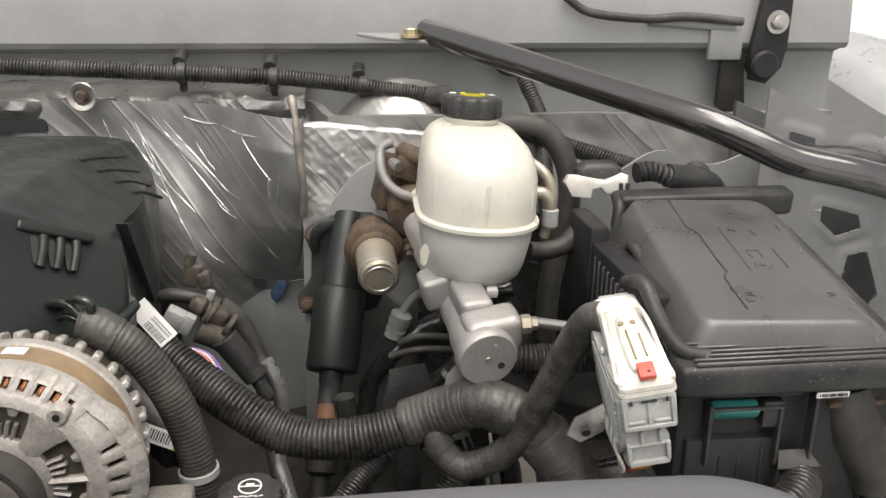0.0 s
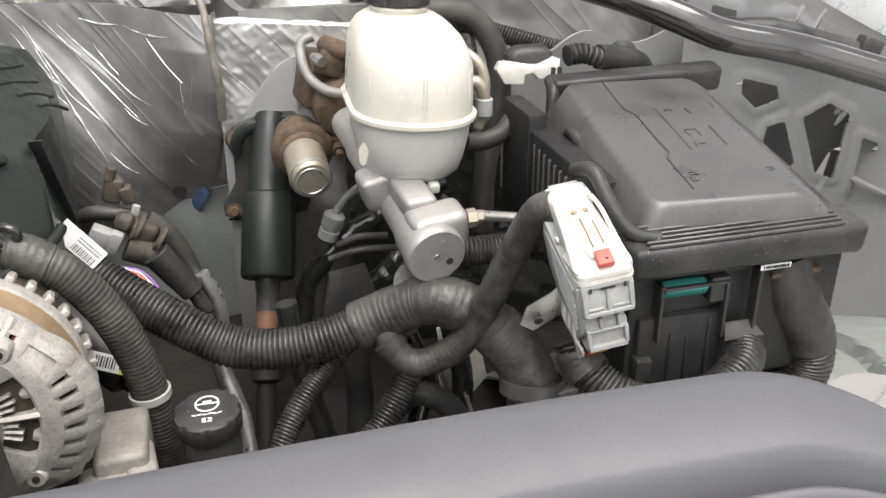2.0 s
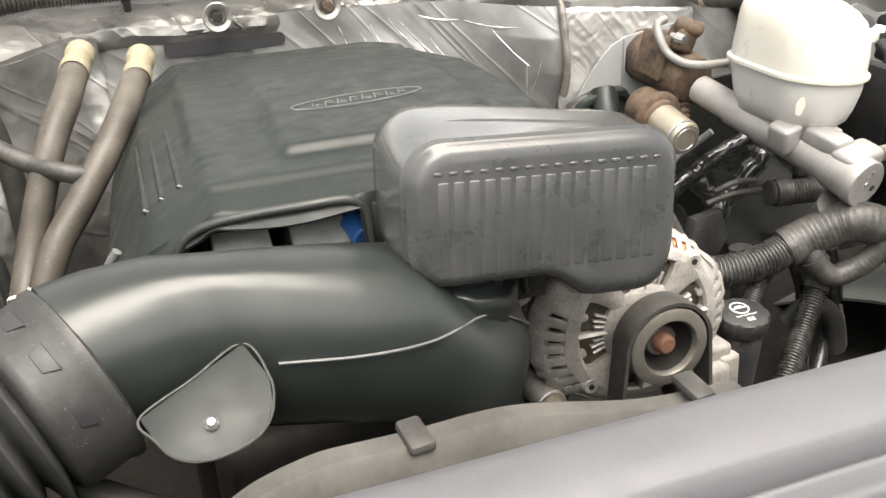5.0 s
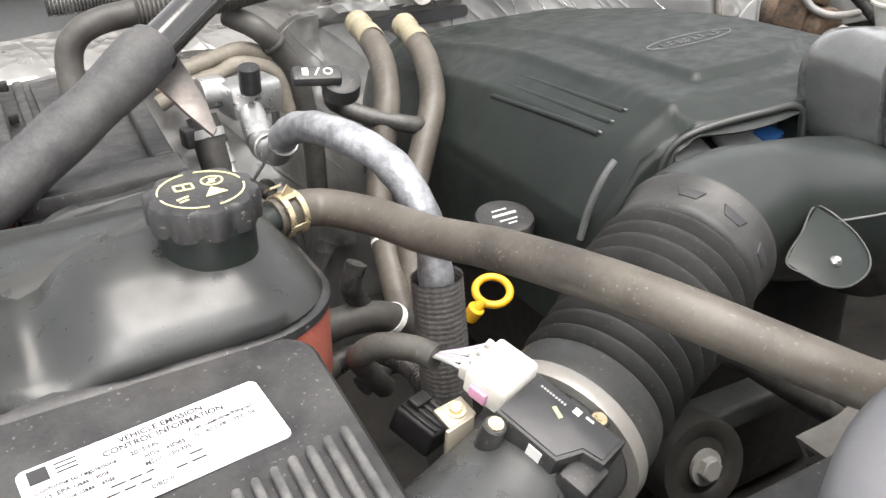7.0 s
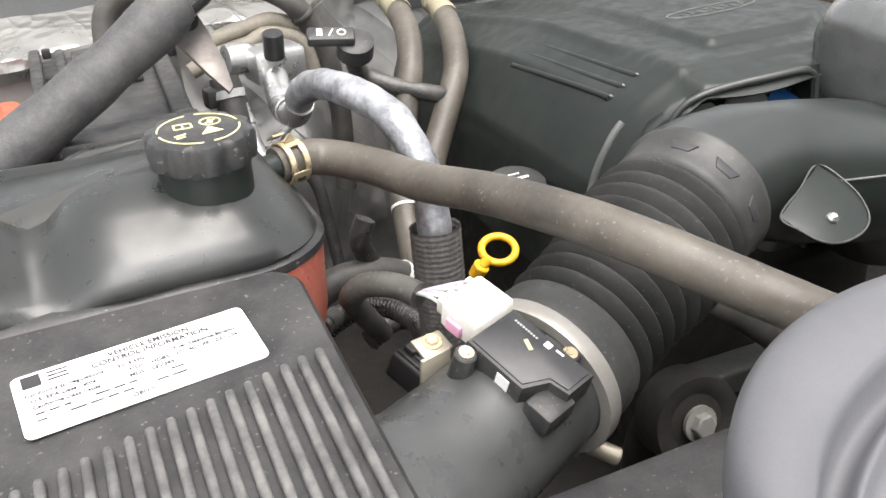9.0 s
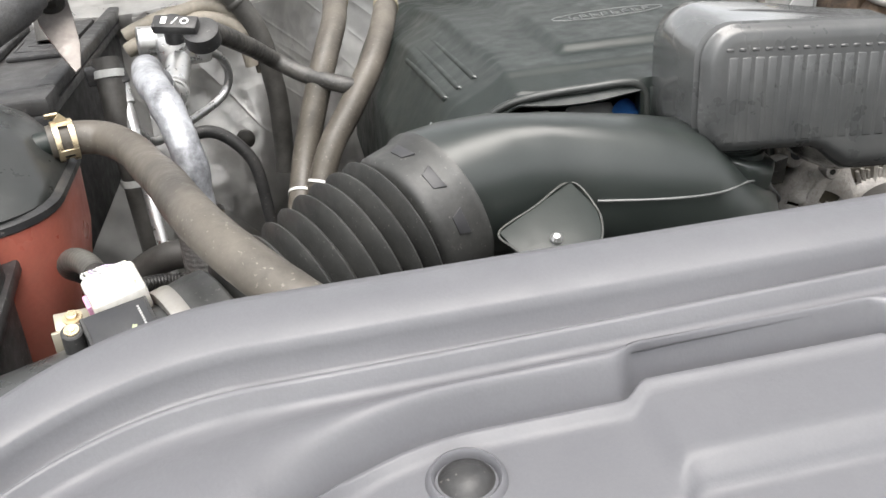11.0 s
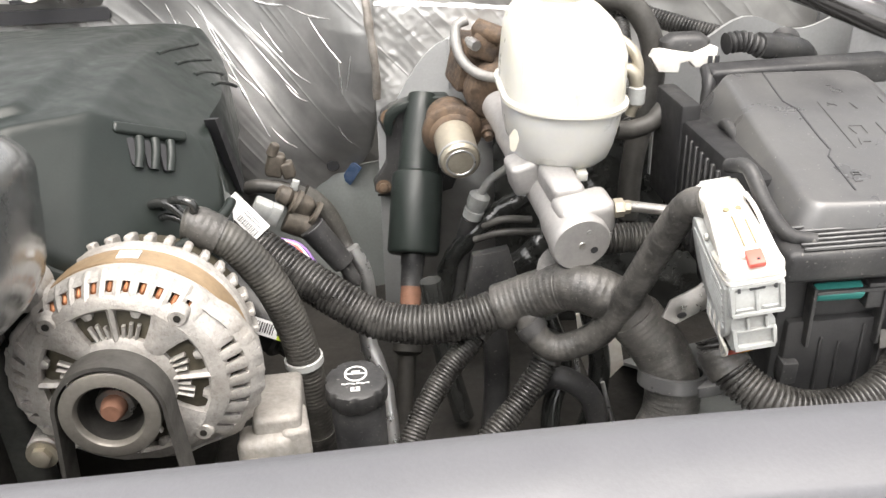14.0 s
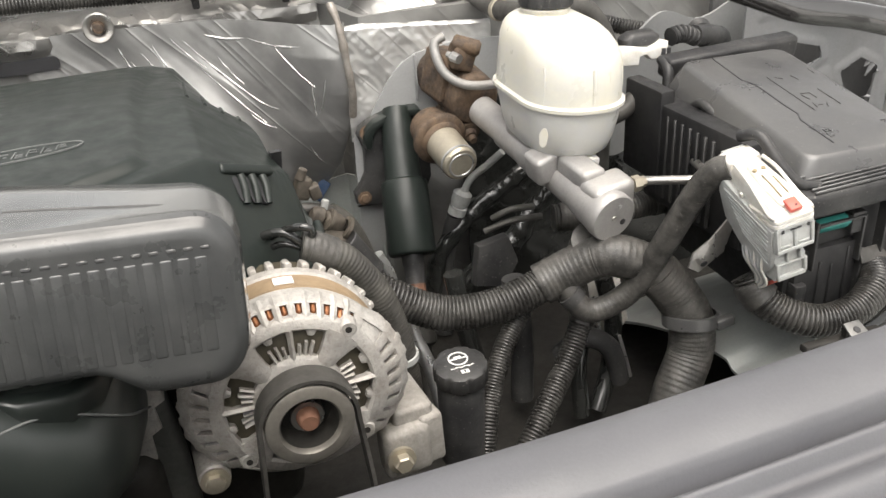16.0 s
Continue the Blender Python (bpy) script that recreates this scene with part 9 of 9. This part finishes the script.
cyl(b, (-0.176, 0.86, 1.075), (-0.150, 0.86, 1.060), 0.015, 0.013, 18)
cyl(b, (-0.150, 0.86, 1.062), (-0.135, 0.862, 1.040), 0.011, 0.010, 16)
cyl(b, (-0.182, 0.862, 1.104), (-0.168, 0.862, 1.096), 0.009, 0.010, 16, 0.003)
part("brown_body", b, M_brownfit, bs)
b = B()
box(b, (-0.197, 0.85, 1.092), (0.020, 0.018, 0.018), (0, 30, 0), 0.003)
box(b, (-0.185, 0.848, 1.085), (0.012, 0.012, 0.022), (0, 30, 0), 0.002)
part("grey_clip", b, M_greyplug, bs, "pale grey retaining clip")
b = B()
cyl(b, (-0.150, 0.85, 1.068), (-0.120, 0.848, 1.022), 0.0145, 0.0125, 18)
cyl(b, (-0.120, 0.848, 1.022), (-0.108, 0.848, 0.998), 0.008, 0.007, 14)
part("coupling", b, M_black, bs)
b = B()
hose(b, [(-0.112, 0.87, 1.03), (-0.10, 0.868, 1.0), (-0.098, 0.866, 0.96), (-0.105, 0.86, 0.90)], 0.008, 14)
part("bright_pipe", b, M_alu, bs, "bright steel pipe")
b = B()
hose(b, [(-0.215, 0.885, 1.100), (-0.204, 0.88, 1.104), (-0.183, 0.88, 1.101), (-0.168, 0.88, 1.096)], 0.0075, 12)
cyl(b, (-0.170, 0.879, 1.097), (-0.157, 0.879, 1.091), 0.0085, 0.0085, 16)
part("upper_hose", b, M_rubber, bs)
b = B()
hose(b, [(-0.158, 0.880, 1.091), (-0.146, 0.882, 1.080), (-0.134, 0.885, 1.060), (-0.122, 0.885, 1.025), (-0.112, 0.88, 0.98)], 0.0115, 14)
part("grey_hose", b, M_dusty, bs, "dusty grey hose")
b = B()
box(b, (-0.184, 0.888, 1.124), (0.018, 0.016, 0.026), (0, 18, 10), 0.004, 3)
box(b, (-0.171, 0.886, 1.118), (0.013, 0.014, 0.018), (0, -12, 0), 0.003, 3)
cyl(b, (-0.186, 0.884, 1.136), (-0.180, 0.884, 1.148), 0.006, 0.005, 12)
part("sensor_plug", b, M_brownfit, bs, "grubby grey sensor plug")
b = B()
box(b, (-0.164, 0.872, 1.106), (0.008, 0.007, 0.012), (0, 20, 0), 0.002)
box(b, (-0.156, 0.868, 1.090), (0.010, 0.007, 0.007), (0, 30, 0), 0.002)
part("pale_clip", b, M_greyplug, bs, "pale plastic clip")
for k, c in enumerate((M_blue, M_redtab, M_nylon, mat("violet_wire", (0.20, 0.10, 0.32), 0.4))):
    b = B()
    hose(b, [(-0.185 + 0.002 * k, 0.80, 1.082), (-0.165 + 0.003 * k, 0.795, 1.076), (-0.150 + 0.003 * k, 0.785, 1.058)], 0.0016, 6)
    part("wire", b, c, bs, smooth=60)
b = B()
hose(b, [(-0.10, 0.80, 1.0), (-0.098, 0.79, 0.96), (-0.085, 0.77, 0.92), (-0.08, 0.74, 0.86)], 0.009, 14, wob=0.15)
solo("steel_pipe", b, M_alu, "bright dented steel pipe below the harness", "pipe")

# dark clutter low down between engine and wing
dk = thing("lower_wiring", (0.08, 0.75, 0.85), "dark glossy leads and hoses low in the bay", "wiring conduit")
for pts, r, c in (([(0.125, 0.76, 1.0), (0.135, 0.75, 0.94), (0.125, 0.74, 0.88), (0.10, 0.72, 0.84)], .011, M_gloss), ([(0.085, 0.77, 0.99), (0.10, 0.76, 0.94), (0.085, 0.74, 0.90), (0.08, 0.72, 0.84)], .010, M_gloss),
                  ([(0.06, 0.74, 0.92), (0.085, 0.73, 0.945), (0.12, 0.73, 0.92), (0.135, 0.73, 0.87)], .012, M_black), ([(0.03, 0.80, 1.0), (0.035, 0.79, 0.92), (0.03, 0.78, 0.84)], .014, M_black), ([(-0.03, 0.84, 1.0), (-0.02, 0.83, 0.92), (0.0, 0.82, 0.83)], .012, M_gloss)):
    b = B()
    hose(b, pts, r, 12)
    part("lead", b, c, dk, smooth=60)
for p in ([(0.105, 0.745, 0.985), (0.108, 0.74, 0.96), (0.113, 0.735, 0.93), (0.125, 0.73, 0.90)], [(0.135, 0.735, 0.93), (0.142, 0.73, 0.90), (0.15, 0.73, 0.87)]):
    b = B()
    hose(b, p, 0.0022, 8)
    part("bright_wire", b, M_alu, dk, "bright thin wire", 60)
b = B()
prism(b, [(0, 0), (0.04, 0.01), (0.05, -0.06), (0.02, -0.09), (0.005, -0.05)], 0.003, Matrix.Translation((0.115, 0.78, 0.985)) @ pose(0, 0, 0, 80, 0, 0), 0.0005)
part("pale_tag", b, M_nylon, dk, "pale plastic scrap")
b = B()
prism(b, [(0, 0), (0.04, 0.006), (0.05, -0.03), (0.03, -0.06), (-0.01, -0.05)], 0.02, Matrix.Translation((0.02, 0.90, 1.0)) @ pose(0, 0, 0, 80, 0, 0), 0.002)
part("black_bracket", b, M_black, dk)
b = B()
hose(b, [(0.03, 0.86, 1.05), (0.05, 0.85, 1.062), (0.08, 0.85, 1.06)], 0.004, 8)
hose(b, [(0.02, 0.86, 1.035), (0.05, 0.85, 1.047), (0.09, 0.85, 1.045)], 0.004, 8)
solo("twin_pipe", b, M_rubber, "pair of thin steel brake pipes", "pipe", smooth=60)

sh = thing("sleeved_hoses", (0.06, 0.95, 0.93), "hoses in glossy crumpled black plastic sleeve below the booster", "hose")
for pts, r in (([(0.175, 0.955, 1.045), (0.126, 0.95, 1.003), (0.103, 0.945, 0.975), (0.068, 0.945, 0.945), (0.034, 0.945, 0.925), (0.0, 0.945, 0.88)], 0.015), ([(0.17, 0.985, 1.06), (0.11, 0.985, 1.035), (0.070, 0.985, 1.01), (0.035, 0.985, 0.985), (0.0, 0.985, 0.94), (-0.01, 0.985, 0.88)], 0.012)):
    b = B()
    hose(b, pts, r, 20, 0.004)
    for v in b.verts:
        d = v.co.x * 0.8 + v.co.z * 0.6
        v.co += noise.noise_vector(Vector((d * 70, v.co.y * 25, (v.co.x - v.co.z) * 22))) * 0.0035
    part("crumpled_sleeve", b, M_gloss, sh, smooth=35)

# black sound pad on the lower bulkhead behind the master cylinder
b = B()
rows = []
for z in np.linspace(0.74, 1.13, 30):
    rows.append([Vector((x, 1.055 - 0.10 * sstep(1.13, 0.9, z) * 0.3 + 0.010 * noise.noise(Vector((x * 18 + z * 22, x * 6 - z * 9, 2))) + 0.004 * noise.noise(Vector((x * 60 + z * 50, z * 12, 2))), z)) for x in np.linspace(0.062, 0.46, 50)])
shell(b, rows, 0.006)
solo("sound_pad", b, M_gloss, "black wrinkled plastic-covered sound pad on the bulkhead", "insulation", kind="structure")
b = B()
box(b, (-0.122, apron_y(-0.122, 1.003) - 0.004, 1.003), (0.016, 0.003, 0.034), (0, 35, -24), 0.001)
solo("blue_tape", b, mat("blue_tape", (0.035, 0.075, 0.16), 0.5, 0, 0.3, 60, 200, 0.2, (0.2, 0.2, 0.19), 0.5, 60), "torn scrap of blue tape on the foil apron", "tape")
b = B()
cyl(b, (-0.146, apron_y(-0.146, 1.016) - 0.003, 1.016), (-0.146, 1.19, 1.016), 0.0085, 0.0085, 20)
solo("bulkhead_hole", b, M_ink, "small dark hole in the foil apron", "hole", kind="structure")

# dark openings in the insulation behind the engine cover
for x0, x1, z, h in ((-0.585, -0.425, 1.216, 0.018), (-0.388, -0.360, 1.210, 0.007), (-0.552, -0.525, 1.236, 0.006)):
    b = B()
    xm = (x0 + x1) / 2
    prism(b, rrect(x1 - x0, h, h * 0.4), 0.03, Matrix.Translation((xm, min(wall_y(x0, z), wall_y(x1, z), wall_y(xm, z)) - 0.0115, z)) @ pose(0, 0, 0, -90, 0, 0), 0)
    solo("insulation_opening", b, M_ink, "dark slot in the foil insulation", "opening", kind="structure")

# crinkled foil blanket behind the refrigerant lines
b = B()
rows = []
for z in np.linspace(0.92, 1.245, 44):
    row = []
    for x in np.linspace(-0.93, -0.665, 44):
        w = noise.noise(Vector((x * 22 + z * 9, z * 14, 4))) + 0.6 * abs(noise.noise(Vector((x * 45 - z * 30, z * 38, 9)))) + 0.3 * noise.noise(Vector((x * 110, z * 110, 2)))
        row.append(Vector((x, wall_y(x, z) - 0.016 + 0.007 * w, z)))
    rows.append(row)
shell(b, rows, 0.002)
solo("insulation_blanket", b, M_foil_mid, "crinkled bright foil blanket on the bulkhead behind the hoses", "insulation", kind="structure", smooth=50)

# foil and panels right of the seam
b = B()
rows = []
for z in np.linspace(1.09, 1.240, 80):
    row = []
    for x in np.linspace(-0.080, 0.125, 100):
        w = 0.0024 * noise.noise(Vector((x * 26 + z * 16, z * 20, 8))) + 0.0022 * abs(noise.noise(Vector((x * 70 + z * 60, (x - z) * 26, 8)))) + 0.0014 * abs(noise.noise(Vector((x * 60 - z * 90, (x + z) * 34, 3))))
        row.append(Vector((x, 1.079 + w, z - 0.10 * max(x + 0.05, 0) * sstep(1.1, 1.24, z))))
    rows.append(row)
for dy, dz in ((0.004, 0.003), (0.009, 0.003), (0.014, -0.004)):
    rows.append([p + Vector((0, dy, dz + 0.002 * noise.noise(p * 60))) for p in rows[79]])
shell(b, rows, 0.002)
solo("insulation_flap", b, M_flap, "bright crinkled foil beside the seam", "insulation", kind="structure", smooth=50)
b = B()
rows = []
for f in np.linspace(0, 1, 40):
    row = []
    for x in np.linspace(-0.040, 0.165, 60):
        u = min(max((x + 0.040) / 0.205, 0), 1)
        crown = 1.215 + 0.062 * math.sin(math.pi * min(u * 1.05, 1)) ** 0.7
        z = 1.150 + (crown - 1.150) * f
        w = 0.006 * noise.noise(Vector((x * 24, z * 24, 3))) + 0.004 * abs(noise.noise(Vector((x * 60 + z * 40, z * 44, 6))))
        row.append(Vector((x, 1.140 + 0.085 * f * f + w, z + 0.6 * w)))
    rows.append(row)
for dy, dz in ((0.006, 0.001), (0.02, -0.004), (0.05, -0.02)):
    rows.append([p + Vector((0, dy, dz)) for p in rows[39]])
shell(b, rows, 0.002)
solo("foil_hump", b, M_foil_mid, "crumpled bright foil hump against the cowl", "insulation", kind="structure", smooth=50)
b = B()
prism(b, [(-0.088, 0.80), (0.14, 0.80), (0.14, 1.204), (0.085, 1.210), (0.030, 1.203), (0.014, 1.200), (-0.004, 1.191), (-0.016, 1.181), (-0.027, 1.168), (-0.042, 1.146), (-0.056, 1.123), (-0.080, 1.097)], 0.004, Matrix(((1, 0, 0, 0), (0, 0, -1, 1.074), (0, 1, 0, 0), (0, 0, 0, 1))), 0.001)
pl = thing("pedal_bracket_plate", (0.0, 1.08, 1.12), "grey painted bulkhead plate behind the booster", "panel")
part("plate", b, M_paint, pl)
b = B()
hose(b, [(-0.086, 1.069, 1.000), (-0.02, 1.069, 0.999), (0.008, 1.069, 1.001), (0.07, 1.069, 1.004), (0.13, 1.069, 1.006)], 0.0014, 8, 0.01)
part("lower_seam", b, M_dark, pl)
b = B()
box(b, (0.012, 1.068, 1.168), (0.003, 0.006, 0.062), (0, 0, 0), 0.001)
part("fold", b, M_paint, pl)
b = B()
cyl(b, (0.036, 1.0715, 1.190), (0.036, 1.0690, 1.190), 0.007, bevel=0)
part("hole", b, M_ink, pl)
for x in (-0.512, -0.367):
    w = thing("foil_washer", (x, 1.19, 1.258), "round washer with stud holding the foil", "washer", "foil washers")
    b = B()
    n = along((x, 1.202, 1.258), (x, 1.1, 1.262))
    lathe(b, [(0.009, 0.0), (0.0185, 0.0), (0.0195, 0.002), (0.018, 0.004), (0.012, 0.003), (0.009, 0.0)], n, 28)
    part("ring", b, M_steel, w)
    b = B()
    lathe(b, [(0, 0.010), (0.006, 0.009), (0.008, 0.0), (0.008, -0.01)], n, 18)
    part("stud", b, M_rust if x > -0.4 else M_dark, w)
for p in ((-0.816, 1.05, 1.082), (-0.873, 1.05, 1.011)):
    w = thing("foil_stud", p, "dark push stud in the foil", "stud", "foil studs")
    b = B()
    lathe(b, [(0, 0.006), (0.006, 0.005), (0.012, 0.002), (0.013, -0.004)], along(p, Vector(p) + Vector((0, -1, 0.1))), 20)
    part("head", b, M_dark, w)
